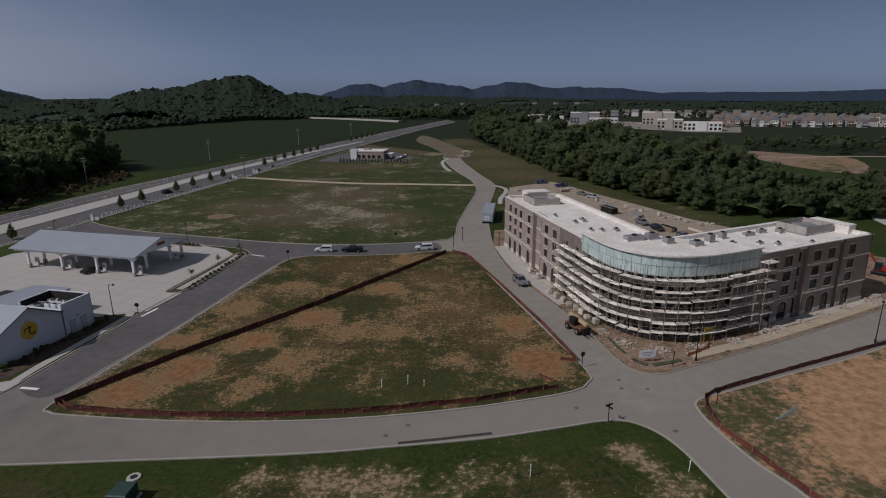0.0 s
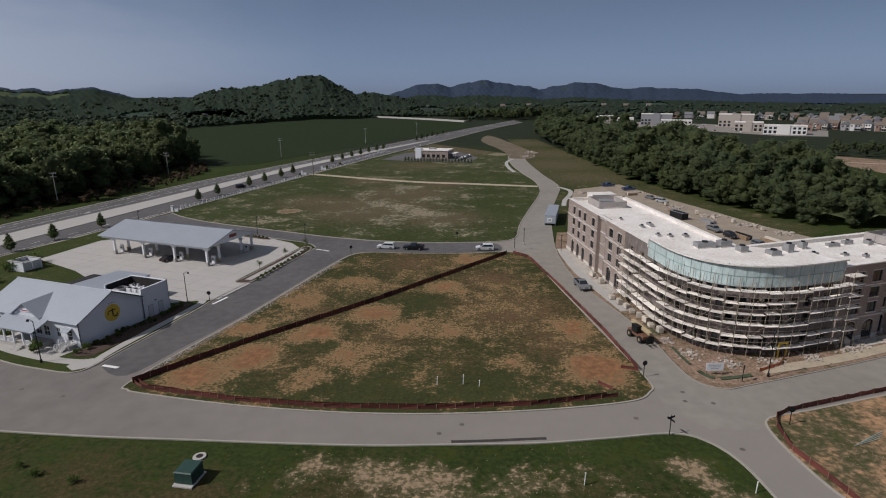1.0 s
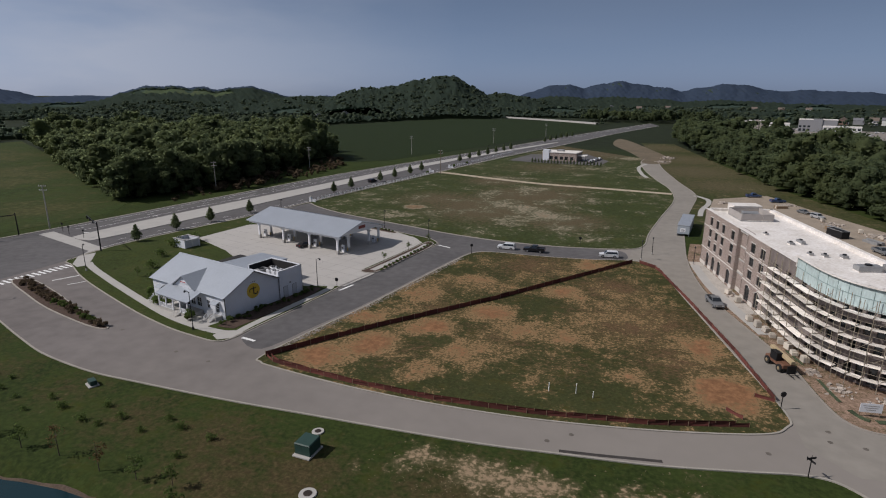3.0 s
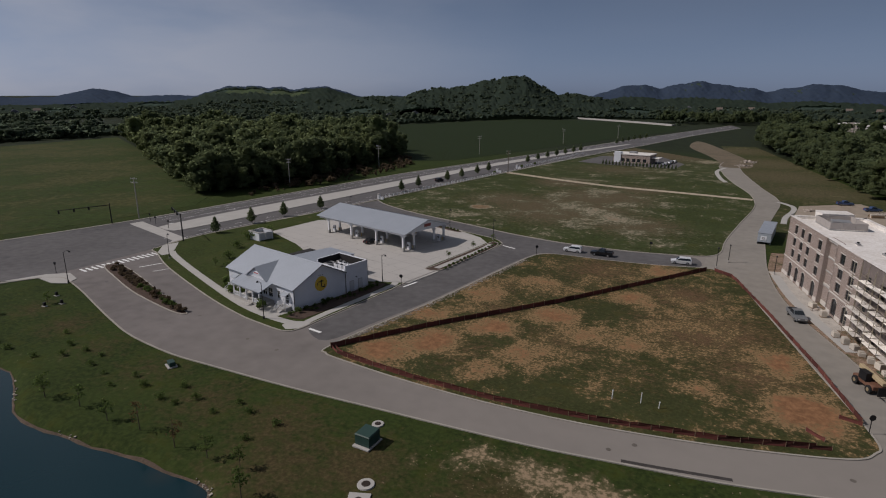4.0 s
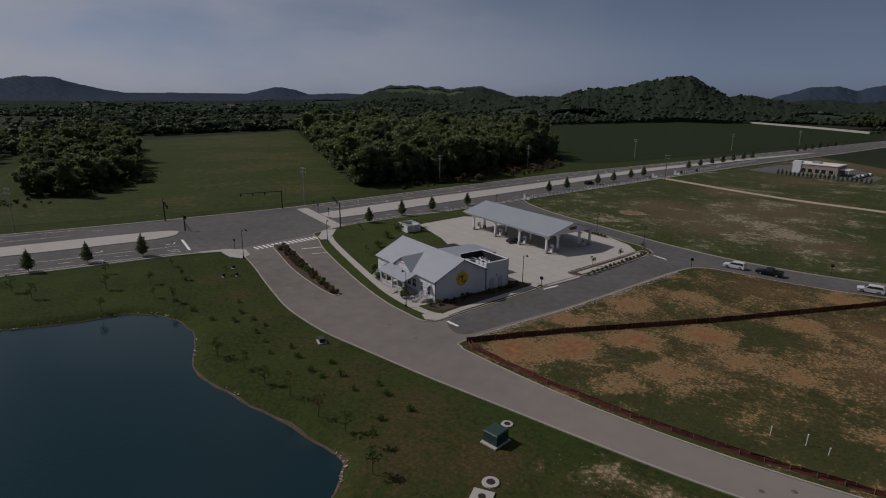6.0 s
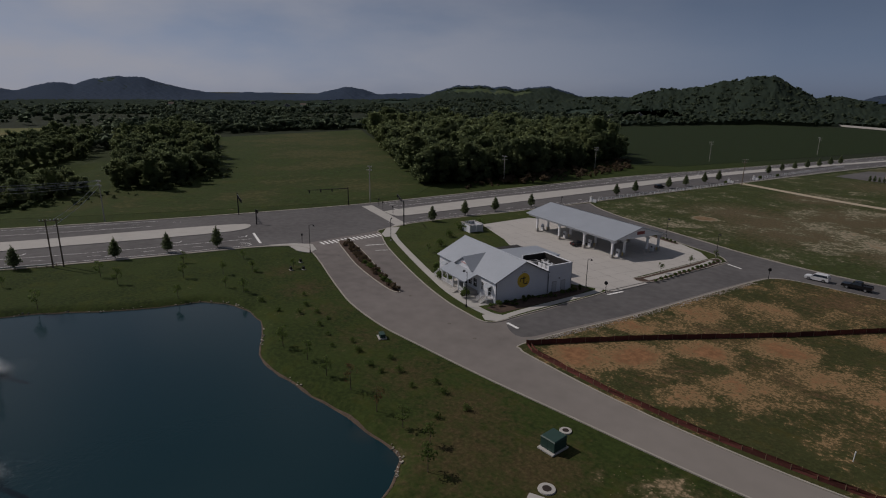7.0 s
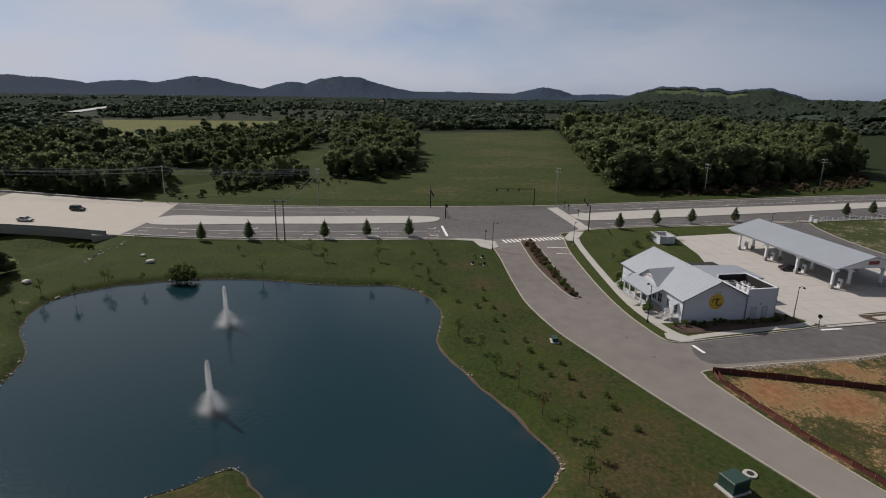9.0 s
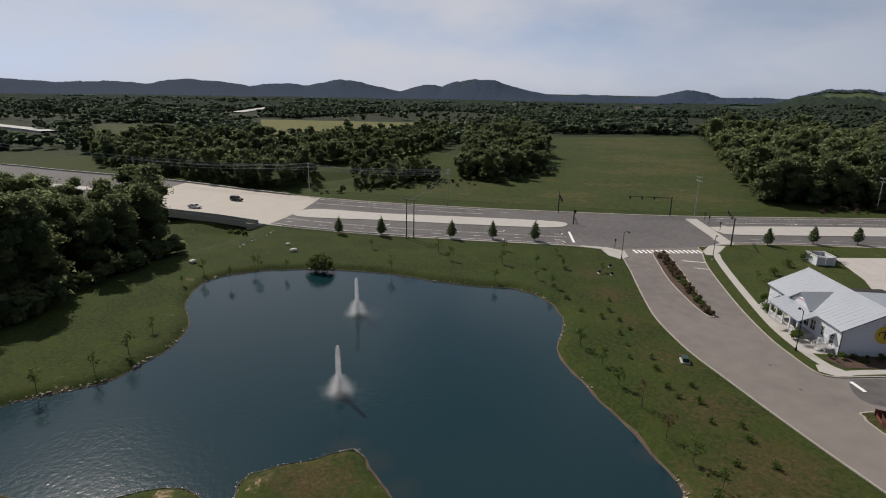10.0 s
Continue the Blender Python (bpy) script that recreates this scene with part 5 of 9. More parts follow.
# low roof terrace over the round corner
tower = [pt(p) for p in [HA0 + uA * 47.6] + CORNER + [HB0 + uB * 5.4]]
back_t = [pt(HB0 + uB * 5.4 + nB * 6.5), pt(HA0 + uA * 50 + nA * 9.0), pt(HA0 + uA * 47.6 + nA * 5.0)]
part("tower_roof", Shape().prism([pt(Vector(p)) for p in offset(tower, 0.4)] + back_t, 14.3, 14.55), MEMBRANE, hotel, "raised white roof over the round corner")
sh = Shape()
for p, q in zip([tower[-1]] + back_t, back_t + [tower[0]]):
    sh.box(0, -0.1, 13.2, (Vector(p) - Vector(q)).length, 0.15, 14.56, along(p, q))
part("tower_wall", sh, MEMBRANE, hotel)
# parapets: an upstand under a cap on each side of the roof
for p, q in ((HA0, HA0 + uA * 47.6), (HB0 + uB * 5.4, HB1), (HB1, inB_end), (inB_end, HI), (HI, inA_end), (inA_end, HA0)):
    up = part("parapet", Shape().box(0.3, 0.4, 13.2, (q - p).length - 0.3, 0.72, H_TOP, along(pt(p), pt(q))), MEMBRANE, hotel, "white membrane-wrapped parapet")
    part("cap", Shape().box(-0.2, -0.16, H_TOP, (q - p).length + 0.2, 0.75, H_TOP + 0.12, along(pt(p), pt(q))), MEMBRANE, up)


# ---- things on the roof ----
def screen_box(p, u, L, W, h, z=13.3):
    """A screen of panels round roof plant, open on top."""
    ob = thing("roof_screen", "grey panel screen round plant on the hotel roof", "roof screen", "roof screens")
    n_ = Vector((-u.y, u.x))
    c = [p, p + u * L, p + u * L + n_ * W, p + n_ * W]
    for a, b in zip(c, c[1:] + c[:1]):
        l_ = (b - a).length
        k = max(1, round(l_ / 2.4))
        for i in range(k):
            part("panel", Shape().box(l_ * i / k + 0.03, -0.06, z + 0.25, l_ * (i + 1) / k - 0.03, 0.06, z + h, along(pt(a), pt(b)), bevel=0.02), SCREEN, ob)
        part("rail", Shape().box(0, -0.04, z, l_, 0.04, z + 0.18, along(pt(a), pt(b))), STEEL_GREY, ob)
    mid = p + u * L * 0.5 + n_ * W * 0.5
    part("plant", Shape().box(mid.x - L * 0.22, mid.y - W * 0.22, z, mid.x + L * 0.22, mid.y + W * 0.22, z + h * 0.8, bevel=0.08), STEEL_GREY, ob)
    return ob


def roof_unit(x, y, a, w, d, h, z=13.3):
    ob = thing("roof_unit", "grey ventilation unit on the white roof", "ventilator", "roof units", pose(x, y, z, 0, 0, a))
    part("casing", Shape().box(-w / 2, -d / 2, 0.18, w / 2, d / 2, h, bevel=0.05), STEEL_GREY, ob)
    part("curb", Shape().box(-w / 2 + 0.08, -d / 2 + 0.08, 0, w / 2 - 0.08, d / 2 - 0.08, 0.18), MEMBRANE, ob)
    sh = Shape().tube((0, 0, h), (0, 0, h + 0.22), min(w, d) * 0.33, n=12)
    part("fan", sh, BLACK, ob)
    return ob


screen_box(Vector((23.6, 143.6)), uA * -1, 8.2, -7.0, 1.7)
screen_box(Vector((72.6, 110.2)), uB, 8.4, 6.5, 1.8)
for x, y, a, w, d, h in ((55.3, 109, 24, 1.2, 1.1, 1.3), (61.6, 111, 20, 2.6, 0.9, 0.7), (65.2, 113, 24, 2.2, 0.8, 0.8), (69, 113, 24, 1.3, 1.2, 0.9), (60.4, 104.6, 24, 1.2, 0.8, 0.5),
                         (63.4, 103.8, 24, 1.0, 0.7, 0.6), (54.6, 103.6, 24, 1.6, 0.9, 0.8), (29.6, 123.8, -78, 1.3, 0.9, 0.5), (31.6, 125.3, -78, 2.2, 0.8, 0.7), (33.4, 116, -78, 1.1, 0.8, 0.5),
                         (31.2, 116.4, -78, 1.0, 0.8, 0.5), (36.4, 116, -78, 1.2, 1.0, 0.6), (31.4, 110.8, -78, 1.0, 0.8, 0.5), (26.5, 131, -78, 1.0, 0.7, 0.45), (70.5, 104.8, 24, 0.9, 0.7, 0.5)):
    roof_unit(x, y, a, w, d, h)
for x, y, a, w, d, h in ((36.0, 103.6, 15, 3.6, 1.6, 1.0), (39.6, 104.4, 20, 2.4, 1.4, 1.2), (41.5, 101.2, 20, 1.6, 1.4, 1.1), (46, 99.5, 20, 2.0, 1.6, 0.9), (49.4, 101.8, 24, 1.3, 1.3, 1.5)):
    roof_unit(x, y, a, w, d, h, 14.55)
# stair heads in white membrane
for p, u, L, W in ((Vector((23.2, 153.2)), uA * -1, 4.2, -6.5), (Vector((82.0, 111.5)), uB, 2.2, 8.0)):
    n_ = Vector((-u.y, u.x))
    o = [pt(p), pt(p + u * L), pt(p + u * L + n_ * W), pt(p + n_ * W)]
    part("stair_head", Shape().prism(o, 13.3, 15.0), MEMBRANE, hotel, "white stair head on the roof")
    part("stair_head_cap", Shape().prism(offset(o, -0.15 if W > 0 else 0.15, True), 15.0, 15.12), MEMBRANE, hotel)

# ---- scaffold ----
PLANK = material("scaffold_planks", (0.76, 0.71, 0.645), 0.85, vary=0.32, scale=0.8, per="object")
TUBE = material("scaffold_tube", (0.30, 0.26, 0.20), 0.6, metal=0.1, vary=0.25)
scaffold = thing("scaffold", "tube scaffold with dusty planks wrapped round the hotel corner", "scaffold")
route = [HA0 + uA * k for k in np.arange(38.6, 52, 2.5)] + CORNER[1:-1:1] + [HB0 + uB * k for k in (0.0, 2.3, 4.4)]
out1 = [Vector(p) for p in offset([pt(p) for p in route], -0.35)]
out2 = [Vector(p) for p in offset([pt(p) for p in route], -1.65)]
LEVELS = [1.75 + 1.88 * k for k in range(6)]
rs = random.Random(4)
for i, (a, b) in enumerate(zip(out1, out2)):
    sh = Shape()
    top = 13.0 if i > 2 else 13.6
    for p in (a, b):
        sh.tube((p.x, p.y, 0.0), (p.x, p.y, top + rs.uniform(-0.3, 0.9)), 0.05, n=6)
    for z in LEVELS:
        sh.tube((a.x, a.y, z - 0.06), (b.x, b.y, z - 0.06), 0.04, n=5)
    part("frame", sh, TUBE, scaffold)
for i in range(len(out1) - 1):
    a0, a1, b0, b1 = out1[i], out1[i + 1], out2[i], out2[i + 1]
    for k, z in enumerate(LEVELS):
        if k == 5 and i < 1:
            continue
        dz = 0.16 * ((i // 3 * 7 + k * 3) % 5 - 2) / 2 + rs.uniform(-0.04, 0.04)
        # two boards abreast, laid unevenly, with a gap to the wall
        for f0, f1 in ((0.2, 0.6), (0.62, 1.12)):
            if rs.random() < 0.03:
                continue
            q0, q1 = rs.uniform(-0.05, 0.05), rs.uniform(-0.05, 0.05)
            s0, s1 = (a1 - a0) * rs.uniform(-0.02, 0.1), (a1 - a0) * rs.uniform(-0.1, 0.02)
            o = [pt(a0.lerp(b0, f0 + q0) + s0), pt(a0.lerp(b0, f1 + q0) + s0), pt(a1.lerp(b1, f1 + q1) + s1), pt(a1.lerp(b1, f0 + q1) + s1)]
            up = z + dz + rs.uniform(-0.03, 0.05)
            part("plank", Shape().prism(o, up, up + 0.09), PLANK, scaffold)
        part("guard_rail", Shape().tube((b0.x, b0.y, z + 1.05), (b1.x, b1.y, z + 1.05), 0.03, n=5), TUBE, scaffold)
        if (i + k) % 3 == 0:
            part("brace", Shape().tube((b0.x, b0.y, z), (b1.x, b1.y, z + 1.88), 0.03, n=5), TUBE, scaffold)
# a narrow scaffold at the end of the brick front
tall = thing("scaffold", "narrow timber-decked scaffold tower against brick", "scaffold")
m = along(pt(HB0 + uB * 5.0), pt(HB0 + uB * 7.8), 0, -1.9)
for x in (0, 2.6):
    for y in (0, 1.5):
        part("post", Shape().tube(m @ Vector((x, y, 0)), m @ Vector((x, y, 13.2)), 0.06, n=6), TUBE, tall)
for z in (3.2, 5.2, 7.2, 9.2, 11.2, 12.6):
    part("plank", Shape().box(-0.2, -0.1, z, 2.8, 1.6, z + 0.12, m), PLANK, tall)
    part("rail", Shape().tube(m @ Vector((0, 0, z + 0.9)), m @ Vector((2.6, 0, z + 0.9)), 0.035, n=5), TUBE, tall)

# ---- white shop ----
SIDING = material("white_siding", (0.66, 0.68, 0.72), 0.6, vary=0.06, scale=0.5, fine=10)
SEAM = material("pale_metal_roof", (0.40, 0.43, 0.47), 0.4, metal=0.35, vary=0.07, scale=0.25, fine=12)
YELLOW = material("yellow_paint", (0.62, 0.42, 0.05), 0.6, vary=0.12, scale=1.5)
DARK_PAINT = material("dark_paint", (0.04, 0.035, 0.03), 0.6, vary=0.15)
GREY_DOOR = material("pale_grey_door", (0.52, 0.53, 0.55), 0.5, vary=0.08)
SHOP = Matrix(((0.972, 0.235, 0, -71.0), (-0.235, 0.972, 0, 81.6), (0, 0, 1, 0.13), (0, 0, 0, 1)))  # front runs from x = 0 to x = -23
shop = thing("shop", "white weatherboarded shop with pale metal gable roofs", "shop", at=SHOP)
L_, D_, EAVE, PEAK = 23.0, 13.2, 4.55, 7.9


def rail_run(sh, a, b, h=0.95, n=6):
    a, b = Vector(a), Vector(b)
    for i in range(n + 1):
        p = a.lerp(b, i / n)
        sh.box(p.x - 0.03, p.y - 0.03, p.z, p.x + 0.03, p.y + 0.03, p.z + h)
    for z in (0.12, h):
        sh.tube(a + Vector((0, 0, z)), b + Vector((0, 0, z)), 0.045, n=4)
    return sh


def railing(name, a, b, h, n):
    """A rail with each baluster a part of it."""
    a, b = Vector(a), Vector(b)
    top = part(name, Shape().tube(a + Vector((0, 0, h)), b + Vector((0, 0, h)), 0.045, n=4), WHITE, shop)
    part("bottom_rail", Shape().tube(a + Vector((0, 0, 0.12)), b + Vector((0, 0, 0.12)), 0.045, n=4), WHITE, top)
    for i in range(n + 1):
        p = a.lerp(b, i / n)
        part("baluster", Shape().box(p.x - 0.03, p.y - 0.03, p.z, p.x + 0.03, p.y + 0.03, p.z + h), WHITE, top)


front_holes = [(1.6, 0.75, 2.8, 2.9, 0), (4.4, 1.4, 5.4, 3.1, 0), (7.0, 1.2, 8.5, 3.1, 0), (9.0, 1.2, 10.5, 3.1, 0), (11.0, 0.75, 12.4, 3.0, 0), (13.0, 1.2, 14.5, 3.1, 0), (16.4, 1.4, 17.4, 3.1, 0), (19.4, 0.75, 20.6, 2.9, 0)]
m = pose(-L_, 0, 0)
holes = [(L_ - b, z0, L_ - a, z1, r) for a, z0, b, z1, r in front_holes]
part("wall", panel(Shape(), L_, 0, EAVE, holes, 0.25, m), SIDING, shop)
for x0, z0, x1, z1, r in holes:
    window(shop, m @ pose(x0, 0.1, z0), x1 - x0, z1 - z0, frame_mat=WHITE, cols=2 if z0 > 1 else 1, rows=2)
# gable ends with lapped boards
for x, flip in ((0.0, 1), (-L_, -1)):
    g = Shape()
    prof = [(0, 0), (D_, 0), (D_, EAVE + 0.3), (7.0, PEAK), (0, EAVE)]
    k = len(prof)
    v = [(x, y, z) for y, z in prof] + [(x - 0.25 * flip, y, z) for y, z in prof]
    g.add(v, [tuple(range(k)) if flip > 0 else tuple(range(k - 1, -1, -1)), tuple(range(2 * k - 1, k - 1, -1)) if flip > 0 else tuple(range(k, 2 * k))])
    part("gable_wall", g, SIDING, shop)
    for i in range(22):
        z = 0.2 + i * 0.34
        y0 = 0.0 if z < EAVE else (z - EAVE) / (PEAK - EAVE) * 7.0
        y1 = D_ if z < EAVE + 0.3 else D_ - (z - EAVE - 0.3) / (PEAK - EAVE - 0.3) * (D_ - 7.0)
        if y1 - y0 > 0.5 and z < PEAK - 0.1:
            part("lap_board", Shape().box(min(x, x + 0.03 * flip), y0 + 0.03, z, max(x, x + 0.03 * flip), y1 - 0.03, z + 0.03), SIDING, shop)
part("wall", Shape().box(-L_, D_ - 0.25, 0, 0, D_, EAVE + 0.3), SIDING, shop)


def seam_roof(parent, corners, thick=0.12, pitch=1.0, name="roof"):
    """A roof plane through four corners (eave a, eave b, ridge b, ridge a) with standing seams."""
    a, b, c, d = (Vector(p) for p in corners)
    n_ = (b - a).cross(d - a).normalized()
    if n_.z < 0:
        n_ = -n_
    sh = Shape().add([a, b, c, d, a - n_ * thick, b - n_ * thick, c - n_ * thick, d - n_ * thick],
                     [(0, 1, 2, 3), (7, 6, 5, 4), (0, 4, 5, 1), (1, 5, 6, 2), (2, 6, 7, 3), (3, 7, 4, 0)])
    ob = part(name, sh, SEAM, parent)
    k = max(1, int((b - a).length / pitch))
    se = Shape()
    for i in range(k + 1):
        t = i / k
        p, q = a.lerp(b, t), d.lerp(c, t)
        w = (b - a).normalized() * 0.012
        se.add([p - w, p + w, q + w, q - w, p - w + n_ * 0.012, p + w + n_ * 0.012, q + w + n_ * 0.012, q - w + n_ * 0.012], [(4, 5, 6, 7), (0, 1, 5, 4), (2, 3, 7, 6), (1, 2, 6, 5), (3, 0, 4, 7)])
    part("seams", se, SEAM, ob)
    return ob


ov = 0.5
seam_roof(shop, [(-L_ - ov, -ov, EAVE - 0.1), (ov, -ov, EAVE - 0.1), (ov, 7.0, PEAK + 0.12), (-L_ - ov, 7.0, PEAK + 0.12)])
seam_roof(shop, [(ov, D_ + 0.1, EAVE + 0.35), (-L_ - ov, D_ + 0.1, EAVE + 0.35), (-L_ - ov, 7.0, PEAK + 0.12), (ov, 7.0, PEAK + 0.12)])
part("ridge_cap", Shape().tube((-L_ - ov, 7.0, PEAK + 0.14), (ov, 7.0, PEAK + 0.14), 0.12, n=6), SEAM, shop)
# cross gable over the porch
for sx in (1, -1):
    seam_roof(shop, [(-11.6 + sx * 3.6, -0.8, EAVE + 0.05), (-11.6 + sx * 3.6, 0.4, EAVE + 0.15), (-11.6, 5.4, PEAK - 0.75), (-11.6, -0.8, PEAK - 0.95)] if sx > 0 else
              [(-11.6 - 3.6, 0.4, EAVE + 0.15), (-11.6 - 3.6, -0.8, EAVE + 0.05), (-11.6, -0.8, PEAK - 0.95), (-11.6, 5.4, PEAK - 0.75)], name="dormer_roof")
part("dormer_wall", Shape().add([(-14.9, -0.4, EAVE), (-8.3, -0.4, EAVE), (-11.6, -0.4, PEAK - 1.15), (-14.9, -0.1, EAVE), (-8.3, -0.1, EAVE), (-11.6, -0.1, PEAK - 1.15)],
                                [(0, 1, 2), (5, 4, 3)]), SIDING, shop)
part("gable_sign", Shape().box(-12.7, -0.5, EAVE + 0.75, -10.5, -0.41, EAVE + 1.35, bevel=0.02), WHITE, shop, "small pale board with red bars")
part("sign_bar", Shape().box(-12.4, -0.52, EAVE + 0.95, -10.8, -0.501, EAVE + 1.12), material("sign_red", (0.4, 0.05, 0.06), 0.6), shop)
# porch
part("porch_floor", Shape().box(-16.2, -3.2, 0, -6.6, 0, 0.7, bevel=0.02), CONCRETE, shop)
seam_roof(shop, [(-16.6, -3.6, 3.35), (-6.2, -3.6, 3.35), (-6.2, -0.3, 4.55), (-16.6, -0.3, 4.55)], name="porch_roof")
part("porch_beam", Shape().box(-16.2, -3.3, 3.0, -6.6, -3.1, 3.3), WHITE, shop)
for x in (-16.0, -13.7, -11.4, -9.1, -6.8):
    part("porch_column", Shape().box(x - 0.12, -3.32, 0.7, x + 0.12, -3.08, 3.0, bevel=0.02), WHITE, shop)
for x0, x1 in ((-16.0, -13.7), (-13.7, -11.4), (-9.1, -6.8)):
    sh = Shape()
    rail_run(sh, (x0, -3.2, 0.7), (x1, -3.2, 0.7), 0.9, 12)
    part("porch_railing", sh, WHITE, shop)
part("porch_steps", Shape().box(-11.2, -3.6, 0, -9.3, -3.2, 0.52).box(-11.2, -4.0, 0, -9.3, -3.6, 0.34).box(-11.2, -4.4, 0, -9.3, -4.0, 0.17), CONCRETE, shop)
for x in (-2.2, -20.0):  # side doors with hoods and steps
    part("stoop", Shape().box(x - 1.3, -1.5, 0, x + 1.3, 0, 0.7).box(x - 0.8, -1.85, 0, x + 0.8, -1.5, 0.5).box(x - 0.8, -2.2, 0, x + 0.8, -1.85, 0.3).box(x - 0.8, -2.55, 0, x + 0.8, -2.2, 0.15), CONCRETE, shop)
    sh = Shape()
    railing("stoop_rail", (x - 1.2, -1.45, 0.7), (x - 1.2, 0, 0.7), 0.95, 6)
    railing("stoop_rail", (x + 1.2, -1.45, 0.7), (x + 1.2, 0, 0.7), 0.95, 6)
    railing("stoop_rail", (x - 1.2, -1.45, 0.7), (x - 0.75, -1.45, 0.7), 0.95, 2)
    railing("stoop_rail", (x + 0.75, -1.45, 0.7), (x + 1.2, -1.45, 0.7), 0.95, 2)
    railing("stoop_rail", (x - 0.8, -1.5, 0.6), (x - 0.8, -2.55, 0.1), 0.95, 4)
    railing("stoop_rail", (x + 0.8, -1.5, 0.6), (x + 0.8, -2.55, 0.1), 0.95, 4)
    seam_roof(shop, [(x - 0.9, -1.1, 3.0), (x + 0.9, -1.1, 3.0), (x + 0.9, 0, 3.5), (x - 0.9, 0, 3.5)], name="door_hood", thick=0.06)
    part("hood_bracket", Shape().tube((x - 0.8, -0.9, 3.0), (x - 0.8, 0, 2.4), 0.04, n=5), WHITE, shop)
    part("hood_bracket", Shape().tube((x + 0.8, -0.9, 3.0), (x + 0.8, 0, 2.4), 0.04, n=5), WHITE, shop)
# flat-roofed back with parapets and plant
Y1 = 19.6
part("back_wall", Shape().box(-9.0, D_, 0, 0.1, D_ + 0.2, 5.2).box(-0.15, D_, 0, 0.1, Y1, 6.0).box(-9.0, Y1 - 0.25, 0, 0.1, Y1, 6.0).box(-9.2, D_, 0, -8.95, Y1, 6.0), SIDING, shop)
part("back_trim", Shape().box(-9.25, Y1 - 0.3, 6.0, 0.15, Y1 + 0.05, 6.12).box(-0.2, D_, 6.0, 0.15, Y1, 6.12).box(-0.02, D_, 4.75, 0.14, Y1 + 0.03, 4.87), SIDING, shop)
TAR = material("dark_roofing", (0.03, 0.028, 0.028), 0.8, vary=0.3, scale=0.8)
part("flat_roof", Shape().box(-9.0, D_, 4.2, -0.15, Y1 - 0.2, 4.3), TAR, shop, "dark flat roof behind parapets")
part("parapet_lining", Shape().box(-8.95, Y1 - 0.29, 4.3, -0.15, Y1 - 0.255, 5.98).box(-0.19, D_ + 0.2, 4.3, -0.155, Y1 - 0.3, 5.98).box(-8.95, D_ + 0.2, 4.3, -8.9, Y1 - 0.3, 5.98), TAR, shop)
part("metal_wing", Shape().box(-18.0, D_, 0, -9.2, 24.0, 4.6), SIDING, shop)
seam_roof(shop, [(-9.3, 24.4, 4.7), (-18.2, 24.4, 4.7), (-18.2, D_ - 1.0, 5.1), (-9.3, D_ - 1.0, 5.1)], name="wing_roof")
part("back_wing", Shape().box(-L_, D_, 0, -18.0, 22.0, 4.0), SIDING, shop)
part("back_wing_roof", Shape().box(-L_, D_, 4.0, -18.0, 22.0, 4.1), TAR, shop)
for y in (14.9, 17.3):
    d = part("service_door", Shape().box(0.101, y - 0.5, 0.1, 0.15, y + 0.5, 2.4, bevel=0.01), GREY_DOOR, shop)
    part("door_frame", Shape().box(0.1, y - 0.6, 0.1, 0.14, y - 0.5, 2.5).box(0.1, y + 0.5, 0.1, 0.14, y + 0.6, 2.5).box(0.1, y - 0.6, 2.4, 0.14, y + 0.6, 2.5), STEEL_GREY, d)
part("wall_light", Shape().box(0.1, 16.0, 3.0, 0.3, 16.3, 3.15), BLACK, shop)
for z0, y0 in ((0.15, 0.0), (0.15, D_)):
    part("downpipe", Shape().tube((0.1, y0 + 0.06, z0), (0.1, y0 + 0.06, EAVE - 0.1), 0.05, n=6), DARK_PAINT, shop)
part("rake_trim", Shape().tube((0.5, -0.5, EAVE - 0.18), (0.5, 7.0, PEAK), 0.07, n=4).tube((0.5, 7.0, PEAK), (0.5, D_, EAVE + 0.25), 0.07, n=4), DARK_PAINT, shop, "dark rake trim")
# round emblem painted on the gable, as plain shapes
disc = Shape()
ring = [(0.045, 6.8 + 1.55 * math.cos(2 * math.pi * i / 40), 3.95 + 1.55 * math.sin(2 * math.pi * i / 40)) for i in range(40)]
disc.add(ring + [(0.031, y, z) for _, y, z in ring], [tuple(range(40))] + [((i + 1) % 40, i, i + 40, (i + 1) % 40 + 40) for i in range(40)])
part("emblem", disc, YELLOW, shop, "round yellow painted emblem")
em = Shape()
em.box(0.046, 6.72, 3.25, 0.052, 7.0, 4.75).box(0.046, 7.0, 3.05, 0.052, 7.75, 3.3).box(0.046, 7.6, 3.3, 0.052, 7.78, 3.6)
em.box(0.046, 6.0, 4.3, 0.052, 6.72, 4.5).box(0.046, 5.85, 3.75, 0.052, 6.02, 4.35).box(0.046, 7.0, 4.3, 0.052, 7.4, 4.5)
part("emblem_bars", em, DARK_PAINT, shop)
for i in range(3):
    part("emblem_ray", Shape().box(0.046, 6.3 + 0.45 * i, 5.65, 0.052, 6.45 + 0.45 * i, 5.85), DARK_PAINT, shop)


def plant_unit(x, y, w, d, h):
    ob = thing("condenser", "pale grey cooling unit on the dark flat roof", "cooling unit", "cooling units", SHOP @ pose(x, y, 4.3))
    part("casing", Shape().box(-w / 2, -d / 2, 0.12, w / 2, d / 2, h, bevel=0.03), WHITE if h > 0.8 else STEEL_GREY, ob)
    part("fan_guard", Shape().tube((0, 0, h), (0, 0, h + 0.06), min(w, d) * 0.38, n=14), BLACK, ob)
    part("base", Shape().box(-w / 2 - 0.05, -d / 2 - 0.05, 0, w / 2 + 0.05, d / 2 + 0.05, 0.12), STEEL_GREY, ob)


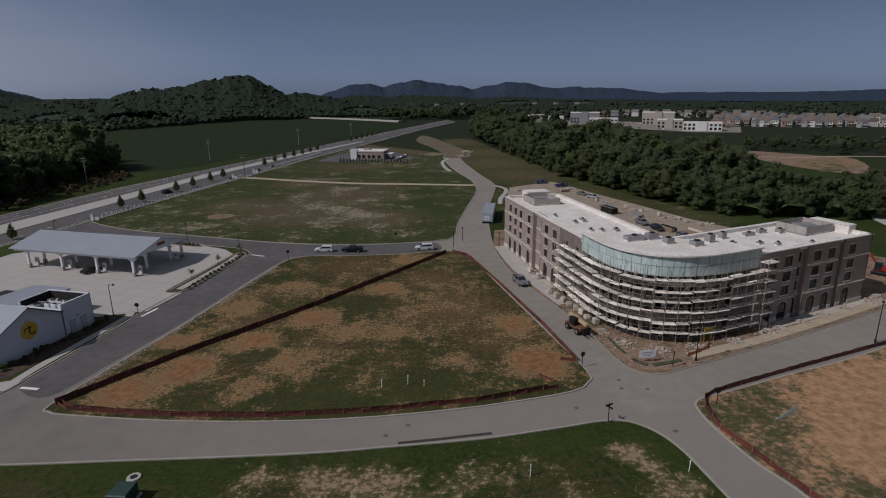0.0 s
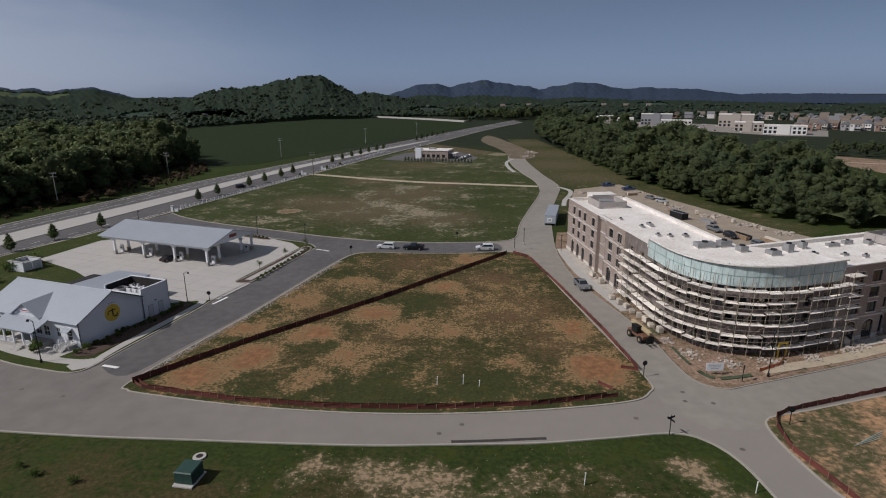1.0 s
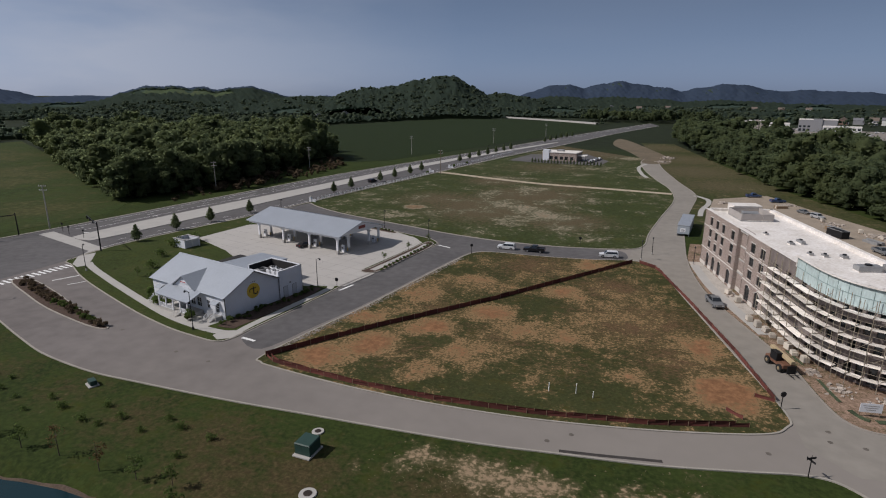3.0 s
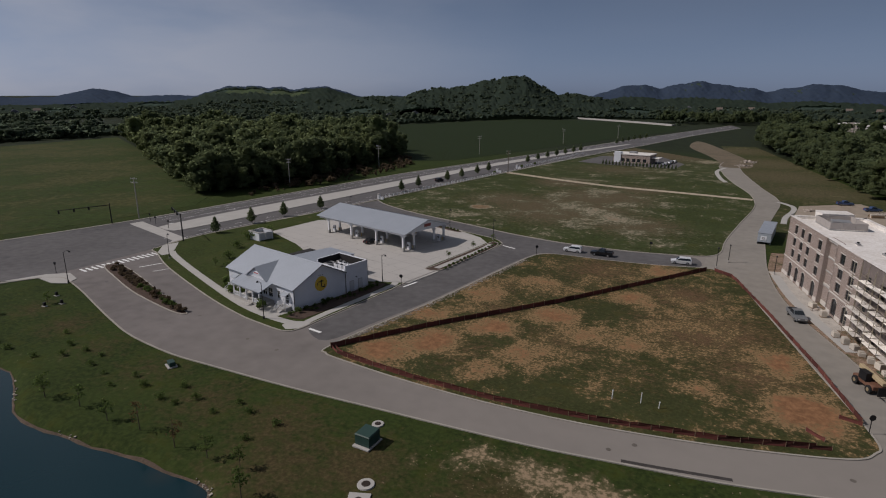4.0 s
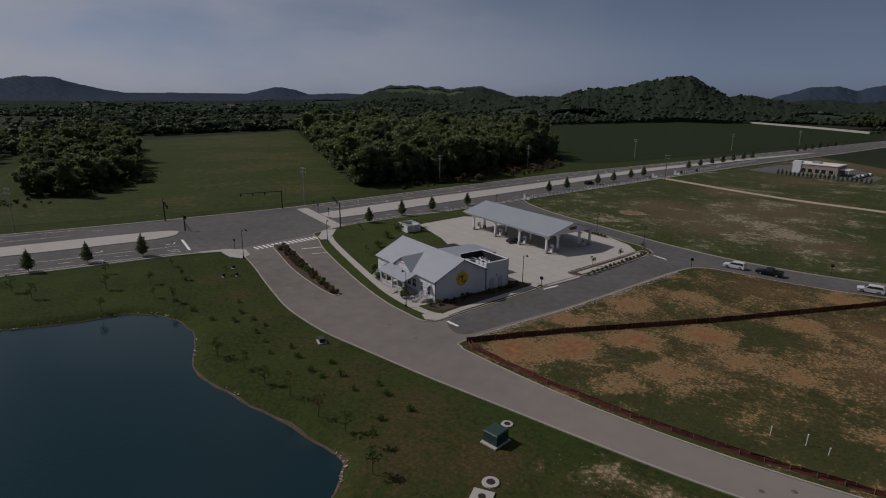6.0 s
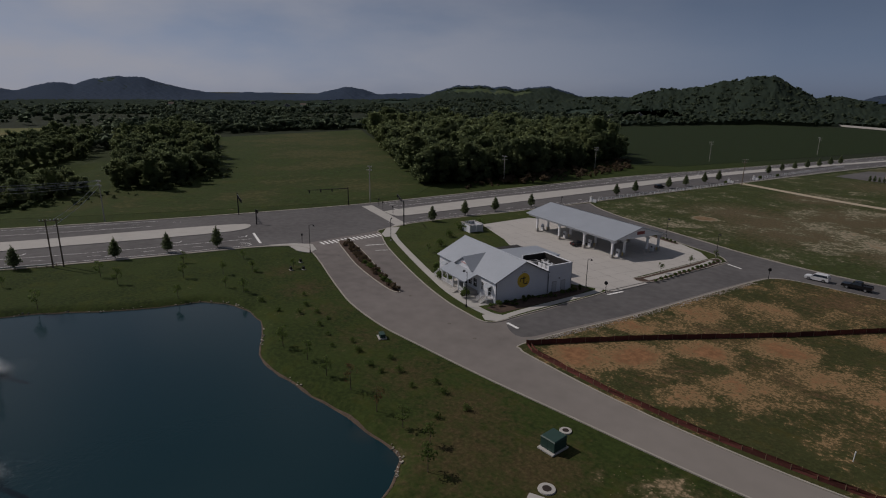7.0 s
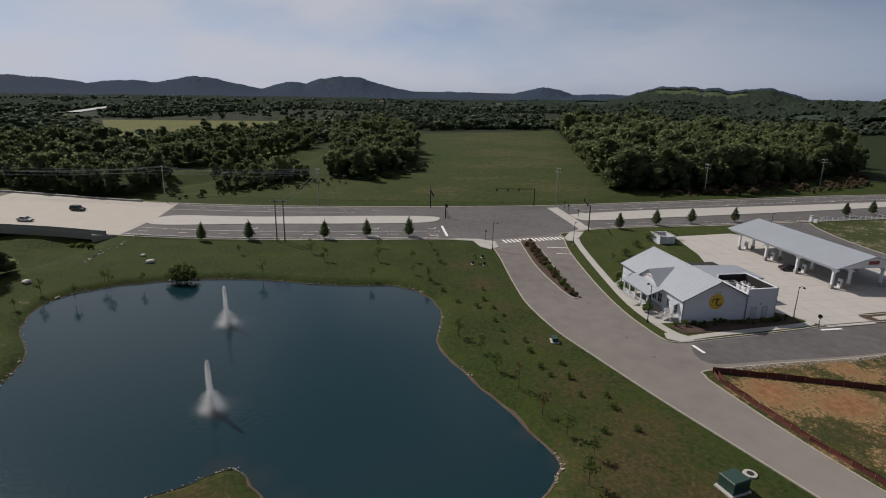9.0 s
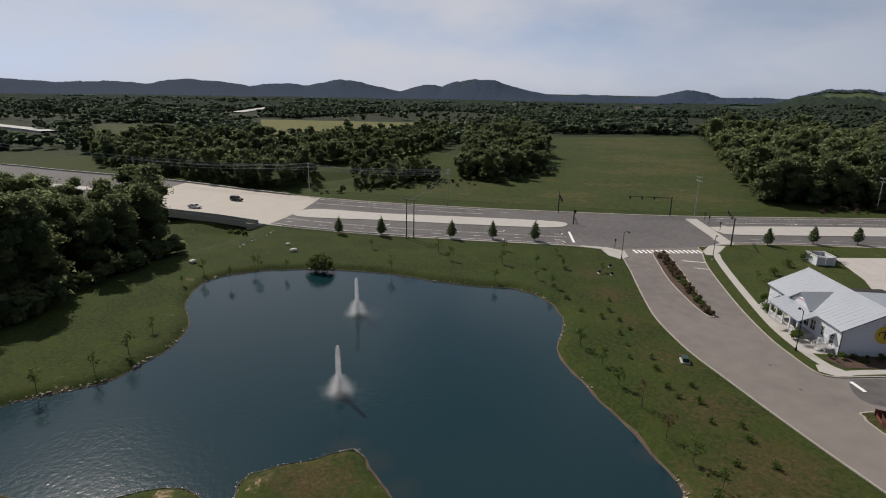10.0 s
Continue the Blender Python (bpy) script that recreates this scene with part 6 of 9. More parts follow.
for i in range(3):
    plant_unit(-1.6 - 1.5 * i, 15.0, 1.0, 1.0, 1.1)
    plant_unit(-2.2 - 1.5 * i, 16.6, 1.1, 1.0, 1.0)
plant_unit(-7.4, 15.2, 1.8, 2.4, 0.7)
plant_unit(-6.6, 17.8, 1.6, 1.2, 0.7)

# ---- small service building ----
shed = thing("bin_enclosure", "pale masonry bin enclosure with timber doors", "shed", at=pose(-117.5, 122.5, 0.13, 0, 0, -14))
part("wall", Shape().box(-2.6, -2.3, 0, 2.6, -2.0, 2.4).box(-2.6, 2.0, 0, 2.6, 2.3, 2.4).box(-2.6, -2.0, 0, -2.3, 2.0, 2.4), SIDING, shed)
part("gate", Shape().box(2.35, -1.95, 0.1, 2.5, -0.05, 2.2, bevel=0.02), GREY_DOOR, shed)
part("gate", Shape().box(2.35, 0.05, 0.1, 2.5, 1.95, 2.2, bevel=0.02), GREY_DOOR, shed)
part("coping", Shape().box(-2.7, -2.4, 2.4, 2.7, -1.9, 2.5).box(-2.7, 1.9, 2.4, 2.7, 2.4, 2.5).box(-2.7, -1.9, 2.4, -2.2, 1.9, 2.5), CONCRETE, shed)
part("bin", Shape().box(-1.8, -1.5, 0.1, 1.6, 1.5, 1.6, bevel=0.1), STEEL_GREY, shed)

# ---- forecourt ----
FORE = [(-121, 130.5), (-118, 150), (-112, 154), (-96, 156.5), (-79.5, 159.5), (-69, 157.2), (-60.5, 152.2), (-56.6, 147.5), (-58.6, 134), (-61.3, 118.4), (-57.0, 117), (-59.2, 106.5), (-62, 105.6),
        (-67.8, 103.6), (-73.2, 103.4), (-75, 107), (-90, 112), (-104, 122)]
flat("forecourt", FORE, 0.15, APRON, "pale concrete forecourt of the filling station", "forecourt", 0.0)
# joints between the forecourt slabs
JOINT = material("slab_joint", (0.2, 0.19, 0.18), 0.9, vary=0.2)
sh = Shape()
cd_, sd_ = 0.966, -0.26
for i in range(14):
    o = -112 + i * 4.4
    ok_pts = [(o + t * 0.26, 108 + t * 0.966) for t in np.arange(0, 52, 1.0)]
    run = [p for p in ok_pts if inside(p[0], p[1], FORE)]
    if len(run) > 2:
        sh = strip([run[0], run[-1]], 0.05, 0.15, 0.154, s=sh)
for i in range(12):
    run = [p for p in [(-124 + t * cd_, 122 + i * 4.4 + t * sd_) for t in np.arange(0, 72, 1.0)] if inside(p[0], p[1], FORE)]
    if len(run) > 2:
        sh = strip([run[0], run[-1]], 0.05, 0.15, 0.1545, s=sh)
solid("forecourt_joints", sh, JOINT, "dark joints between the concrete slabs", "joint", "structure")
flat("station_street", curve_points([(-63.2, 76), (-57.2, 73.5), (-54, 84), (-50, 99), (-46, 120), (-42.2, 138.5), (-39.5, 144.2), (-33.6, 145.6), (-22.8, 145.5), (-10, 146.8), (-1, 149), (-2, 157.2), (-10, 157.4), (-20, 156.1), (-34, 156.5), (-45, 158.3), (-55, 160.9),
                                     (-64, 164.1), (-74, 167.5), (-83, 170.5), (-98, 175.9), (-112, 183.3), (-119.2, 188.6), (-121, 176.5), (-115, 175.4), (-100, 169.6), (-80, 162.8), (-66, 157.2), (-57, 153.9), (-52.4, 149.5), (-52, 145), (-56.5, 122), (-59.8, 105), (-61.8, 90), (-63.4, 80)], True, 4),
     0.026, ASPHALT_DARK, "darker asphalt street past the filling station")

# ---- filling station canopy ----
CAN = Matrix(((0.966, 0.26, 0, -108.6), (-0.26, 0.966, 0, 137.2), (0, 0, 1, 0.15), (0, 0, 0, 1)))
canopy = thing("station_canopy", "white filling station canopy with pale metal gable roof", "canopy", at=CAN)
CL, CW, CE, CP = 37.8, 18.6, 5.0, 7.6
seam_roof(canopy, [(0, 0, CE), (CL, 0, CE), (CL, CW / 2, CP), (0, CW / 2, CP)], 0.18)
seam_roof(canopy, [(CL, CW, CE), (0, CW, CE), (0, CW / 2, CP), (CL, CW / 2, CP)], 0.18)
for x, f in ((0.35, -1), (CL - 0.35, 1)):
    v = [(x, 0.7, CE - 0.05), (x, CW - 0.7, CE - 0.05), (x, CW / 2, CP - 0.25)]
    part("gable_board", Shape().add(v + [(x - 0.12 * f, y, z) for _, y, z in v], [(0, 1, 2), (5, 4, 3), (0, 3, 4, 1)]), WHITE, canopy)
part("gable_sign", Shape().box(CL - 0.33, CW / 2 - 1.3, CE + 0.7, CL - 0.25, CW / 2 + 1.3, CE + 1.5), material("sign_dark_red", (0.25, 0.07, 0.06), 0.6), canopy)
COLS_X, COLS_Y = (4.6, 15.0, 25.6, 36.2), (1.0, 5.2, 13.4, 17.6)
for y in COLS_Y:
    part("beam", Shape().box(0.5, y - 0.2, CE - 0.75 + (0.0 if y in (1.0, 17.6) else 0.9), CL - 0.5, y + 0.2, CE - 0.2 + (0.0 if y in (1.0, 17.6) else 0.9)), WHITE, canopy)
part("ceiling", Shape().box(0.6, 1.25, CE - 0.2, CL - 0.6, CW - 1.25, CE - 0.12), WHITE, canopy)
for x in COLS_X:
    for y in COLS_Y:
        c = part("column", Shape().box(x - 0.24, y - 0.24, 0.0, x + 0.24, y + 0.24, CE - 0.2, bevel=0.03), WHITE, canopy)
        part("column_base", Shape().box(x - 0.36, y - 0.36, 0, x + 0.36, y + 0.36, 1.0, bevel=0.03), CONCRETE, c)
        for dx, dy in ((1, 0), (-1, 0)):
            br = Shape()
            pr = [(math.sin(a) * 1.1, 1.1 - math.cos(a) * 1.1) for a in [i * math.pi / 12 for i in range(7)]]
            z0 = CE - 0.75 - 1.1
            br.sheet([[(x + dx * 0.24, y - 0.12, z0 + a1), (x + dx * (0.24 + b1), y - 0.12, z0 + a1), (x + dx * (0.24 + b1), y + 0.12, z0 + a1), (x + dx * 0.24, y + 0.12, z0 + a1)] for a1, b1 in pr])
            part("bracket", br, WHITE, c)


def pump(x, y):
    ob = thing("fuel_pump", "white and dark fuel pump on a concrete island", "fuel pump", "fuel pumps", CAN @ pose(x, y, 0))
    part("island", Shape().box(-0.75, -1.4, 0, 0.75, 1.4, 0.15, bevel=0.04), CONCRETE, ob)
    b = part("cabinet", Shape().box(-0.42, -0.28, 0.15, 0.42, 0.28, 1.75, bevel=0.04), WHITE, ob)
    part("display", Shape().box(-0.3, -0.3, 1.15, 0.3, -0.281, 1.55).box(-0.3, 0.281, 1.15, 0.3, 0.3, 1.55), BLACK, b)
    part("arch_top", Shape().box(-0.5, -0.2, 1.75, 0.5, 0.2, 2.15, bevel=0.1), WHITE, ob)
    part("hose", Shape().pipe([(0.44, 0.1, 1.3), (0.62, 0.15, 0.9), (0.6, 0.15, 0.5), (0.45, 0.1, 0.7)], 0.025), BLACK, ob)
    for yy in (-1.6, 1.6):
        part("bollard", Shape().tube((0, yy, 0), (0, yy, 1.0), 0.09, n=8), YELLOW, ob)


for x in COLS_X:
    for y in (3.1, 15.5):
        pump(x, y)

# ---- silt fences ----
SILT = material("silt_fence_fabric", (0.112, 0.035, 0.028), 0.85, vary=0.35, scale=0.8, per="object")
STAKE = material("stake_wood", (0.24, 0.17, 0.11), 0.85, vary=0.2)


def walk_line(pts, step):
    """Points at even steps along a polyline."""
    pts = [Vector(p) for p in pts]
    out, left = [pts[0]], step
    for a, b in zip(pts, pts[1:]):
        d = (b - a).length
        t = left
        while t <= d:
            out.append(a.lerp(b, t / d))
            t += step
        left = t - d
    return out


def silt_fence(pts, label, h=0.95, z=0.13, step=2.6, seed=1):
    ob = thing("silt_fence", label, "fence", "silt fences")
    r = random.Random(seed)
    line = walk_line(pts, step)
    for i, p in enumerate(line):
        part("stake", Shape().box(p.x - 0.03, p.y - 0.03, z - 0.1, p.x + 0.03, p.y + 0.03, z + h + 0.1), STAKE, ob)
        if i + 1 < len(line):
            q = line[i + 1]
            m = along(pt(p), pt(q), z)
            L, s1, s2 = (q - p).length, r.uniform(0.0, 0.16), r.uniform(-0.05, 0.05)
            rows_ = []
            for zz in (0.0, h * 0.5, h):
                rows_.append([m @ Vector((L * k / 4, (0.06 + s2) * math.sin(math.pi * k / 4) * (1 if zz == h * 0.5 else 0.3), zz - (s1 * math.sin(math.pi * k / 4) if zz == h else 0))) for k in range(5)])
            sh = Shape().sheet(rows_).sheet([[v + (m.to_3x3() @ Vector((0, 0.012, 0))) for v in rw][::-1] for rw in rows_])
            part("fabric", sh, SILT, ob)
    return ob


silt_fence([(-54.6, 71.4), (-52, 69.7), (-38, 67.9), (-24, 67.4), (-10, 68.4), (5, 70.9), (17.2, 74.6)], "dark red silt fence along the kerb of the vacant lot", 0.6, seed=2)
silt_fence([(-53.8, 71.6), (-51.8, 70.35), (-38, 68.5), (-24, 68.0), (-10, 69.0), (5, 71.5), (16.5, 75.0)], "second row of dark red silt fence along the vacant lot", 0.5, seed=9)
silt_fence([(-54.6, 71.2), (-44, 86.4), (-26.2, 108.6), (1.2, 147.2)], "dark red silt fence across the vacant lot", seed=3)
silt_fence([(21.2, 83), (18.2, 98), (12.7, 120.4), (6.6, 143.2), (2.2, 147.4)], "dark red silt fence beside the hotel road", 0.8, seed=4)
silt_fence([(18.7, 83.3), (22.3, 82.2)], "loose end of dark red silt fence", 0.6, seed=5)
silt_fence([(14.4, 78.0), (17.5, 75.0)], "loose end of dark red silt fence", 0.6, seed=6)
silt_fence([(110, 104), (74.4, 87.9), (53.3, 79.1), (37.8, 72.35), (35.7, 70.4), (35.1, 64), (38.9, 51.2), (41.2, 38)], "dark red silt fence round the building plot", 0.8, seed=7)


# ---- vehicles ----
def car_paint(name, c):
    return material(name, c, 0.3, metal=0.2, vary=0.05, spec=0.6)


TYRE = material("tyre_rubber", (0.018, 0.018, 0.018), 0.8, vary=0.2)
RIM = material("wheel_rim", (0.4, 0.4, 0.41), 0.35, metal=0.8)
LAMP_RED = material("tail_lamp", (0.35, 0.02, 0.02), 0.3)
LAMP_CLEAR = material("head_lamp", (0.7, 0.7, 0.68), 0.2)
PAINTS = {"white": car_paint("car_white", (0.75, 0.76, 0.77)), "black": car_paint("car_black", (0.012, 0.012, 0.014)), "grey": car_paint("car_grey", (0.18, 0.19, 0.2)),
          "blue": car_paint("car_blue", (0.05, 0.09, 0.2)), "silver": car_paint("car_silver", (0.42, 0.43, 0.44)), "red": car_paint("car_red", (0.3, 0.03, 0.02))}


def loft(profile, half, taper):
    """A body from a side profile (x, z): its width narrows with height by taper(z)."""
    n = len(profile)
    s_ = Shape()
    v = [(x, -half * taper(z), z) for x, z in profile] + [(x, half * taper(z), z) for x, z in profile]
    f = [(i, (i + 1) % n, n + (i + 1) % n, n + i) for i in range(n)]
    s_.add(v, f)
    tris = tessellate_polygon([[Vector((x, z, 0)) for x, z in profile]])
    for a, b, c in tris:
        s_.f += [(a, b, c), (c + n, b + n, a + n)]
    return s_


def vehicle(kind, colour, x, y, a, label, z=0.03):
    name = {"suv": "suv", "pickup": "pickup_truck", "sedan": "car"}[kind]
    ob = thing(name, label, {"suv": "car", "pickup": "truck", "sedan": "car"}[kind], "parked vehicles", pose(x, y, z, 0, 0, a))
    paint = PAINTS[colour]
    if kind == "suv":
        L, W, belt, top = 4.9, 0.95, 1.05, 1.75
        low = [(-2.45, 0.45), (-2.35, 0.3), (2.3, 0.3), (2.45, 0.5), (2.42, 0.85), (1.35, 1.02), (1.2, 1.05), (-2.42, 1.08)]
        cab = [(-2.36, 1.06), (1.25, 1.04), (0.45, 1.68), (0.2, 1.75), (-1.9, 1.76), (-2.2, 1.66)]
        glass = [(-2.3, 1.13), (1.08, 1.11), (0.36, 1.62), (-1.98, 1.66)]
    elif kind == "pickup":
        L, W, belt, top = 5.7, 0.97, 1.1, 1.85
        low = [(-2.85, 0.55), (-2.8, 0.42), (2.7, 0.42), (2.85, 0.6), (2.82, 1.0), (1.4, 1.14), (1.2, 1.16), (-2.85, 1.16)]
        cab = [(-0.95, 1.14), (1.3, 1.14), (0.55, 1.8), (0.35, 1.87), (-0.65, 1.87), (-0.85, 1.78)]
        glass = [(-0.85, 1.2), (1.12, 1.2), (0.45, 1.74), (-0.72, 1.76)]
    else:
        L, W, belt, top = 4.6, 0.9, 0.92, 1.45
        low = [(-2.3, 0.4), (-2.2, 0.25), (2.2, 0.25), (2.3, 0.45), (2.25, 0.68), (1.2, 0.9), (-1.7, 0.95), (-2.28, 0.88)]
        cab = [(-1.75, 0.93), (1.25, 0.89), (0.4, 1.38), (0.15, 1.44), (-0.75, 1.44), (-1.0, 1.38)]
        glass = [(-1.55, 0.98), (1.05, 0.95), (0.33, 1.33), (-0.93, 1.34)]
    part("body", loft(low, W, lambda z_: 1.0 if z_ > 0.5 else 0.94), paint, ob)
    part("cabin", loft(cab, W, lambda z_: 0.97 - 0.16 * (z_ - belt) / (top - belt)), paint, ob)
    part("side_glass", loft(glass, W + 0.012, lambda z_: 0.97 - 0.16 * (z_ - belt) / (top - belt)), GLASS, ob, "dark tinted glass")
    (xa, za), (xb, zb) = cab[1], cab[2]
    w0, w1 = W * 0.9, W * 0.76
    part("windscreen", Shape().add([(xa - 0.06, -w0, za + 0.09), (xa - 0.06, w0, za + 0.09), (xb + 0.05, w1, zb), (xb + 0.05, -w1, zb)], [(0, 1, 2, 3)]), GLASS, ob)
    if kind == "pickup":
        part("bed", Shape().box(-2.78, -W + 0.1, 1.165, -1.0, W - 0.1, 1.17), BLACK, ob)
        part("bed_wall", Shape().box(-2.84, -W + 0.02, 1.16, -0.98, -W + 0.1, 1.3).box(-2.84, W - 0.1, 1.16, -0.98, W - 0.02, 1.3).box(-2.84, -W + 0.1, 1.16, -2.76, W - 0.1, 1.3), paint, ob)
    for sx in (-1, 1):
        for sy in (-1, 1):
            wx = sx * L * 0.305
            r = 0.37 if kind != "sedan" else 0.33
            wheel = part("wheel", Shape().tube((wx, sy * (W - 0.2), r), (wx, sy * (W + 0.02), r), r, n=14), TYRE, ob)
            part("rim", Shape().tube((wx, sy * (W + 0.0), r), (wx, sy * (W + 0.035), r), r * 0.6, n=10), RIM, wheel)
    for sy in (-1, 1):
        part("headlight", Shape().box(L / 2 - 0.14, sy * W * 0.62 - 0.18, belt - 0.34, L / 2 - 0.0, sy * W * 0.62 + 0.18, belt - 0.18), LAMP_CLEAR, ob)
        part("tail_light", Shape().box(-L / 2 - 0.02, sy * W * 0.8 - 0.09, belt - 0.3, -L / 2 + 0.08, sy * W * 0.8 + 0.09, belt), LAMP_RED, ob)
        part("mirror", Shape().box(L * 0.16, sy * (W + 0.02) - 0.08, belt + 0.02, L * 0.16 + 0.12, sy * (W + 0.02) + 0.08, belt + 0.18, bevel=0.03), paint, ob)
    part("bumper", Shape().box(L / 2 - 0.08, -W * 0.9, 0.42, L / 2 + 0.04, W * 0.9, 0.6, bevel=0.03), BLACK, ob)
    return ob


vehicle("suv", "white", -32.4, 149.4, 178, "white sport utility car parked at the kerb")
vehicle("pickup", "black", -24.6, 149.0, 178, "black pickup truck parked at the kerb")
vehicle("suv", "white", -5.2, 150.4, 184, "white sport utility car parked near the corner")
vehicle("pickup", "grey", 17.3, 121.4, -76, "grey pickup truck parked beside the hotel")
vehicle("suv", "black", -120.0, 245.9, 75, "black car on the highway", 0.04)
vehicle("sedan", "black", -86.0, 132.6, 70, "black car at a fuel pump", 0.16)
vehicle("suv", "black", -216, -34, 55, "black car on the bridge", 0.06)
vehicle("sedan", "silver", -204, -46, 60, "silver car on the bridge", 0.06)
for k, (x, y, a, kd, c) in enumerate(((46, 262, 15, "pickup", "blue"), (53, 252, 20, "pickup", "blue"), (57.5, 232, -60, "sedan", "grey"), (60, 224, -60, "suv", "silver"),
                                      (38, 232, 10, "pickup", "grey"), (64, 178, -75, "pickup", "grey"), (66, 170, -75, "suv", "black"), (70, 160, -70, "suv", "grey"))):
    vehicle(kd, c, x, y, a, "%s %s parked in the site yard" % (c, {"suv": "car", "pickup": "pickup truck", "sedan": "car"}[kd]), 0.05)

# telehandler
tele = thing("telehandler", "dusty tan and red telescopic handler parked on the road", "forklift", at=pose(24.0, 95.0, 0.03, 0, 0, -68))
MACHINE = material("machine_tan", (0.24, 0.185, 0.115), 0.6, vary=0.35, scale=1)
MACHINE_RED = material("machine_red", (0.17, 0.085, 0.055), 0.6, vary=0.35, scale=1)
part("chassis", Shape().box(-2.3, -0.9, 0.7, 2.2, 0.9, 1.35, bevel=0.08), MACHINE_RED, tele)
part("engine_cover", Shape().box(-1.8, 0.25, 1.35, 0.8, 1.1, 1.95, bevel=0.08), MACHINE_RED, tele)
cab = part("cab", Shape().box(-0.9, -1.1, 1.35, 0.7, -0.25, 2.6, bevel=0.06), BLACK, tele)
part("cab_roof", Shape().box(-0.95, -1.15, 2.6, 0.75, -0.2, 2.7), BLACK, cab)
part("boom", Shape().box(-2.5, -0.3, 1.65, 2.9, 0.3, 2.2, pose(0, 0, 0.45, 0, 5, 0), bevel=0.04), material("boom_tan", (0.42, 0.33, 0.2), 0.6, vary=0.2), tele, "pale tan boom")
part("carriage", Shape().box(2.9, -0.7, 0.3, 3.05, 0.7, 1.6), BLACK, tele)
for yy in (-0.45, 0.45):
    part("fork", Shape().box(3.0, yy - 0.07, 0.3, 4.2, yy + 0.07, 0.36), BLACK, tele)
for sx in (-1.5, 1.5):
    for sy in (-0.95, 0.95):
        w_ = part("wheel", Shape().tube((sx, sy - 0.2, 0.62), (sx, sy + 0.2, 0.62), 0.62, n=16), TYRE, tele)
        part("hub", Shape().tube((sx, sy - 0.22, 0.62), (sx, sy + 0.22, 0.62), 0.28, n=10), MACHINE, w_)


# red excavator
def excavator(x, y, a):
    ob = thing("excavator", "red tracked excavator on bare soil by the hotel", "excavator", at=pose(x, y, 0.1, 0, 0, a))
    for sy in (-1.1, 1.1):
        part("track", Shape().box(-1.9, sy - 0.3, 0, 1.9, sy + 0.3, 0.85, bevel=0.25), BLACK, ob)
    part("house", Shape().box(-1.8, -1.2, 0.95, 1.2, 1.2, 2.0, bevel=0.12), PAINTS["red"], ob)
    part("cab", Shape().box(0.0, 0.3, 1.2, 1.4, 1.25, 2.9, bevel=0.08), GLASS, ob)
    b = part("boom", Shape().pipe([(1.0, -0.2, 1.8), (2.8, -0.2, 4.2), (5.0, -0.2, 3.6)], 0.24, 6), PAINTS["red"], ob)
    part("stick", Shape().tube((5.0, -0.2, 3.6), (5.6, -0.2, 1.3), 0.18, n=6), PAINTS["red"], b)
    part("bucket", Shape().box(5.2, -0.65, 0.6, 6.0, 0.25, 1.4, bevel=0.15), BLACK, b)


excavator(101.5, 125.0, 130)

# site trailer
tr = thing("site_trailer", "pale grey metal site office trailer with steps", "trailer", at=pose(15.8, 190, 0.0, 0, 0, -8))
TRAILER = material("trailer_cladding", (0.38, 0.42, 0.46), 0.5, metal=0.2, vary=0.12, scale=1)
part("body", Shape().box(-1.7, -9, 0.75, 1.7, 9, 3.3, bevel=0.04), TRAILER, tr)
part("roof", Shape().box(-1.8, -9.1, 3.3, 1.8, 9.1, 3.45, bevel=0.03), SEAM, tr)
ribs = Shape()
for i in range(15):
    ribs.box(-1.8, -8.6 + i * 1.22, 3.45, 1.8, -8.52 + i * 1.22, 3.49)
part("roof_ribs", ribs, SEAM, tr)
for yy in (-6, -1, 4):
    window(tr, Matrix.Translation((-1.76, yy, 1.7)) @ pose(0, 0, 0, 0, 0, -90) @ pose(-1.2, 0, 0), 1.2, 0.9, frame_mat=WHITE)
part("sign", Shape().box(-0.9, -9.08, 1.3, 0.6, -9.02, 2.5), WHITE, tr, "white notice board on the trailer end")
part("sign_bar", Shape().box(-0.6, -9.1, 1.6, 0.3, -9.081, 1.75).box(-0.6, -9.1, 1.95, 0.3, -9.081, 2.1), DARK_PAINT, tr)
for yy in (-6.5, 0.5, 6.5):
    part("pier", Shape().box(-1.4, yy - 0.3, 0, 1.4, yy + 0.3, 0.75), CONCRETE, tr)
part("skirt", Shape().box(-1.65, -8.9, 0.05, -1.6, 8.9, 0.75).box(1.6, -8.9, 0.05, 1.65, 8.9, 0.75), TRAILER, tr)


# ---- posts, lamps, signals ----
def lamp_post(x, y, h, arm, a, z=0.13, label="black street lamp on a slim pole"):
    ob = thing("street_lamp", label, "street lamp", "street lamps", pose(x, y, z, 0, 0, a))
    part("base", Shape().tube((0, 0, 0), (0, 0, 0.5), 0.2, 0.16, 10), CONCRETE if h < 7 else BLACK, ob)
    part("pole", Shape().tube((0, 0, 0.3), (0, 0, h), 0.09, 0.06, 8), BLACK, ob)
    part("arm", Shape().pipe([(0, 0, h - 0.3), (arm * 0.4, 0, h + 0.05), (arm, 0, h)], 0.045), BLACK, ob)
    part("lantern", Shape().tube((arm, 0, h - 0.35), (arm, 0, h - 0.02), 0.26, 0.1, 10), BLACK, ob)


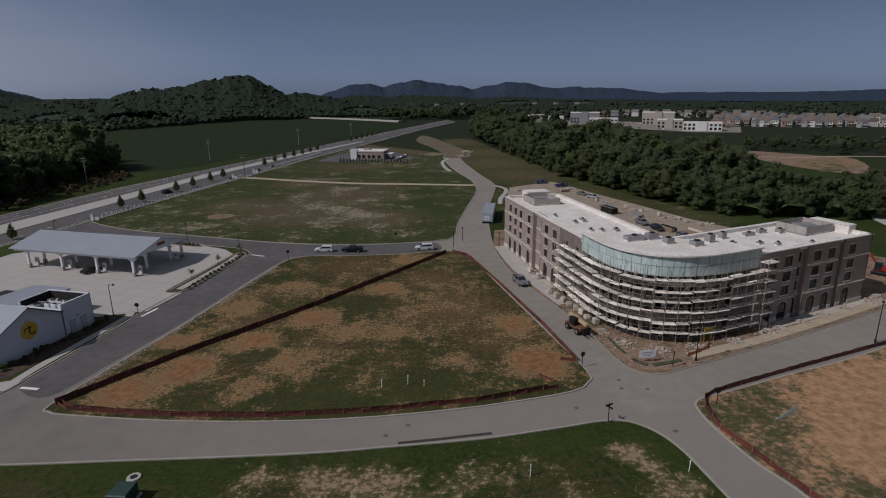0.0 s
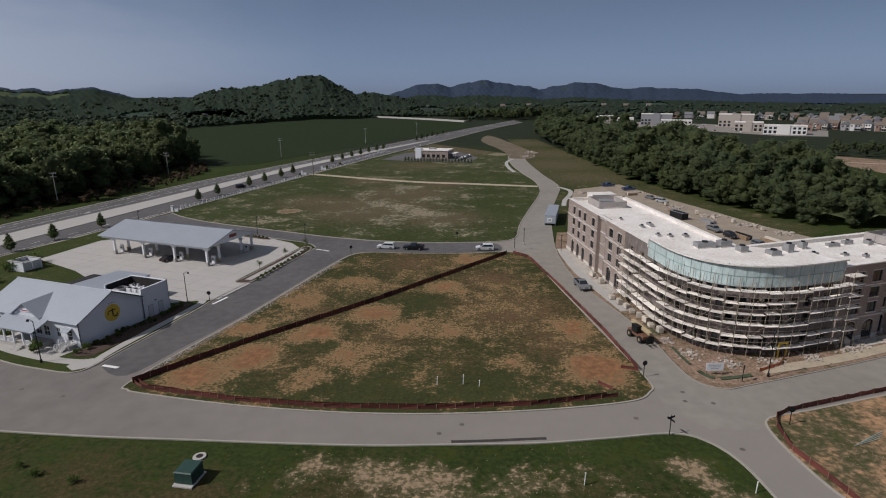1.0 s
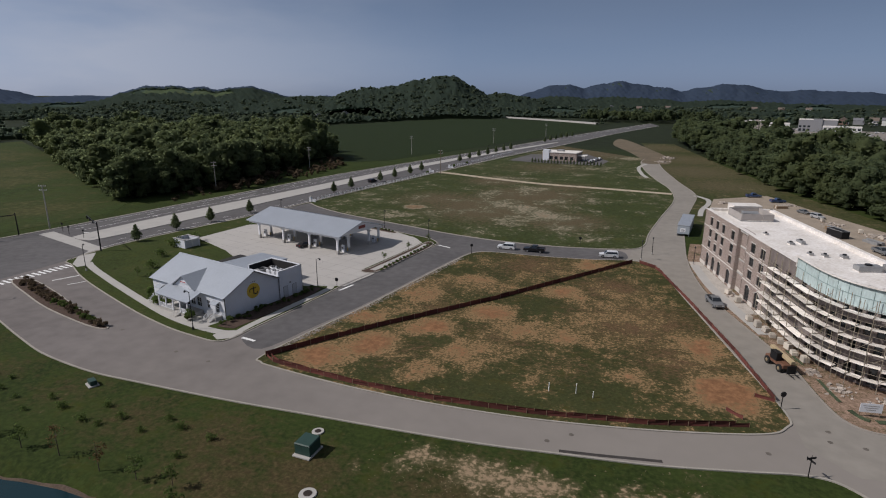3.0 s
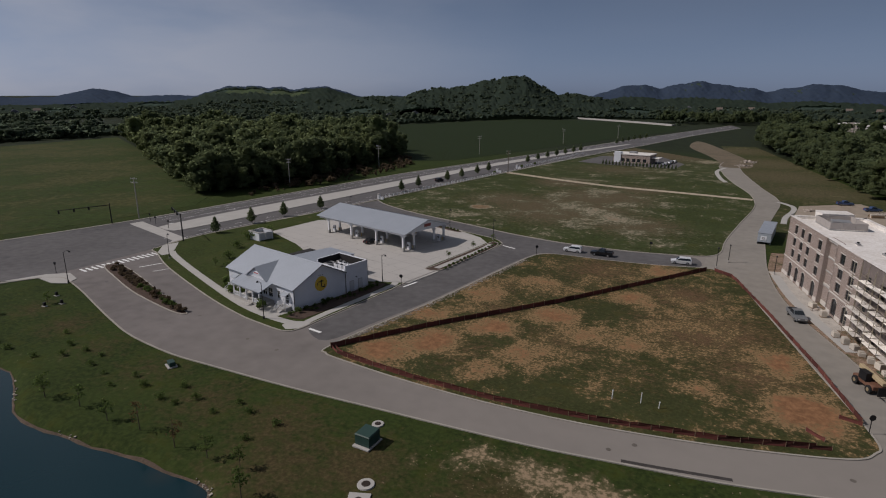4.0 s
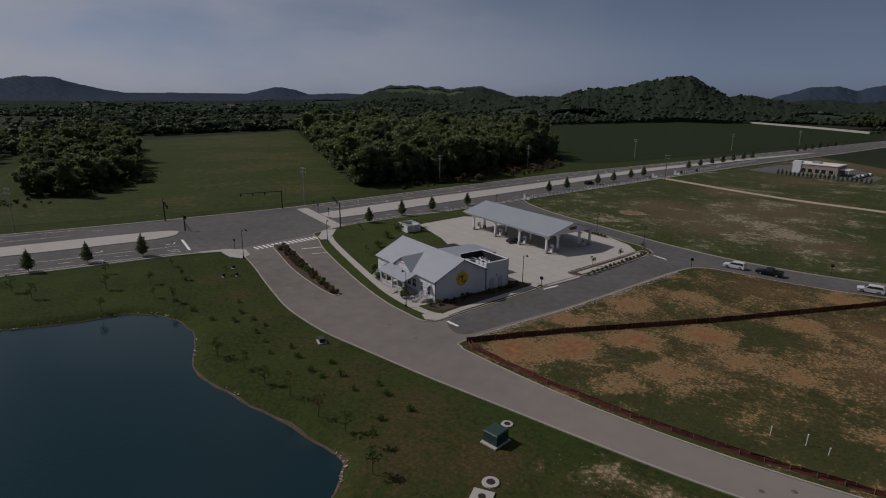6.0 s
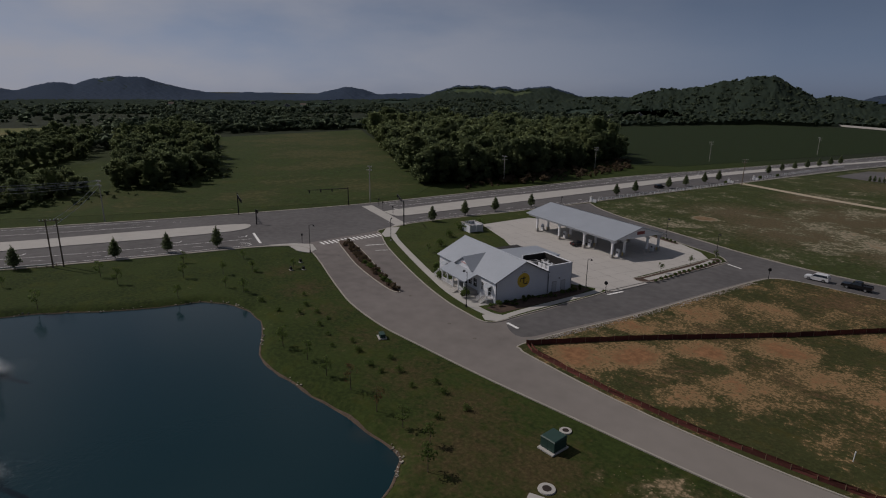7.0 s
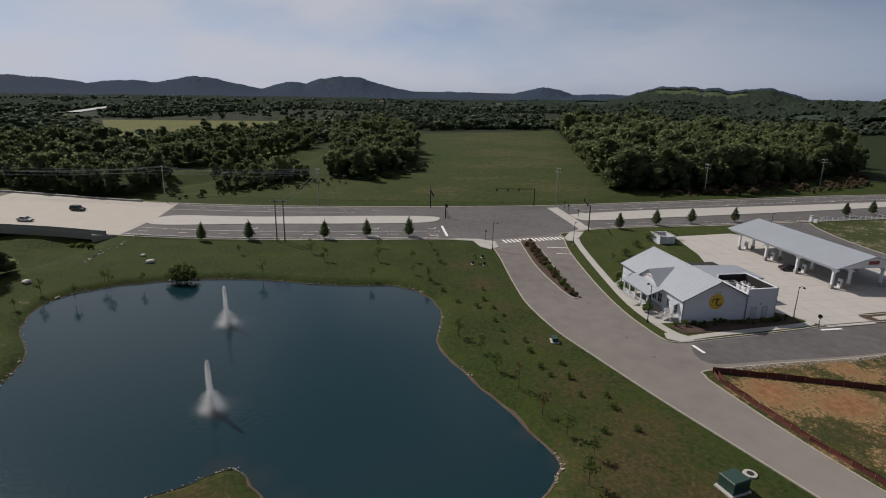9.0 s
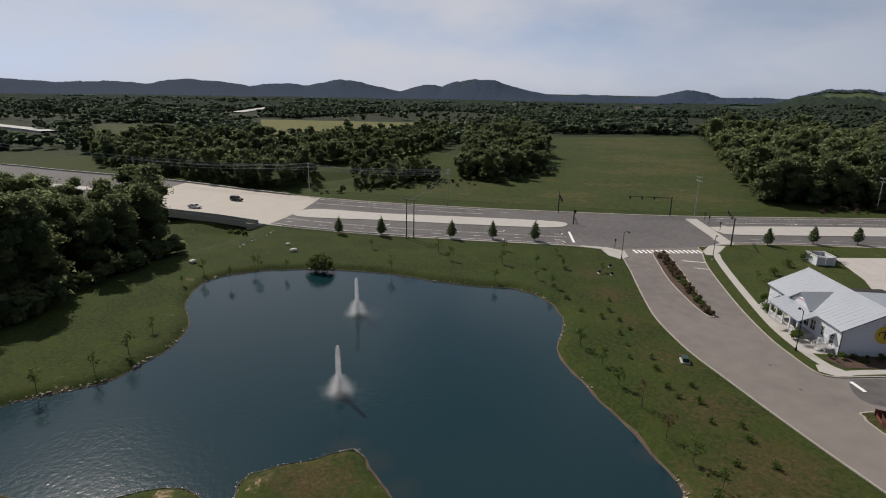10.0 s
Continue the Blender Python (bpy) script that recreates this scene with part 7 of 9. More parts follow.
lamp_post(-65.1, 104.7, 6.2, 0.9, 60)
lamp_post(-73.7, 76.1, 7.2, 1.5, 160, label="black gooseneck street lamp in front of the shop")
lamp_post(-127.7, 72.8, 7.2, 1.2, 80, label="black gooseneck street lamp at the junction")
lamp_post(-123.5, 96.0, 6.4, 1.2, 130, label="black gooseneck street lamp at the junction")
lamp_post(-118, 168.5, 5.2, 0.5, 0)
lamp_post(-56.0, 151.0, 6.2, 0.4, 0)
lamp_post(-73.5, 158.6, 6.2, 0.4, 0)
lamp_post(2.9, 150.4, 5.2, 0.01, 0, label="slim black post at the street corner")
lamp_post(5.6, 157.0, 4.6, 0.01, 0, label="slim black post at the street corner")
lamp_post(40.3, 82.8, 7.5, 0.01, 0, label="slim grey pole at the site corner")
lamp_post(73.4, 88.8, 7.5, 0.01, 0, label="slim grey pole beside the road")
lamp_post(15.4, 150.6, 4.6, 0.01, 0, label="slim black post beside the hotel")


def sign_post(x, y, a, kind="stop", z=0.13):
    lab = {"stop": "back of a stop sign on a black post", "street": "black street-name post with two blades"}[kind]
    ob = thing("road_sign", lab, "sign", "road signs", pose(x, y, z, 0, 0, a))
    part("post", Shape().tube((0, 0, 0), (0, 0, 2.6), 0.06, n=8), BLACK, ob)
    if kind == "stop":
        r = [(0.42 * math.cos(math.pi / 8 + i * math.pi / 4), 0.42 * math.sin(math.pi / 8 + i * math.pi / 4)) for i in range(8)]
        part("plate", Shape().prism(r, -0.02, 0.02, pose(0, -0.09, 2.25, 90, 0, 0)), BLACK, ob)
    else:
        part("blade", Shape().box(-0.6, -0.02, 2.35, 0.6, 0.02, 2.6), BLACK, ob)
        part("blade", Shape().box(-0.02, -0.6, 2.05, 0.02, 0.6, 2.3), BLACK, ob)
        part("finial", Shape().tube((0, 0, 2.6), (0, 0, 2.85), 0.05, 0.02, 8), BLACK, ob)


sign_post(21.6, 80.9, 20)
sign_post(21.4, 65.6, 30, "street")
sign_post(35.8, 80.8, 60)
sign_post(-59.9, 104.2, 10)
sign_post(-40.2, 141.6, 40)
sign_post(-13.5, 159.2, 0)
sign_post(37.4, 69.5, 0)


def signal_pole(x, y, h, arm, a, heads=3):
    ob = thing("traffic_signal", "black traffic signal pole with mast arm", "traffic signal", "traffic signals", pose(x, y, 0.1, 0, 0, a))
    part("pole", Shape().tube((0, 0, 0), (0, 0, h + 0.6), 0.2, 0.15, 10), BLACK, ob)
    part("mast_arm", Shape().tube((0, 0, h), (arm, 0, h + 0.3), 0.14, 0.07, 8), BLACK, ob)
    for i in range(heads):
        k = arm * (0.4 + 0.55 * i / max(1, heads - 1))
        hd = part("signal_head", Shape().box(k - 0.2, -0.16, h - 0.75, k + 0.2, 0.16, h + 0.35, bevel=0.03), BLACK, ob)
        part("visor", Shape().tube((k, -0.16, h + 0.1), (k, -0.36, h + 0.1), 0.11, n=8).tube((k, -0.16, h - 0.2), (k, -0.36, h - 0.2), 0.11, n=8).tube((k, -0.16, h - 0.5), (k, -0.36, h - 0.5), 0.11, n=8), BLACK, hd)


signal_pole(-174.2, 115.7, 6.2, 15, -105)
signal_pole(-183.7, 78.3, 6.8, 12, -18)
signal_pole(-135.3, 110.3, 7.4, 14, 150)
signal_pole(-166.5, 76.5, 4.2, 1.0, 60, 1)
for x, y in ((-152.5, 119.4), (-161.0, 121.5), (-166.5, 123.8), (-137.5, 76.0)):
    ob = thing("signal_cabinet", "small black pedestrian signal post", "signal post", "signal posts", pose(x, y, 0.05))
    part("post", Shape().tube((0, 0, 0), (0, 0, 2.6), 0.07, n=8), BLACK, ob)
    part("head", Shape().box(-0.2, -0.15, 2.1, 0.2, 0.15, 2.7, bevel=0.03), BLACK, ob)


PALE_POLE = material("weathered_pale_pole", (0.36, 0.34, 0.31), 0.8, vary=0.2, scale=1.0)


def utility_pole(x, y, h, a=0, arms=2, wood=True):
    ob = thing("utility_pole", "wooden utility pole with crossarms" if wood else "pale weathered utility pole with crossarms", "utility pole", "utility poles", pose(x, y, 0, 0, 0, a))
    mt = WOOD_POLE if wood else PALE_POLE
    part("pole", Shape().tube((0, 0, -0.2), (0, 0, h), 0.19, 0.13, 8), mt, ob)
    for i in range(arms):
        z = h - 0.4 - i * 1.3
        c = part("crossarm", Shape().box(-1.2, -0.07, z - 0.09, 1.2, 0.07, z + 0.09), mt, ob)
        for xx in (-1.1, -0.4, 0.4, 1.1):
            part("insulator", Shape().tube((xx, 0, z + 0.07), (xx, 0, z + 0.38), 0.09, 0.06, 6), WHITE, c)


POLES = [(-269, -84, 9.5), (-222, -8, 13), (-200, 42, 13.2), (-174.2, 125.4, 13.8), (-172.6, 200, 12.8), (-173, 276, 12.5), (-150, 370, 12.5), (-118, 475, 12.5), (-88, 562, 12.5)]
for x, y, h in POLES:
    utility_pole(x, y, h, 15, 2, wood=False)
utility_pole(-98.3, 283.0, 12.5, 15)
for x, y in ((-154.9, 20.8), (-154.3, 22.8)):
    utility_pole(x, y, 11.6, 70, 1)
WIRE = material("power_cable", (0.42, 0.42, 0.40), 0.5, metal=0.2)


def cable(a, b, sag, r=0.05):
    a, b = Vector(a), Vector(b)
    pts_ = []
    for i in range(13):
        t = i / 12
        p = a.lerp(b, t)
        p.z -= sag * 4 * t * (1 - t)
        pts_.append(p)
    ring = [(0.0, r), (-0.87 * r, -0.5 * r), (0.87 * r, -0.5 * r), (0.0, r)]
    side = Vector((b.y - a.y, a.x - b.x, 0)).normalized()
    ob = solid("power_line", Shape().sheet([[p + side * u + Vector((0, 0, w)) for u, w in ring] for p in pts_]), WIRE, "thin overhead power line between utility poles", "cable", group="power lines")


for off_, dz in ((-1.1, -0.2), (1.1, -0.2), (0.0, -1.6)):
    for (x1, y1, h1), (x2, y2, h2) in zip(POLES[:2], POLES[1:3]):
        cable((x1 + off_, y1, h1 + dz), (x2 + off_, y2, h2 + dz), 1.6)
for dz in (-0.2, -1.6):
    cable((-200, 42, 13.2 + dz), (-300, -150, 13 + dz), 2.5)
    cable((-154.6, 21.8, 11.3 + dz), (-200, 42, 13 + dz), 0.8)

# ---- utility boxes and covers ----
GREEN_BOX = material("green_cabinet", (0.028, 0.06, 0.05), 0.5, vary=0.12, scale=0.8)
tb = thing("transformer_box", "dark green transformer cabinet on a concrete pad", "transformer", at=pose(-34.35, 51.35, 0.02, 0, 0, -3.5))
part("pad", Shape().box(-1.2, -1.5, 0, 1.2, 1.45, 0.22, bevel=0.03), CONCRETE, tb)
part("cabinet", Shape().box(-1.05, -1.1, 0.22, 1.05, 1.15, 1.6, bevel=0.05), GREEN_BOX, tb)
part("lid", Shape().add([(-1.12, -1.17, 1.6), (1.12, -1.17, 1.6), (1.12, 1.22, 1.6), (-1.12, 1.22, 1.6), (-1.0, -1.05, 1.72), (1.0, -1.05, 1.72), (1.0, 1.1, 1.8), (-1.0, 1.1, 1.8)],
                        [(3, 2, 1, 0), (4, 5, 6, 7), (0, 1, 5, 4), (1, 2, 6, 5), (2, 3, 7, 6), (3, 0, 4, 7)]), GREEN_BOX, tb)
part("door_seam", Shape().box(-0.012, -1.106, 0.3, 0.012, -1.1, 1.55), BLACK, tb)
small = thing("utility_cabinet", "low green cabinet on a pale pad", "cabinet", at=pose(-73.2, 55.0, 0.02, 0, 0, -25))
part("pad", Shape().box(-1.0, -0.7, 0, 1.0, 0.7, 0.15), CONCRETE, small)
part("cabinet", Shape().box(-0.75, -0.4, 0.15, 0.75, 0.5, 0.85, bevel=0.04), GREEN_BOX, small)
for x, y in ((-116.0, 64.2), (-121.7, 66.6), (-117.6, 61.8)):
    ob = thing("valve_box", "small dark and white utility post in the lawn", "utility box", "utility boxes", pose(x, y, 0.02))
    part("pad", Shape().box(-0.5, -0.35, 0, 0.5, 0.35, 0.12), CONCRETE, ob)
    part("body", Shape().box(-0.25, -0.2, 0.12, 0.25, 0.2, 0.85, bevel=0.03), BLACK, ob)
IRON = material("cast_iron", (0.055, 0.042, 0.035), 0.6, metal=0.5, vary=0.3)


COVER = material("worn_iron_cover", (0.12, 0.105, 0.09), 0.7, vary=0.3)


def ring_cover(x, y, r, z=0.02):
    ob = thing("manhole", "concrete ring with an iron manhole cover in the grass", "manhole", "lawn manholes", pose(x, y, z))
    part("collar", Shape().tube((0, 0, 0), (0, 0, 0.14), r, r * 0.95, 20), CONCRETE, ob)
    part("cover", Shape().tube((0, 0, 0.14), (0, 0, 0.17), r * 0.5, n=16), IRON, ob)


ring_cover(-35.4, 55.4, 0.8)
ring_cover(-30.3, 44.8, 1.0)
sq = thing("drain_slab", "square concrete drain slab with round iron cover", "drain", at=pose(-29.6, 42.2, 0.02, 0, 0, 20))
part("slab", Shape().box(-1.2, -1.2, 0, 1.2, 1.2, 0.15, bevel=0.03), CONCRETE, sq)
part("cover", Shape().tube((0, 0.1, 0.15), (0, 0.1, 0.18), 0.42, n=16), IRON, sq)
for x, y in ((-4.8, 65.4), (-7.5, 63.1), (18.1, 69.2), (26.2, 76.8), (29.5, 74.1), (25.8, 74.3), (-62.4, 66.8), (29.4, 63.5), (-86, 72), (-70, 68)):
    solid("road_cover", Shape().tube((x, y, 0.021), (x, y, 0.028), 0.33, n=16), COVER, "round iron cover set in the asphalt", "manhole", group="road covers")
# patched trench and gully by the near kerb
solid("road_patch", strip(curve_points([(-5.8, 61.5), (-1, 62.2), (3, 62.9), (6, 63.4)]), 0.55, 0.02, 0.026), material("patch_tar", (0.05, 0.045, 0.042), 0.9, vary=0.3), "dark tarred trench patch beside the kerb", "road patch", "structure")

# ---- road paint ----
def stripe(name, a, b, w, z=0.036, label="white painted road line"):
    return solid(name, strip([a, b], w, z - 0.004, z), PAINT, label, "road marking", "structure")


ca, cb = Vector((-134.0, 79.8)), Vector((-131.4, 98.2))
u_, n_ = (cb - ca).normalized(), Vector((-(cb - ca).normalized().y, (cb - ca).normalized().x))
for i in range(15):
    c = ca + u_ * (0.4 + i * 1.27)
    stripe("crossing_bar", pt(c - n_ * 1.6), pt(c + n_ * 1.6), 0.62, label="white zebra crossing bar")
stripe("stop_line", (-156.9, 70.9), (-144.8, 67.3), 0.7)
stripe("stop_line", (-63.2, 76.3), (-60.2, 75.8), 0.6, 0.032)
stripe("stop_line", (-59.2, 103.9), (-58.1, 108.2), 0.55, 0.032)
stripe("stop_line", (-51.5, 147.0), (-47.5, 145.4), 0.5, 0.032)
stripe("stop_line", (-124.4, 88.0), (-121.2, 95.0), 0.4, 0.026)
stripe("stop_line", (-118.5, 87.0), (-115.8, 92.0), 0.25, 0.026)
flat("cross_walk", [(-169.6, 118.4), (-139.0, 109.6), (-136.4, 104.6), (-133.6, 100.6), (-130.5, 98.6), (-133.0, 103.5), (-134.8, 109.0), (-137.4, 113.2), (-169.0, 122.6)], 0.038, CONCRETE, "pale concrete pedestrian crossing band", "crossing")
stripe("turn_bar", (-155.0, 122.0), (-150.0, 126.5), 0.4)
stripe("turn_bar", (-158.8, 124.5), (-150.5, 128.4), 0.5)
flat("ramp_walk", [(-142, 66.6), (-137, 71.8), (-131, 71.0), (-127.6, 72.4), (-129, 75.5), (-134.5, 77.4), (-138.5, 74.2)], 0.14, CONCRETE, "pale concrete footway ramp at the junction", "footway", 0.0)
flat("corner_walk", [(-136.6, 104.5), (-131.5, 98.8), (-128.2, 97.4), (-127.2, 99.4), (-130.5, 103.5), (-135.2, 108.6)], 0.165, CONCRETE, "pale concrete footway at the corner", "footway", 0.1)


def lane_line(line, side, dash, gap, w=0.14, z=0.036):
    o = [Vector(p) for p in offset(line, side)]
    pts_ = walk_line([pt(p) for p in o], 1.0)
    sh = Shape()
    k = 0
    while k + dash < len(pts_):
        seg = [pt(p) for p in pts_[k:k + dash + 1:max(1, dash // 3)]]
        if len(seg) > 1:
            sh = strip(seg, w, z - 0.004, z, s=sh)
        k += dash + gap
    return solid("lane_marking", sh, PAINT, "dashed white lane line", "road marking", "structure")


w_line, e_line = MAIN_S_W[20:50], MAIN_S_E[4:]
lane_line(w_line, 2.2, 40, 0, 0.15)
lane_line(w_line, 6.0, 3, 9)
lane_line(w_line, 9.6, 40, 0, 0.15)
lane_line(e_line, 2.2, 40, 0, 0.15)
lane_line(e_line, 6.0, 3, 9)
n_w, n_e = [p for p in MAIN_N if -20 < p[1] < 75], [p for p in MAIN_N if p[1] > 126]
for o_ in (-2.4, -9.4):
    lane_line(n_w, o_, 40, 0, 0.15)
    lane_line(n_e, o_, 40, 0, 0.15)
lane_line(n_w, -5.9, 3, 9)
lane_line(n_e, -5.9, 3, 9)


def arrow(x, y, a, turn=1):
    sh = Shape().box(-1.7, -0.11, 0, 0.6, 0.11, 0.004, pose(x, y, 0.034, 0, 0, a))
    m_ = pose(x, y, 0.034, 0, 0, a)
    sh.add([(0.4, -0.1, 0.004), (0.9, turn * 0.9, 0.004), (0.6, turn * 0.9, 0.004), (0.2, turn * 0.1, 0.004)], [(0, 1, 2, 3)], m_)
    sh.add([(0.5, turn * 0.75, 0.004), (1.0, turn * 0.75, 0.004), (0.75, turn * 1.5, 0.004)], [(0, 1, 2)], m_)
    solid("turn_arrow", sh, PAINT, "white painted turn arrow on the asphalt", "road marking", "structure")


for i, t in enumerate((0.32, 0.5, 0.68, 0.86)):
    p = Vector(MAIN_S_W[int(30 + t * 22)])
    arrow(p.x - 12.0, p.y + 4.0, 72, 1)
    arrow(p.x - 4.2, p.y + 1.4, 72, -1)
for i in range(6):
    p = Vector(n_e[3 + i * 6])
    arrow(p.x + 10.4, p.y - 2, 78, 1)

# ---- footways, beds and planters ----
walk_front = curve_points([(-65.2, 77.5), (-68, 76.8), (-73, 77.3), (-80, 79), (-86.5, 81.3), (-98, 86.2), (-112.3, 92.6), (-124, 98.2), (-129, 101.2)])
solid("footway_front", strip(walk_front, 1.7, 0.1, 0.17), CONCRETE, "pale concrete footway in front of the shop", "footway", "structure")
walk_side = curve_points([(-65.4, 75.8), (-65, 82), (-63.6, 91), (-62.2, 100), (-61.8, 104.6), (-63.4, 106.4)])
solid("footway_side", strip(walk_side, 1.5, 0.1, 0.172), CONCRETE, "pale concrete footway beside the shop", "footway", "structure")
flat("footway_corner", [(-66.6, 73.9), (-64.8, 75.2), (-64.3, 78), (-66.3, 78.2), (-68.4, 77.2), (-68.6, 75.2)], 0.176, CONCRETE, "pale concrete kerb ramp at the corner", "footway", 0.1)
flat("front_terrace", [(-72.5, 77.5), (-80, 79.4), (-86.5, 81.8), (-94, 84.8), (-93.4, 87), (-71.2, 81.4)], 0.155, CONCRETE, "pale concrete terrace in front of the shop", "footway", 0.1)
BED = [(-70.6, 78.6), (-67.0, 78.8), (-65.8, 84), (-64.4, 92), (-63.2, 99.5), (-63.4, 103.6), (-66.4, 103.4), (-68.0, 92), (-70.6, 81.6)]
flat("shrub_bed", BED, 0.18, MULCH, "dark mulch bed along the shop wall", "flower bed", 0.1)
MEDIAN = curve_points([(-132.6, 84.6), (-129.8, 87.0), (-118, 83.2), (-107.2, 78.8), (-97.0, 74.8), (-89.4, 71.9), (-90.4, 70.9), (-96.7, 71.9), (-109.6, 75.3), (-121, 79.6)], True, 4)
flat("planted_median", MEDIAN, 0.14, MULCH, "long mulch median with low shrubs", "median", 0.0)
kerb("kerb_planted_median", MEDIAN, True)
PLANTER = curve_points([(-60.9, 117.6), (-57.2, 118.2), (-55.2, 129), (-53.2, 141), (-53.2, 147.5), (-55.2, 149.2), (-56.2, 146.0), (-58.2, 133.5), (-60, 121.5)], True, 4)
flat("street_planter", PLANTER, 0.18, MULCH, "mulch planter strip beside the street", "planter", 0.0)
kerb("kerb_street_planter", PLANTER, True, top=0.2)
solid("planter_walk", strip(curve_points([(-58.6, 119.2), (-56.9, 129), (-55.2, 140), (-54.9, 146.5)]), 1.6, 0.1, 0.19), CONCRETE, "narrow concrete walk along the planter", "footway", "structure")
PLANTER2 = curve_points([(-81.0, 159.6), (-78.6, 161.2), (-69.5, 157.2), (-68.6, 155.4), (-72, 156.0)], True, 4)
flat("street_planter_back", PLANTER2, 0.18, MULCH, "small mulch planter behind the canopy", "planter", 0.0)
kerb("kerb_street_planter_back", PLANTER2, True, top=0.2)


# ---- shrubs and small trees ----
def shrub_mesh(seed, r, h, n_leaf, size):
    g = np.random.default_rng(seed)
    v, f = leaf_cloud(g, [(0, 0, h * 0.45, r * 0.8, h * 0.45), (r * 0.35, 0.1 * r, h * 0.4, r * 0.55, h * 0.4), (-r * 0.3, -0.2 * r, h * 0.5, r * 0.5, h * 0.4)], n_leaf, size)
    v[:, 2] = np.maximum(v[:, 2], 0.02)
    return v, f


SHRUBS = [np_mesh("shrub", *shrub_mesh(30 + i, 0.5, 0.7, 130, 0.12), LEAF_YOUNG) for i in range(3)]
SHRUBS_RED = [np_mesh("shrub", *shrub_mesh(40 + i, 0.55, 0.55, 110, 0.13), LEAF_DRY) for i in range(3)]
rs = random.Random(8)


def shrub(x, y, k=1.0, red=False, z=0.15, label=None, group="low shrubs"):
    ob = new("shrub", (SHRUBS_RED if red else SHRUBS)[rs.randrange(3)])
    ob.matrix_world = pose(x, y, z, 0, 0, rs.uniform(0, 360)) @ Matrix.Diagonal((k, k, k * rs.uniform(0.8, 1.2), 1))
    return tagged(ob, label or ("low rusty-leaved shrub in dark mulch" if red else "low rounded green shrub in dark mulch"), "shrub", group)


for i in range(46):
    t = i / 45
    c = Vector((-130.2, 85.4)).lerp(Vector((-107, 76.9)), t / 0.58) if t < 0.58 else Vector((-107, 76.9)).lerp(Vector((-90.6, 71.6)), (t - 0.58) / 0.42)
    shrub(c.x + rs.uniform(-0.7, 0.7), c.y + rs.uniform(-1.2, 1.2) * (1 - 0.6 * t), rs.uniform(1.2, 2.0), rs.random() < 0.8, group="median shrubs")
for i in range(24):
    t = i / 23
    c = Vector((-69.8, 79.8)).lerp(Vector((-64.6, 102.5)), t)
    shrub(c.x + rs.uniform(-1.2, 1.0), c.y + rs.uniform(-0.5, 0.5), rs.uniform(0.6, 1.5), False, 0.18, group="shop shrubs")
for i in range(15):
    c = Vector((-56.3, 119.4)).lerp(Vector((-53.6, 146)), i / 14)
    shrub(c.x, c.y, 1.05, False, 0.18, "dark rounded shrub in a row beside the street", "planter shrubs")
for i in range(8):
    c = Vector((-79.5, 160.3)).lerp(Vector((-69.8, 156.3)), i / 7)
    shrub(c.x, c.y, 1.0, False, 0.18, group="planter shrubs")
for x, y in ((-87.5, 84.0), (-93.5, 86.0), (-95.5, 88.2), (-77.5, 79.6), (-90, 84.2)):
    shrub(x, y, rs.uniform(1.4, 2.6), False, 0.15)


def tree_parts(seed, h, r, trunk_h, leaves, size, cone=False):
    """Meshes of a small tree: trunk with limbs, and crown."""
    g = np.random.default_rng(seed)
    tk = Shape().tube((0, 0, -0.1), (0.03, 0.02, h * 0.55), 0.022 * h ** 0.7, 0.012 * h ** 0.7, 7).tube((0.03, 0.02, h * 0.55), (0.0, 0.0, h * 0.92), 0.012 * h ** 0.7, 0.005, 6)
    lobes = []
    for i in range(9):
        z = h * g.uniform(trunk_h / h + 0.05, 0.85)
        a = g.uniform(0, 2 * math.pi)
        k = (1 - (z - trunk_h) / (h - trunk_h)) if cone else (1 - abs((z - trunk_h) / (h - trunk_h) - 0.45))
        rr = r * max(0.15, k) * g.uniform(0.35, 0.75)
        tip = (rr * math.cos(a), rr * math.sin(a), z)
        tk.tube((0.02, 0.01, z - rr * 0.6 - 0.1), tip, 0.012 * h ** 0.6, 0.005, 5)
        s_ = r * max(0.25, k) * 0.55
        lobes.append((*tip, s_, s_ * 1.1))
    lobes.append((0, 0, (h + trunk_h) / 2, r * 0.4, (h - trunk_h) * 0.42))
    if cone:
        lobes = []
        for i in range(16):
            t = i / 15
            q = r * (0.5 + 0.5 * min(1, t * 5)) * (1 - t) ** 0.7 + 0.12
            a = i * 2.4
            lobes.append((0.3 * q * math.cos(a), 0.3 * q * math.sin(a), trunk_h + 0.25 + (h - trunk_h - 0.3) * t, q * 0.8, 0.5))
    v, f = leaf_cloud(g, lobes, leaves, size)
    return tk.mesh("trunk", BARK), (v, f)


def tree_kind(seeds, h, r, trunk_h, leaves, size, mat, cone=False):
    out = []
    for sd_ in seeds:
        tk, (v, f) = tree_parts(sd_, h, r, trunk_h, leaves, size, cone)
        out.append((tk, np_mesh("crown", v, f, mat)))
    return out


STREET_TREES = tree_kind((51, 52, 53), 4.9, 1.6, 0.5, 1500, 0.17, LEAF, True)
SAPLINGS = tree_kind((54, 55, 56, 57), 3.4, 1.0, 0.8, 210, 0.11, LEAF_YOUNG)
LOW_SAPLINGS = tree_kind((58, 59, 60), 1.1, 1.15, 0.05, 220, 0.11, LEAF_YOUNG)
RUSTY = tree_kind((61, 62), 4.6, 1.1, 1.2, 130, 0.11, foliage("rusty_young_leaves", (0.085, 0.06, 0.03), (0.14, 0.09, 0.045), through=0.5))


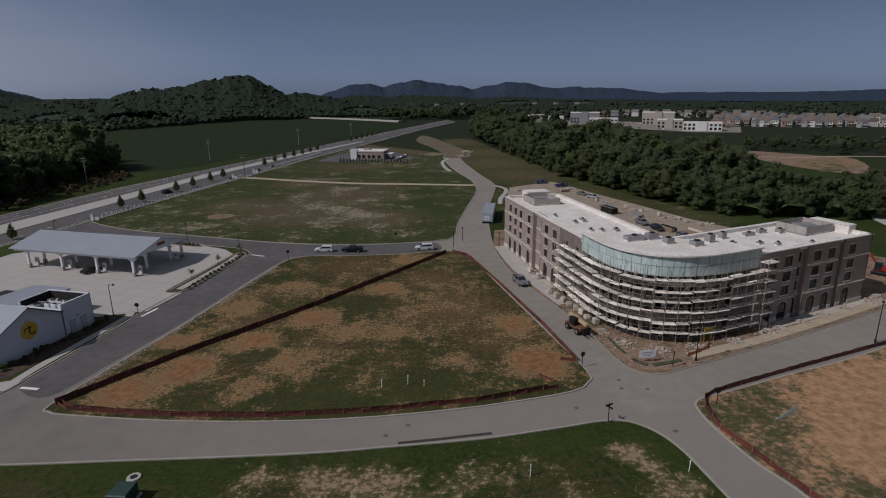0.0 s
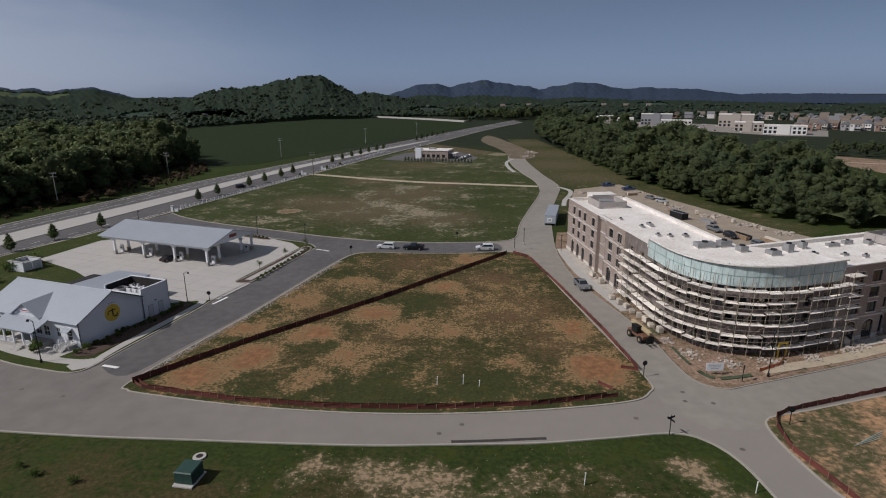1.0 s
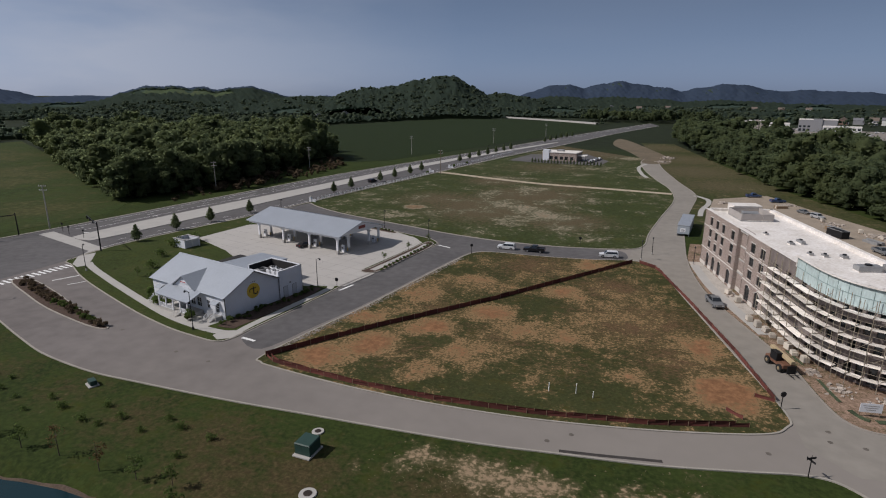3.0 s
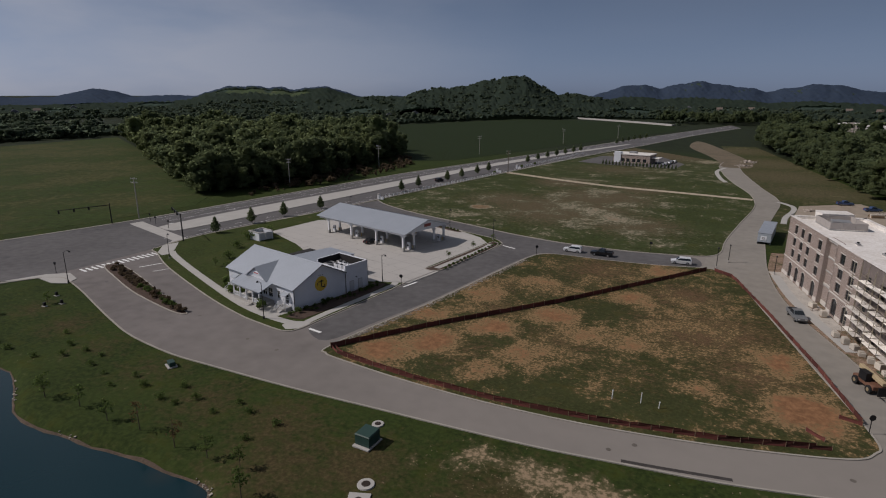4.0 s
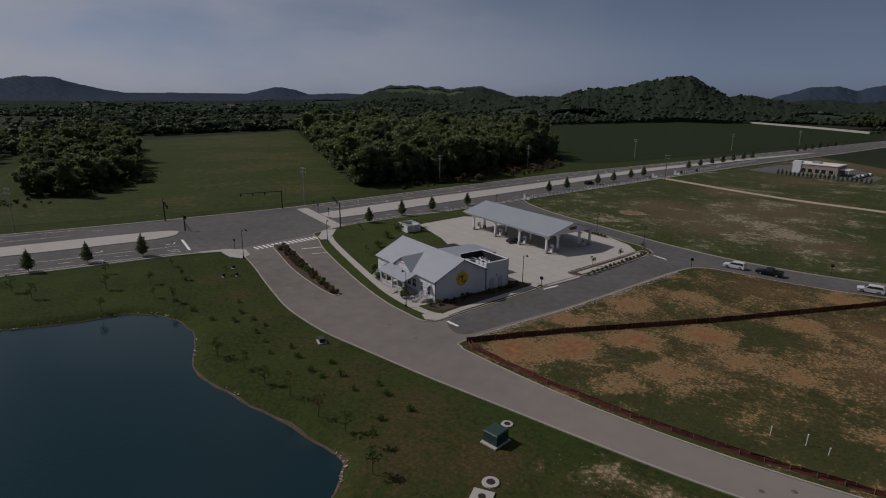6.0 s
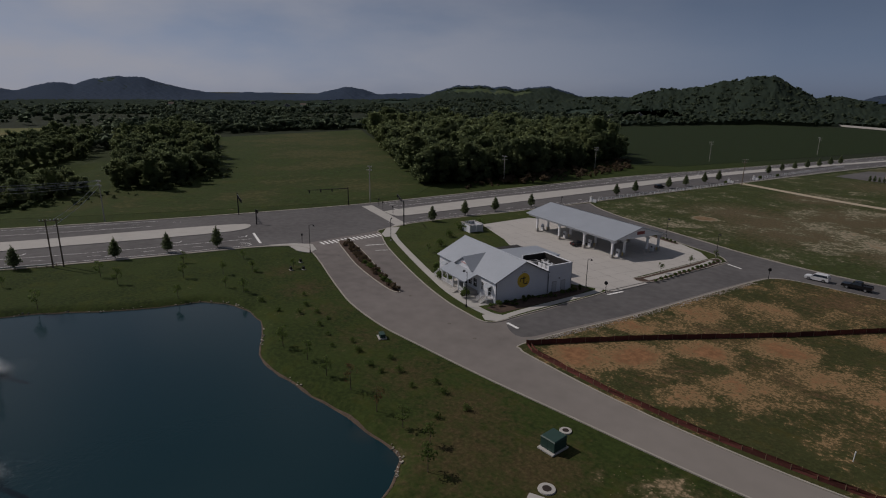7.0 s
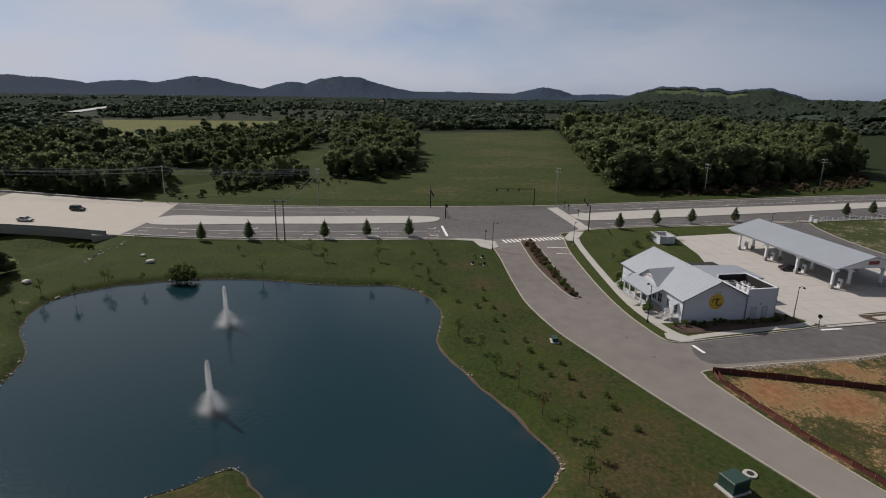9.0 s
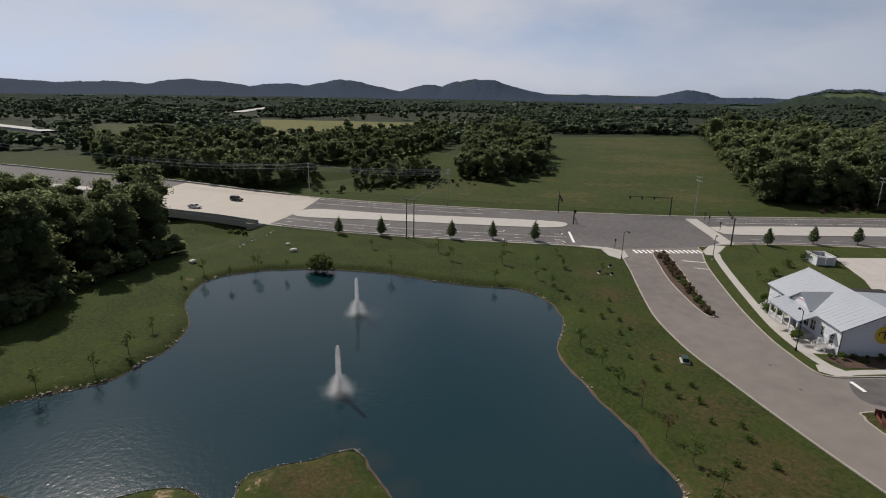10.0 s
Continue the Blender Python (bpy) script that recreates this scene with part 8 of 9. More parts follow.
def plant(kinds, x, y, k, label, group, z=0.0):
    ob = thing("tree", label, "tree", group, pose(x, y, z, 0, 0, rs.uniform(0, 360)) @ Matrix.Diagonal((k, k, k, 1)))
    tk, cr = kinds[rs.randrange(len(kinds))]
    for nm, me in (("trunk", tk), ("crown", cr)):
        o = new(nm, me)
        o.parent = ob


for x, y in ((-162.6, 2.0), (-159.2, 14.0), (-153.6, 33.6), (-151.5, 45.2), (-148.0, 56.7), (-134.6, 121.6), (-134.6, 136.6), (-132.4, 149.6), (-129.4, 166.0), (-122.2, 213), (-120.8, 226), (-117.2, 248.9), (-115.2, 261.6),
             (-113.4, 277.5), (-111.8, 290), (-105, 338), (-104, 356), (-101.8, 370.5), (-99, 383), (-96.8, 398), (-94.4, 412), (-92, 424.5), (-78.7, 499), (-76.5, 516), (-74, 532), (-71.3, 548), (-67.8, 560), (-64, 574)):
    plant(STREET_TREES, x, y, rs.uniform(0.95, 1.12), "dark green conical street tree beside the highway", "street trees", 0.1)
for x, y in ((-130.2, -16.9), (-129.8, -10.6), (-145.7, 10.2), (-127.0, 13.6), (-125.2, -22.4), (-140.3, 27.3), (-139.6, 45.0), (-127.8, 40.9), (-124.9, 48.7), (-133.8, 57.5), (-122.2, 54.5), (-115.6, 35.6), (-132.7, 28.8),
             (-115.7, 45.4), (-109.8, 46.8), (-81.1, 40.6), (-74.3, 41.2), (-67.7, 40.6), (-49.7, 40.6), (-44.7, 40.8), (-41.0, 37.2), (-129.7, -28.8), (-133.8, -18.1), (-122.2, -31.6), (-98.0, -31.0),
             (-89.5, -32.2), (-83.9, -35.2), (-78.6, -40.6), (-118.5, 63.0), (-100.5, 93.2), (-88.0, 84.8), (-108, 96.5), (-76.5, 78.6)):
    plant(SAPLINGS, x, y, rs.uniform(0.8, 1.25), "thin young tree planted in the lawn", "young trees", -0.05)
for x, y in ((-54.9, 40.4), (-61.9, 41.0)):
    plant(RUSTY, x, y, 1.0, "thin young tree with rusty leaves in the lawn", "young trees", -0.05)
for x, y in ((-100.4, 55.4), (-95, 53), (-90.3, 52.6), (-84.9, 49.8), (-80.4, 48.6), (-76, 46.8), (-75.1, 50.1), (-71.4, 49), (-66.2, 47.6), (-65.9, 51.3), (-61.4, 49.5), (-56.8, 47.9), (-52.4, 50.3), (-55.4, 51.5), (-96, 47.4),
             (-103, 47.3), (-121.6, 55), (-110.4, 47.6), (-92.2, 50.0), (-86.4, 52.4), (-63.2, 47.4), (-48.5, 45.5), (-47.0, 49.5)):
    plant(LOW_SAPLINGS, x, y, rs.uniform(0.5, 0.85), "small bushy sapling planted in the lawn", "saplings", -0.02)
for x, y in ((-58.9, 126.5), (-56.9, 138.0), (-54.8, 147.6)):
    plant(SAPLINGS, x, y, 0.85, "young tree in the street planter", "planter trees", 0.18)
for x, y, k in ((-118.5, 126.8, 1.2), (-121.0, 125.4, 1.0), (-120.0, 121.0, 1.1), (-116, 112, 0.8), (-110, 103, 0.8)):
    plant(LOW_SAPLINGS, x, y, k * 2.0, "dark bushy tree beside the bin enclosure", "lot trees", 0.13)
# large willow-like bush at the water's edge
g_ = np.random.default_rng(77)
bv, bf = leaf_cloud(g_, [(0, 0, 1.8, 2.4, 1.7), (1.6, 0.6, 1.4, 1.8, 1.4), (-1.5, -0.5, 1.5, 1.8, 1.4), (0.3, -1.4, 1.2, 1.6, 1.2), (0, 1.4, 1.4, 1.5, 1.3)], 1500, 0.24)
ob = tagged(new("bush", np_mesh("bush", bv, bf, foliage("willow_leaves", (0.05, 0.072, 0.026), (0.10, 0.128, 0.05), through=0.5))), "broad green bush at the pond's edge", "bush")
ob.matrix_world = pose(-131.6, -3.0, -1.1) @ Matrix.Diagonal((1.15, 1.15, 1.2, 1))

# ---- fountains ----
SPRAY = bpy.data.materials.new("water_spray")
SPRAY.use_nodes = True
sp = SPRAY.node_tree.nodes["Principled BSDF"]
sp.inputs["Base Color"].default_value, sp.inputs["Roughness"].default_value = (0.97, 0.98, 0.99, 1), 0.5
_st, _sm = SPRAY.node_tree.nodes.new("ShaderNodeBsdfTranslucent"), SPRAY.node_tree.nodes.new("ShaderNodeMixShader")
_st.inputs["Color"].default_value, _sm.inputs[0].default_value = (0.97, 0.98, 0.99, 1), 0.75
SPRAY.node_tree.links.new(sp.outputs[0], _sm.inputs[1])
SPRAY.node_tree.links.new(_st.outputs[0], _sm.inputs[2])
_sx, _so = SPRAY.node_tree.nodes.new("ShaderNodeBsdfTransparent"), SPRAY.node_tree.nodes.new("ShaderNodeMixShader")
_so.inputs[0].default_value = 0.35
SPRAY.node_tree.links.new(_sm.outputs[0], _so.inputs[1])
SPRAY.node_tree.links.new(_sx.outputs[0], _so.inputs[2])
SPRAY.node_tree.links.new(_so.outputs[0], SPRAY.node_tree.nodes["Material Output"].inputs["Surface"])


def fountain(x, y, h, seed):
    ob = thing("fountain", "white floating fountain jet in the pond", "fountain", "fountains", pose(x, y, WATER_Z))
    part("float", Shape().tube((0, 0, -0.1), (0, 0, 0.22), 0.6, 0.5, 14), BLACK, ob)
    g = np.random.default_rng(seed)

    def drops(c, size, tall=1.6):
        n_ = len(c)
        d = g.normal(size=(n_, 4, 3))
        d /= np.linalg.norm(d, axis=2)[:, :, None]
        s__ = size * g.uniform(0.4, 1.3, n_)[:, None, None]
        v = (c[:, None, :] + d * s__ * np.array([0.7, 0.7, tall])).reshape(-1, 3)
        b = np.arange(n_)[:, None, None] * 4
        f = np.array([[0, 1, 2], [0, 2, 3], [0, 3, 1], [1, 3, 2]])[None] + b
        return v, f.reshape(-1, 3)

    n1 = 7000
    z = h * (1 - g.uniform(0, 1, n1) ** 1.2)
    r = (0.09 + 0.12 * (1 - z / h) + 0.07 * np.minimum(1, (h - z) / 0.6)) * 1.9 * g.uniform(0, 1, n1) ** 0.6
    a = g.uniform(0, 2 * math.pi, n1)
    part("jet", np_mesh("jet", *drops(np.stack([r * np.cos(a) + 0.1 * (z / h) ** 2, r * np.sin(a), z + 0.1], 1), 0.042, 2.4), SPRAY), None, ob)
    n2 = 20000
    z = h * 0.38 * g.uniform(0, 1, n2) ** 1.8
    r = (0.35 + 0.75 * (1 - z / (h * 0.38))) * (0.25 + np.abs(g.normal(size=n2)))
    a = g.uniform(0, 2 * math.pi, n2)
    part("skirt", np_mesh("skirt", *drops(np.stack([r * np.cos(a), r * np.sin(a), z + 0.05], 1), 0.032, 1.8), SPRAY), None, ob)
    n3 = 7000
    r = 0.8 + 3.0 * g.uniform(0, 1, n3) ** 2.4
    a = g.uniform(0, 2 * math.pi, n3)
    c = np.stack([r * np.cos(a), r * np.sin(a) + 0.6 * (r - 0.8), 0.5 * g.uniform(0.0, 1.0, n3) ** 2], 1)
    part("splash", np_mesh("splash", *drops(c, 0.015), SPRAY), None, ob)


fountain(-102.9, 4.3, 7.3, 1)
fountain(-73.7, 0.3, 7.3, 2)

# ---- ground round the hotel ----
SITE = blotched("site_dirt", (0.075, 0.08, 0.035), (0.225, 0.158, 0.108), (0.35, 0.245, 0.18), 0.43, 0.50, 0.25)
GRAVEL = material("gravel", (0.30, 0.25, 0.195), 0.95, vary=0.25, scale=0.25, fine=14, bump=0.04)
hk = [p for p in HOTEL_W if p[1] < 160 and p[0] < 118]
flat("site_ground", offset(hk, 0.3) + [(122, 130), (100, 150), (60, 128), (40, 150), (34, 175), (16, 172)], 0.04, SITE, "trampled soil and rubble round the building site", "ground")
flat("site_yard", [(20, 172), (24, 215), (30, 252), (52, 268), (63, 236), (74, 208), (82, 186), (92, 168), (100, 148), (70, 130), (46, 118), (40, 140), (33, 162)], 0.045, GRAVEL, "pale gravel yard behind the hotel", "ground")
DIRT_PATH = material("dirt_path", (0.40, 0.335, 0.25), 0.95, vary=0.2, scale=0.3, fine=14, bump=0.03)
solid("hotel_walk_west", strip(curve_points([(15.6, 150), (17.6, 134), (20.4, 122), (24.2, 108)]), 2.0, 0.03, 0.12), CONCRETE, "dusty new concrete footway beside the hotel", "footway", "structure")
DUST_SLAB = material("dusty_slab", (0.43, 0.395, 0.35), 0.95, vary=0.28, scale=0.5, fine=7, bump=0.03)
a_, b_ = HA0 + uA * 1.0, HA0 + uA * 37.0
solid("hotel_apron_west", strip([pt(a_.lerp(b_, k / 8)) for k in range(9)], 3.0, 0.02, 0.085, False, -1.7), DUST_SLAB, "cement-dusted slab at the foot of the hotel wall", "footway", "structure")
a_, b_ = HB0 + uB * 8.0, HB1
solid("hotel_apron_south", strip([pt(a_.lerp(b_, k / 8)) for k in range(9)], 2.2, 0.02, 0.085, False, -1.3), DUST_SLAB, "cement-dusted slab at the foot of the hotel wall", "footway", "structure")
solid("hotel_walk_south", strip(curve_points([(40, 84.5), (52, 89.2), (62, 94), (75, 100.6), (90, 108.6)]), 2.2, 0.03, 0.1), DIRT_PATH, "tan unpaved footway along the hotel street", "footway", "structure")
solid("loop_walk_east", strip(curve_points([(23.5, 258), (27.5, 250), (27, 240), (23.5, 226), (22, 214)]), 1.8, 0.02, 0.12), CONCRETE, "pale concrete footway by the bend", "footway", "structure")
solid("loop_walk_north", strip(curve_points([(4.0, 366), (0.6, 352), (0.2, 338), (2.2, 318), (4.6, 306)]), 2.0, 0.02, 0.12), CONCRETE, "pale concrete footway by the bend", "footway", "structure")
solid("dirt_track", strip(curve_points([(-106, 292), (-94, 288), (-70, 278), (-42, 268.5), (-12, 264), (14.6, 259.4)]), 4.2, 0.0, 0.022), DIRT_PATH, "pale dirt track across the north lot", "track", "structure")
flat("gravel_end", curve_points([(2, 374), (0, 400), (-8, 440), (-22, 500), (-20, 560), (-10, 540), (6, 470), (18, 410), (18, 376), (10, 368)], True, 4), 0.024, material("brown_gravel", (0.14, 0.112, 0.075), 0.95, vary=0.35, scale=0.08, fine=9), "brown gravel at the end of the road", "ground")

RUBBLE = material("rubble", (0.37, 0.32, 0.275), 0.95, vary=0.3, scale=2, per="island")
PALLET_WRAP = material("wrapped_blocks", (0.52, 0.47, 0.40), 0.7, vary=0.2, scale=1.5, per="object")
rs = random.Random(12)


def rubble_heap(x, y, r, n, size, label="heap of pale rubble and block offcuts"):
    sh = Shape()
    for _ in range(n):
        a, d = rs.uniform(0, 6.28), r * abs(rs.gauss(0, 0.5))
        s_ = size * rs.uniform(0.4, 1.4)
        zz = 0.04 + max(0, (1 - d / r)) * size * 1.2 * rs.random()
        sh.box(-s_, -s_ * rs.uniform(0.4, 1), -s_ * 0.4, s_, s_ * rs.uniform(0.4, 1), s_ * 0.5, pose(x + d * math.cos(a), y + d * math.sin(a), zz, rs.uniform(-25, 25), rs.uniform(-25, 25), rs.uniform(0, 180)))
    return tagged(new("rubble", sh.mesh("rubble", RUBBLE)), label, "rubble", "rubble heaps", "stuff")


HOTEL_RUBBLE = ((31, 89.5, 2.6, 50, 0.22), (36, 86.6, 3.0, 50, 0.2), (43, 87.5, 3.0, 60, 0.2), (50, 90, 2.6, 60, 0.22), (57.5, 93.8, 2.2, 60, 0.3), (60, 96, 2.4, 60, 0.28), (66, 98.6, 2.6, 50, 0.22), (72, 101.5, 2.6, 50, 0.2),
                       (79, 104.6, 2.4, 50, 0.2), (86.5, 108, 2.4, 60, 0.3), (89, 110.5, 2.2, 50, 0.35), (28.6, 94.5, 2.0, 40, 0.22), (21.4, 128, 1.4, 26, 0.2))
YARD_RUBBLE = ((70, 200, 4, 60, 0.4), (77, 186, 4, 60, 0.4), (84, 176, 4, 60, 0.4),
                       (62, 214, 4, 50, 0.4), (56, 246, 4, 40, 0.4), (14, 380, 5, 60, 0.5), (18, 405, 6, 60, 0.6), (32, 243, 3, 40, 0.4))
for x, y, r, n, s_ in HOTEL_RUBBLE + YARD_RUBBLE:
    rubble_heap(x, y, r, n, s_)
for x, y in ((22.6, 114.4), (23.6, 111.6), (24.6, 109.4), (25.2, 107.0), (26.0, 104.6), (26.8, 102.6), (27.2, 100.4), (28.2, 98.0), (20.8, 129.4), (22.0, 124.5), (58.0, 95.8), (70, 196), (66.5, 203), (74, 190), (79, 180), (60, 218)):
    ob = thing("block_pallet", "pallet of pale wrapped blocks on the verge", "pallet", "block pallets", pose(x, y, 0.05, 0, 0, rs.uniform(-20, 20) - 76))
    part("pallet", Shape().box(-0.6, -0.5, 0, 0.6, 0.5, 0.04).box(-0.6, -0.5, 0.04, -0.5, 0.5, 0.12).box(0.5, -0.5, 0.04, 0.6, 0.5, 0.12).box(-0.05, -0.5, 0.04, 0.05, 0.5, 0.12).box(-0.6, -0.5, 0.12, 0.6, 0.5, 0.15), STAKE, ob)
    hh = rs.uniform(0.6, 1.1)
    part("wrapped_load", Shape().box(-0.58, -0.48, 0.15, 0.58, 0.48, 0.15 + hh, bevel=0.04), PALLET_WRAP, ob)
    part("top_course", Shape().box(-0.4, -0.45, 0.15 + hh, 0.3, 0.3, 0.3 + hh, bevel=0.03), PALLET_WRAP, ob)
for k, (x, y, L, a) in enumerate(((69, 170, 7, -70), (60, 205, 6, -60), (66, 190, 6, -65), (52, 240, 5, 20), (75, 165, 6, -70))):
    ob = thing("material_stack", "stack of dark building materials in the yard", "stack", "material stacks", pose(x, y, 0.05, 0, 0, a))
    for i in range(4):
        part("timber_pack", Shape().box(-L / 2 + rs.uniform(0, 0.6), -1.2 + 0.6 * i, 0, L / 2 - rs.uniform(0, 0.8), -0.65 + 0.6 * i, rs.uniform(0.5, 1.3), bevel=0.04), rs.choice((STAKE, STEEL_GREY, BLACK, PALLET_WRAP)), ob)
container = thing("skip", "dark steel rubbish container in the yard", "container", at=pose(58.5, 196, 0.05, 0, 0, -68))
part("body", Shape().box(-3.2, -1.2, 0.15, 3.2, 1.2, 2.2, bevel=0.05), BLACK, container)
part("rim", Shape().box(-3.3, -1.3, 2.2, 3.3, -1.1, 2.32).box(-3.3, 1.1, 2.2, 3.3, 1.3, 2.32).box(-3.3, -1.1, 2.2, -3.1, 1.1, 2.32).box(3.1, -1.1, 2.2, 3.3, 1.1, 2.32), STEEL_GREY, container)
board = thing("site_sign", "white site notice board on two posts", "sign", at=pose(32.4, 82.6, 0.04, 0, 0, 8))
part("board", Shape().box(-1.35, -0.03, 0.7, 1.35, 0.03, 2.0), WHITE, board)
for xx in (-1.2, 1.2):
    part("post", Shape().box(xx - 0.05, 0.03, 0, xx + 0.05, 0.12, 2.1), STAKE, board)
for zz, w_ in ((1.65, 1.0), (1.35, 0.85), (1.05, 0.6)):
    part("text_bar", Shape().box(-w_, -0.036, zz - 0.05, w_, -0.031, zz + 0.05), STEEL_GREY, board)
yf = thing("door_hoist", "yellow steel frame at the foot of the scaffold", "frame", at=pose(45.4, 90.2, 0.04, 0, 0, 22))
part("post", Shape().box(-0.9, -0.1, 0, -0.7, 0.1, 2.4), YELLOW, yf)
part("post", Shape().box(0.7, -0.1, 0, 0.9, 0.1, 2.4), YELLOW, yf)
part("header", Shape().box(-0.95, -0.12, 2.2, 0.95, 0.12, 2.5), YELLOW, yf)
PVC = material("white_pipe", (0.75, 0.75, 0.72), 0.4)
for x, y, h in ((-9.2, 75.2, 1.3), (-5.4, 75.8, 1.5), (-3.0, 75.4, 0.9), (9.6, 55.0, 1.4), (27.8, 55.6, 1.2)):
    ob = tagged(new("pipe_stub", Shape().tube((x, y, 0.0), (x + 0.05, y, h + 0.13), 0.06, n=8).tube((x + 0.05, y, h + 0.13), (x + 0.05, y, h + 0.2), 0.08, n=8).mesh("pipe_stub", PVC)), "white plastic pipe standing in the grass", "pipe", "pipe stubs")
PIPE_GREY = material("weathered_pipe", (0.3, 0.34, 0.29), 0.6)
for i in range(4):
    ob = tagged(new("pipe", Shape().tube((43 + i * 0.7, 65.4 + i * 0.5, 0.19), (47.2 + i * 0.4, 67.4 + i * 0.55, 0.2), 0.05, n=6).mesh("pipe", PIPE_GREY)), "pale pipe lying on the building plot", "pipe", "loose pipes")
# litter of straw and paper on the lawns
LITTER = material("pale_litter", (0.24, 0.185, 0.12), 0.9, vary=0.3, per="island")
sh = Shape()
for cx, cy, r, n in ((-12, 50, 9, 260), (6, 56, 8, 150), (-22, 52, 6, 60), (20, 52, 7, 90), (-48, 88, 4, 40), (0, 175, 25, 40), (-20, 200, 30, 60), (-3, 152, 10, 10), (48, 66, 6, 60), (42, 62, 5, 50)):
    for _ in range(n):
        x, y = cx + rs.gauss(0, r * 0.5), cy + rs.gauss(0, r * 0.4)
        s_ = rs.uniform(0.04, 0.11)
        sh.add([(-s_, -s_ * 0.5, 0), (s_, -s_ * 0.4, 0.01), (s_ * 0.7, s_ * 0.5, 0.02), (-s_ * 0.8, s_ * 0.4, 0.0)], [(0, 1, 2, 3)], pose(x, y, 0.16 if inside(x, y, LOT_TRI) or inside(x, y, LOT_SE) else 0.03, 0, 0, rs.uniform(0, 360)))
tagged(new("litter", sh.mesh("litter", LITTER)), "pale straw and scraps scattered on the ground", "litter", kind="stuff")
# boulders
for x, y, s_ in ((-145.5, -9.9, 0.9), (-138.6, -32.9, 0.9), (-152.2, -11.7, 0.6)):
    ob = tagged(new("boulder", Shape().box(-s_, -s_ * 0.7, -0.1, s_, s_ * 0.7, s_ * 0.8, pose(0, 0, 0, 6, -8, rs.uniform(0, 90)), bevel=s_ * 0.28).mesh("boulder", STONE)), "pale boulder lying on the lawn", "boulder", "boulders")
    ob.matrix_world = pose(x, y, 0.05)
sh = Shape()
for i in range(90):
    t = rs.random()
    x, y = -152 - 17 * t + rs.gauss(0, 0.7), -24.5 + 7.5 * t + rs.gauss(0, 0.7)
    s_ = rs.uniform(0.12, 0.34)
    sh.box(-s_, -s_ * 0.7, -s_ * 0.4, s_, s_ * 0.7, s_ * 0.6, pose(x, y, 0.05 - 0.5 * rs.random(), rs.uniform(-30, 30), rs.uniform(-30, 30), rs.uniform(0, 180)), bevel=s_ * 0.2)
for x, y, k in ((-167.5, -28.6, 2.4), (-165.6, -26.6, 3.0), (-164.6, -24.4, 2.4)):
    shrub(x, y, k, False, -0.6, "bushy green scrub below the bridge deck", "creek shrubs")
tagged(new("riprap", sh.mesh("riprap", material("riprap_stone", (0.27, 0.25, 0.225), 0.9, vary=0.4, scale=1, per="island"))), "pale riprap stones down the creek bank", "stones", kind="stuff")
# pale stones along the pond's edge
sh = Shape()
for i in range(0, len(POND)):
    if POND[i][0] < -75 and POND[i][1] < 0 or POND[i][0] > -62 and POND[i][1] < 3:
        for _ in range(4):
            t = rs.random()
            a, b = POND[i - 1], POND[i]
            s_ = rs.uniform(0.03, 0.08)
            sh.box(-s_, -s_ * 0.7, -s_ * 0.4, s_, s_ * 0.7, s_ * 0.5, pose(a[0] + (b[0] - a[0]) * t + rs.gauss(0, 0.2), a[1] + (b[1] - a[1]) * t + rs.gauss(0, 0.2), WATER_Z + 0.05, rs.uniform(-30, 30), 0, rs.uniform(0, 180)), bevel=s_ * 0.2)
tagged(new("shore_stones", sh.mesh("shore_stones", STONE)), "pale stones along the waterline", "stones", kind="stuff")

# ---- bridge ----
deck_n = [p for p in MAIN_N if -69 < p[1] < -2]
deck_s = [p for p in MAIN_S_W if -80 < p[1] < -18]
flat("bridge_deck", deck_n + [(-198, -9.5), (-186, -14.5), (-176.5, -19)] + deck_s[::-1], 0.05, DECK, "pale concrete bridge deck", "bridge", -0.02)
solid("median_far_west", strip(curve_points([(-241, -84), (-256, -112), (-283, -163), (-318, -240)]), 6.0, 0.0, 0.17), CONCRETE, "pale concrete highway median beyond the bridge", "median", "structure")
barrier = thing("bridge_barrier", "pale concrete bridge parapet", "parapet")
bl = [p for p in MAIN_S_W if -170 < p[1] < -20]
part("parapet", strip(bl, 0.4, 0.03, 1.05), CONCRETE, barrier)
part("beam", strip(offset(bl, -0.35), 0.3, -1.7, 0.1), DECK, barrier, "concrete bridge edge beam")
part("coping", strip(bl, 0.55, 1.05, 1.15), CONCRETE, barrier)
bn = [p for p in MAIN_N if -170 < p[1] < -10]
barrier2 = thing("bridge_barrier", "pale concrete bridge parapet", "parapet")
part("parapet", strip(bn, 0.4, 0.03, 0.55), CONCRETE, barrier2)
part("coping", strip(bn, 0.6, 0.55, 0.65), CONCRETE, barrier2)
ab = thing("bridge_pier", "concrete bridge abutment above the creek", "abutment")
part("abutment", Shape().prism([(-176.5, -20), (-230, -2), (-232, -8), (-179.5, -26)], -3.6, -0.06), DECK, ab)
part("abutment", Shape().prism([(-205, -66), (-262, -52), (-266, -60), (-210, -76)], -3.6, -0.06), DECK, ab)
grail = thing("guard_rail", "steel guard rail beside the highway", "guard rail")
gl = walk_line([p for p in MAIN_S_W if -18 < p[1] < 26], 2.0)
gl = [Vector(p) for p in offset([pt(p) for p in gl], -0.9)]
part("rail", strip([pt(p) for p in gl], 0.1, 0.45, 0.75), GALV, grail)
for p in gl:
    part("post", Shape().box(p.x - 0.06, p.y - 0.06, 0, p.x + 0.06, p.y + 0.06, 0.7), STAKE, grail)

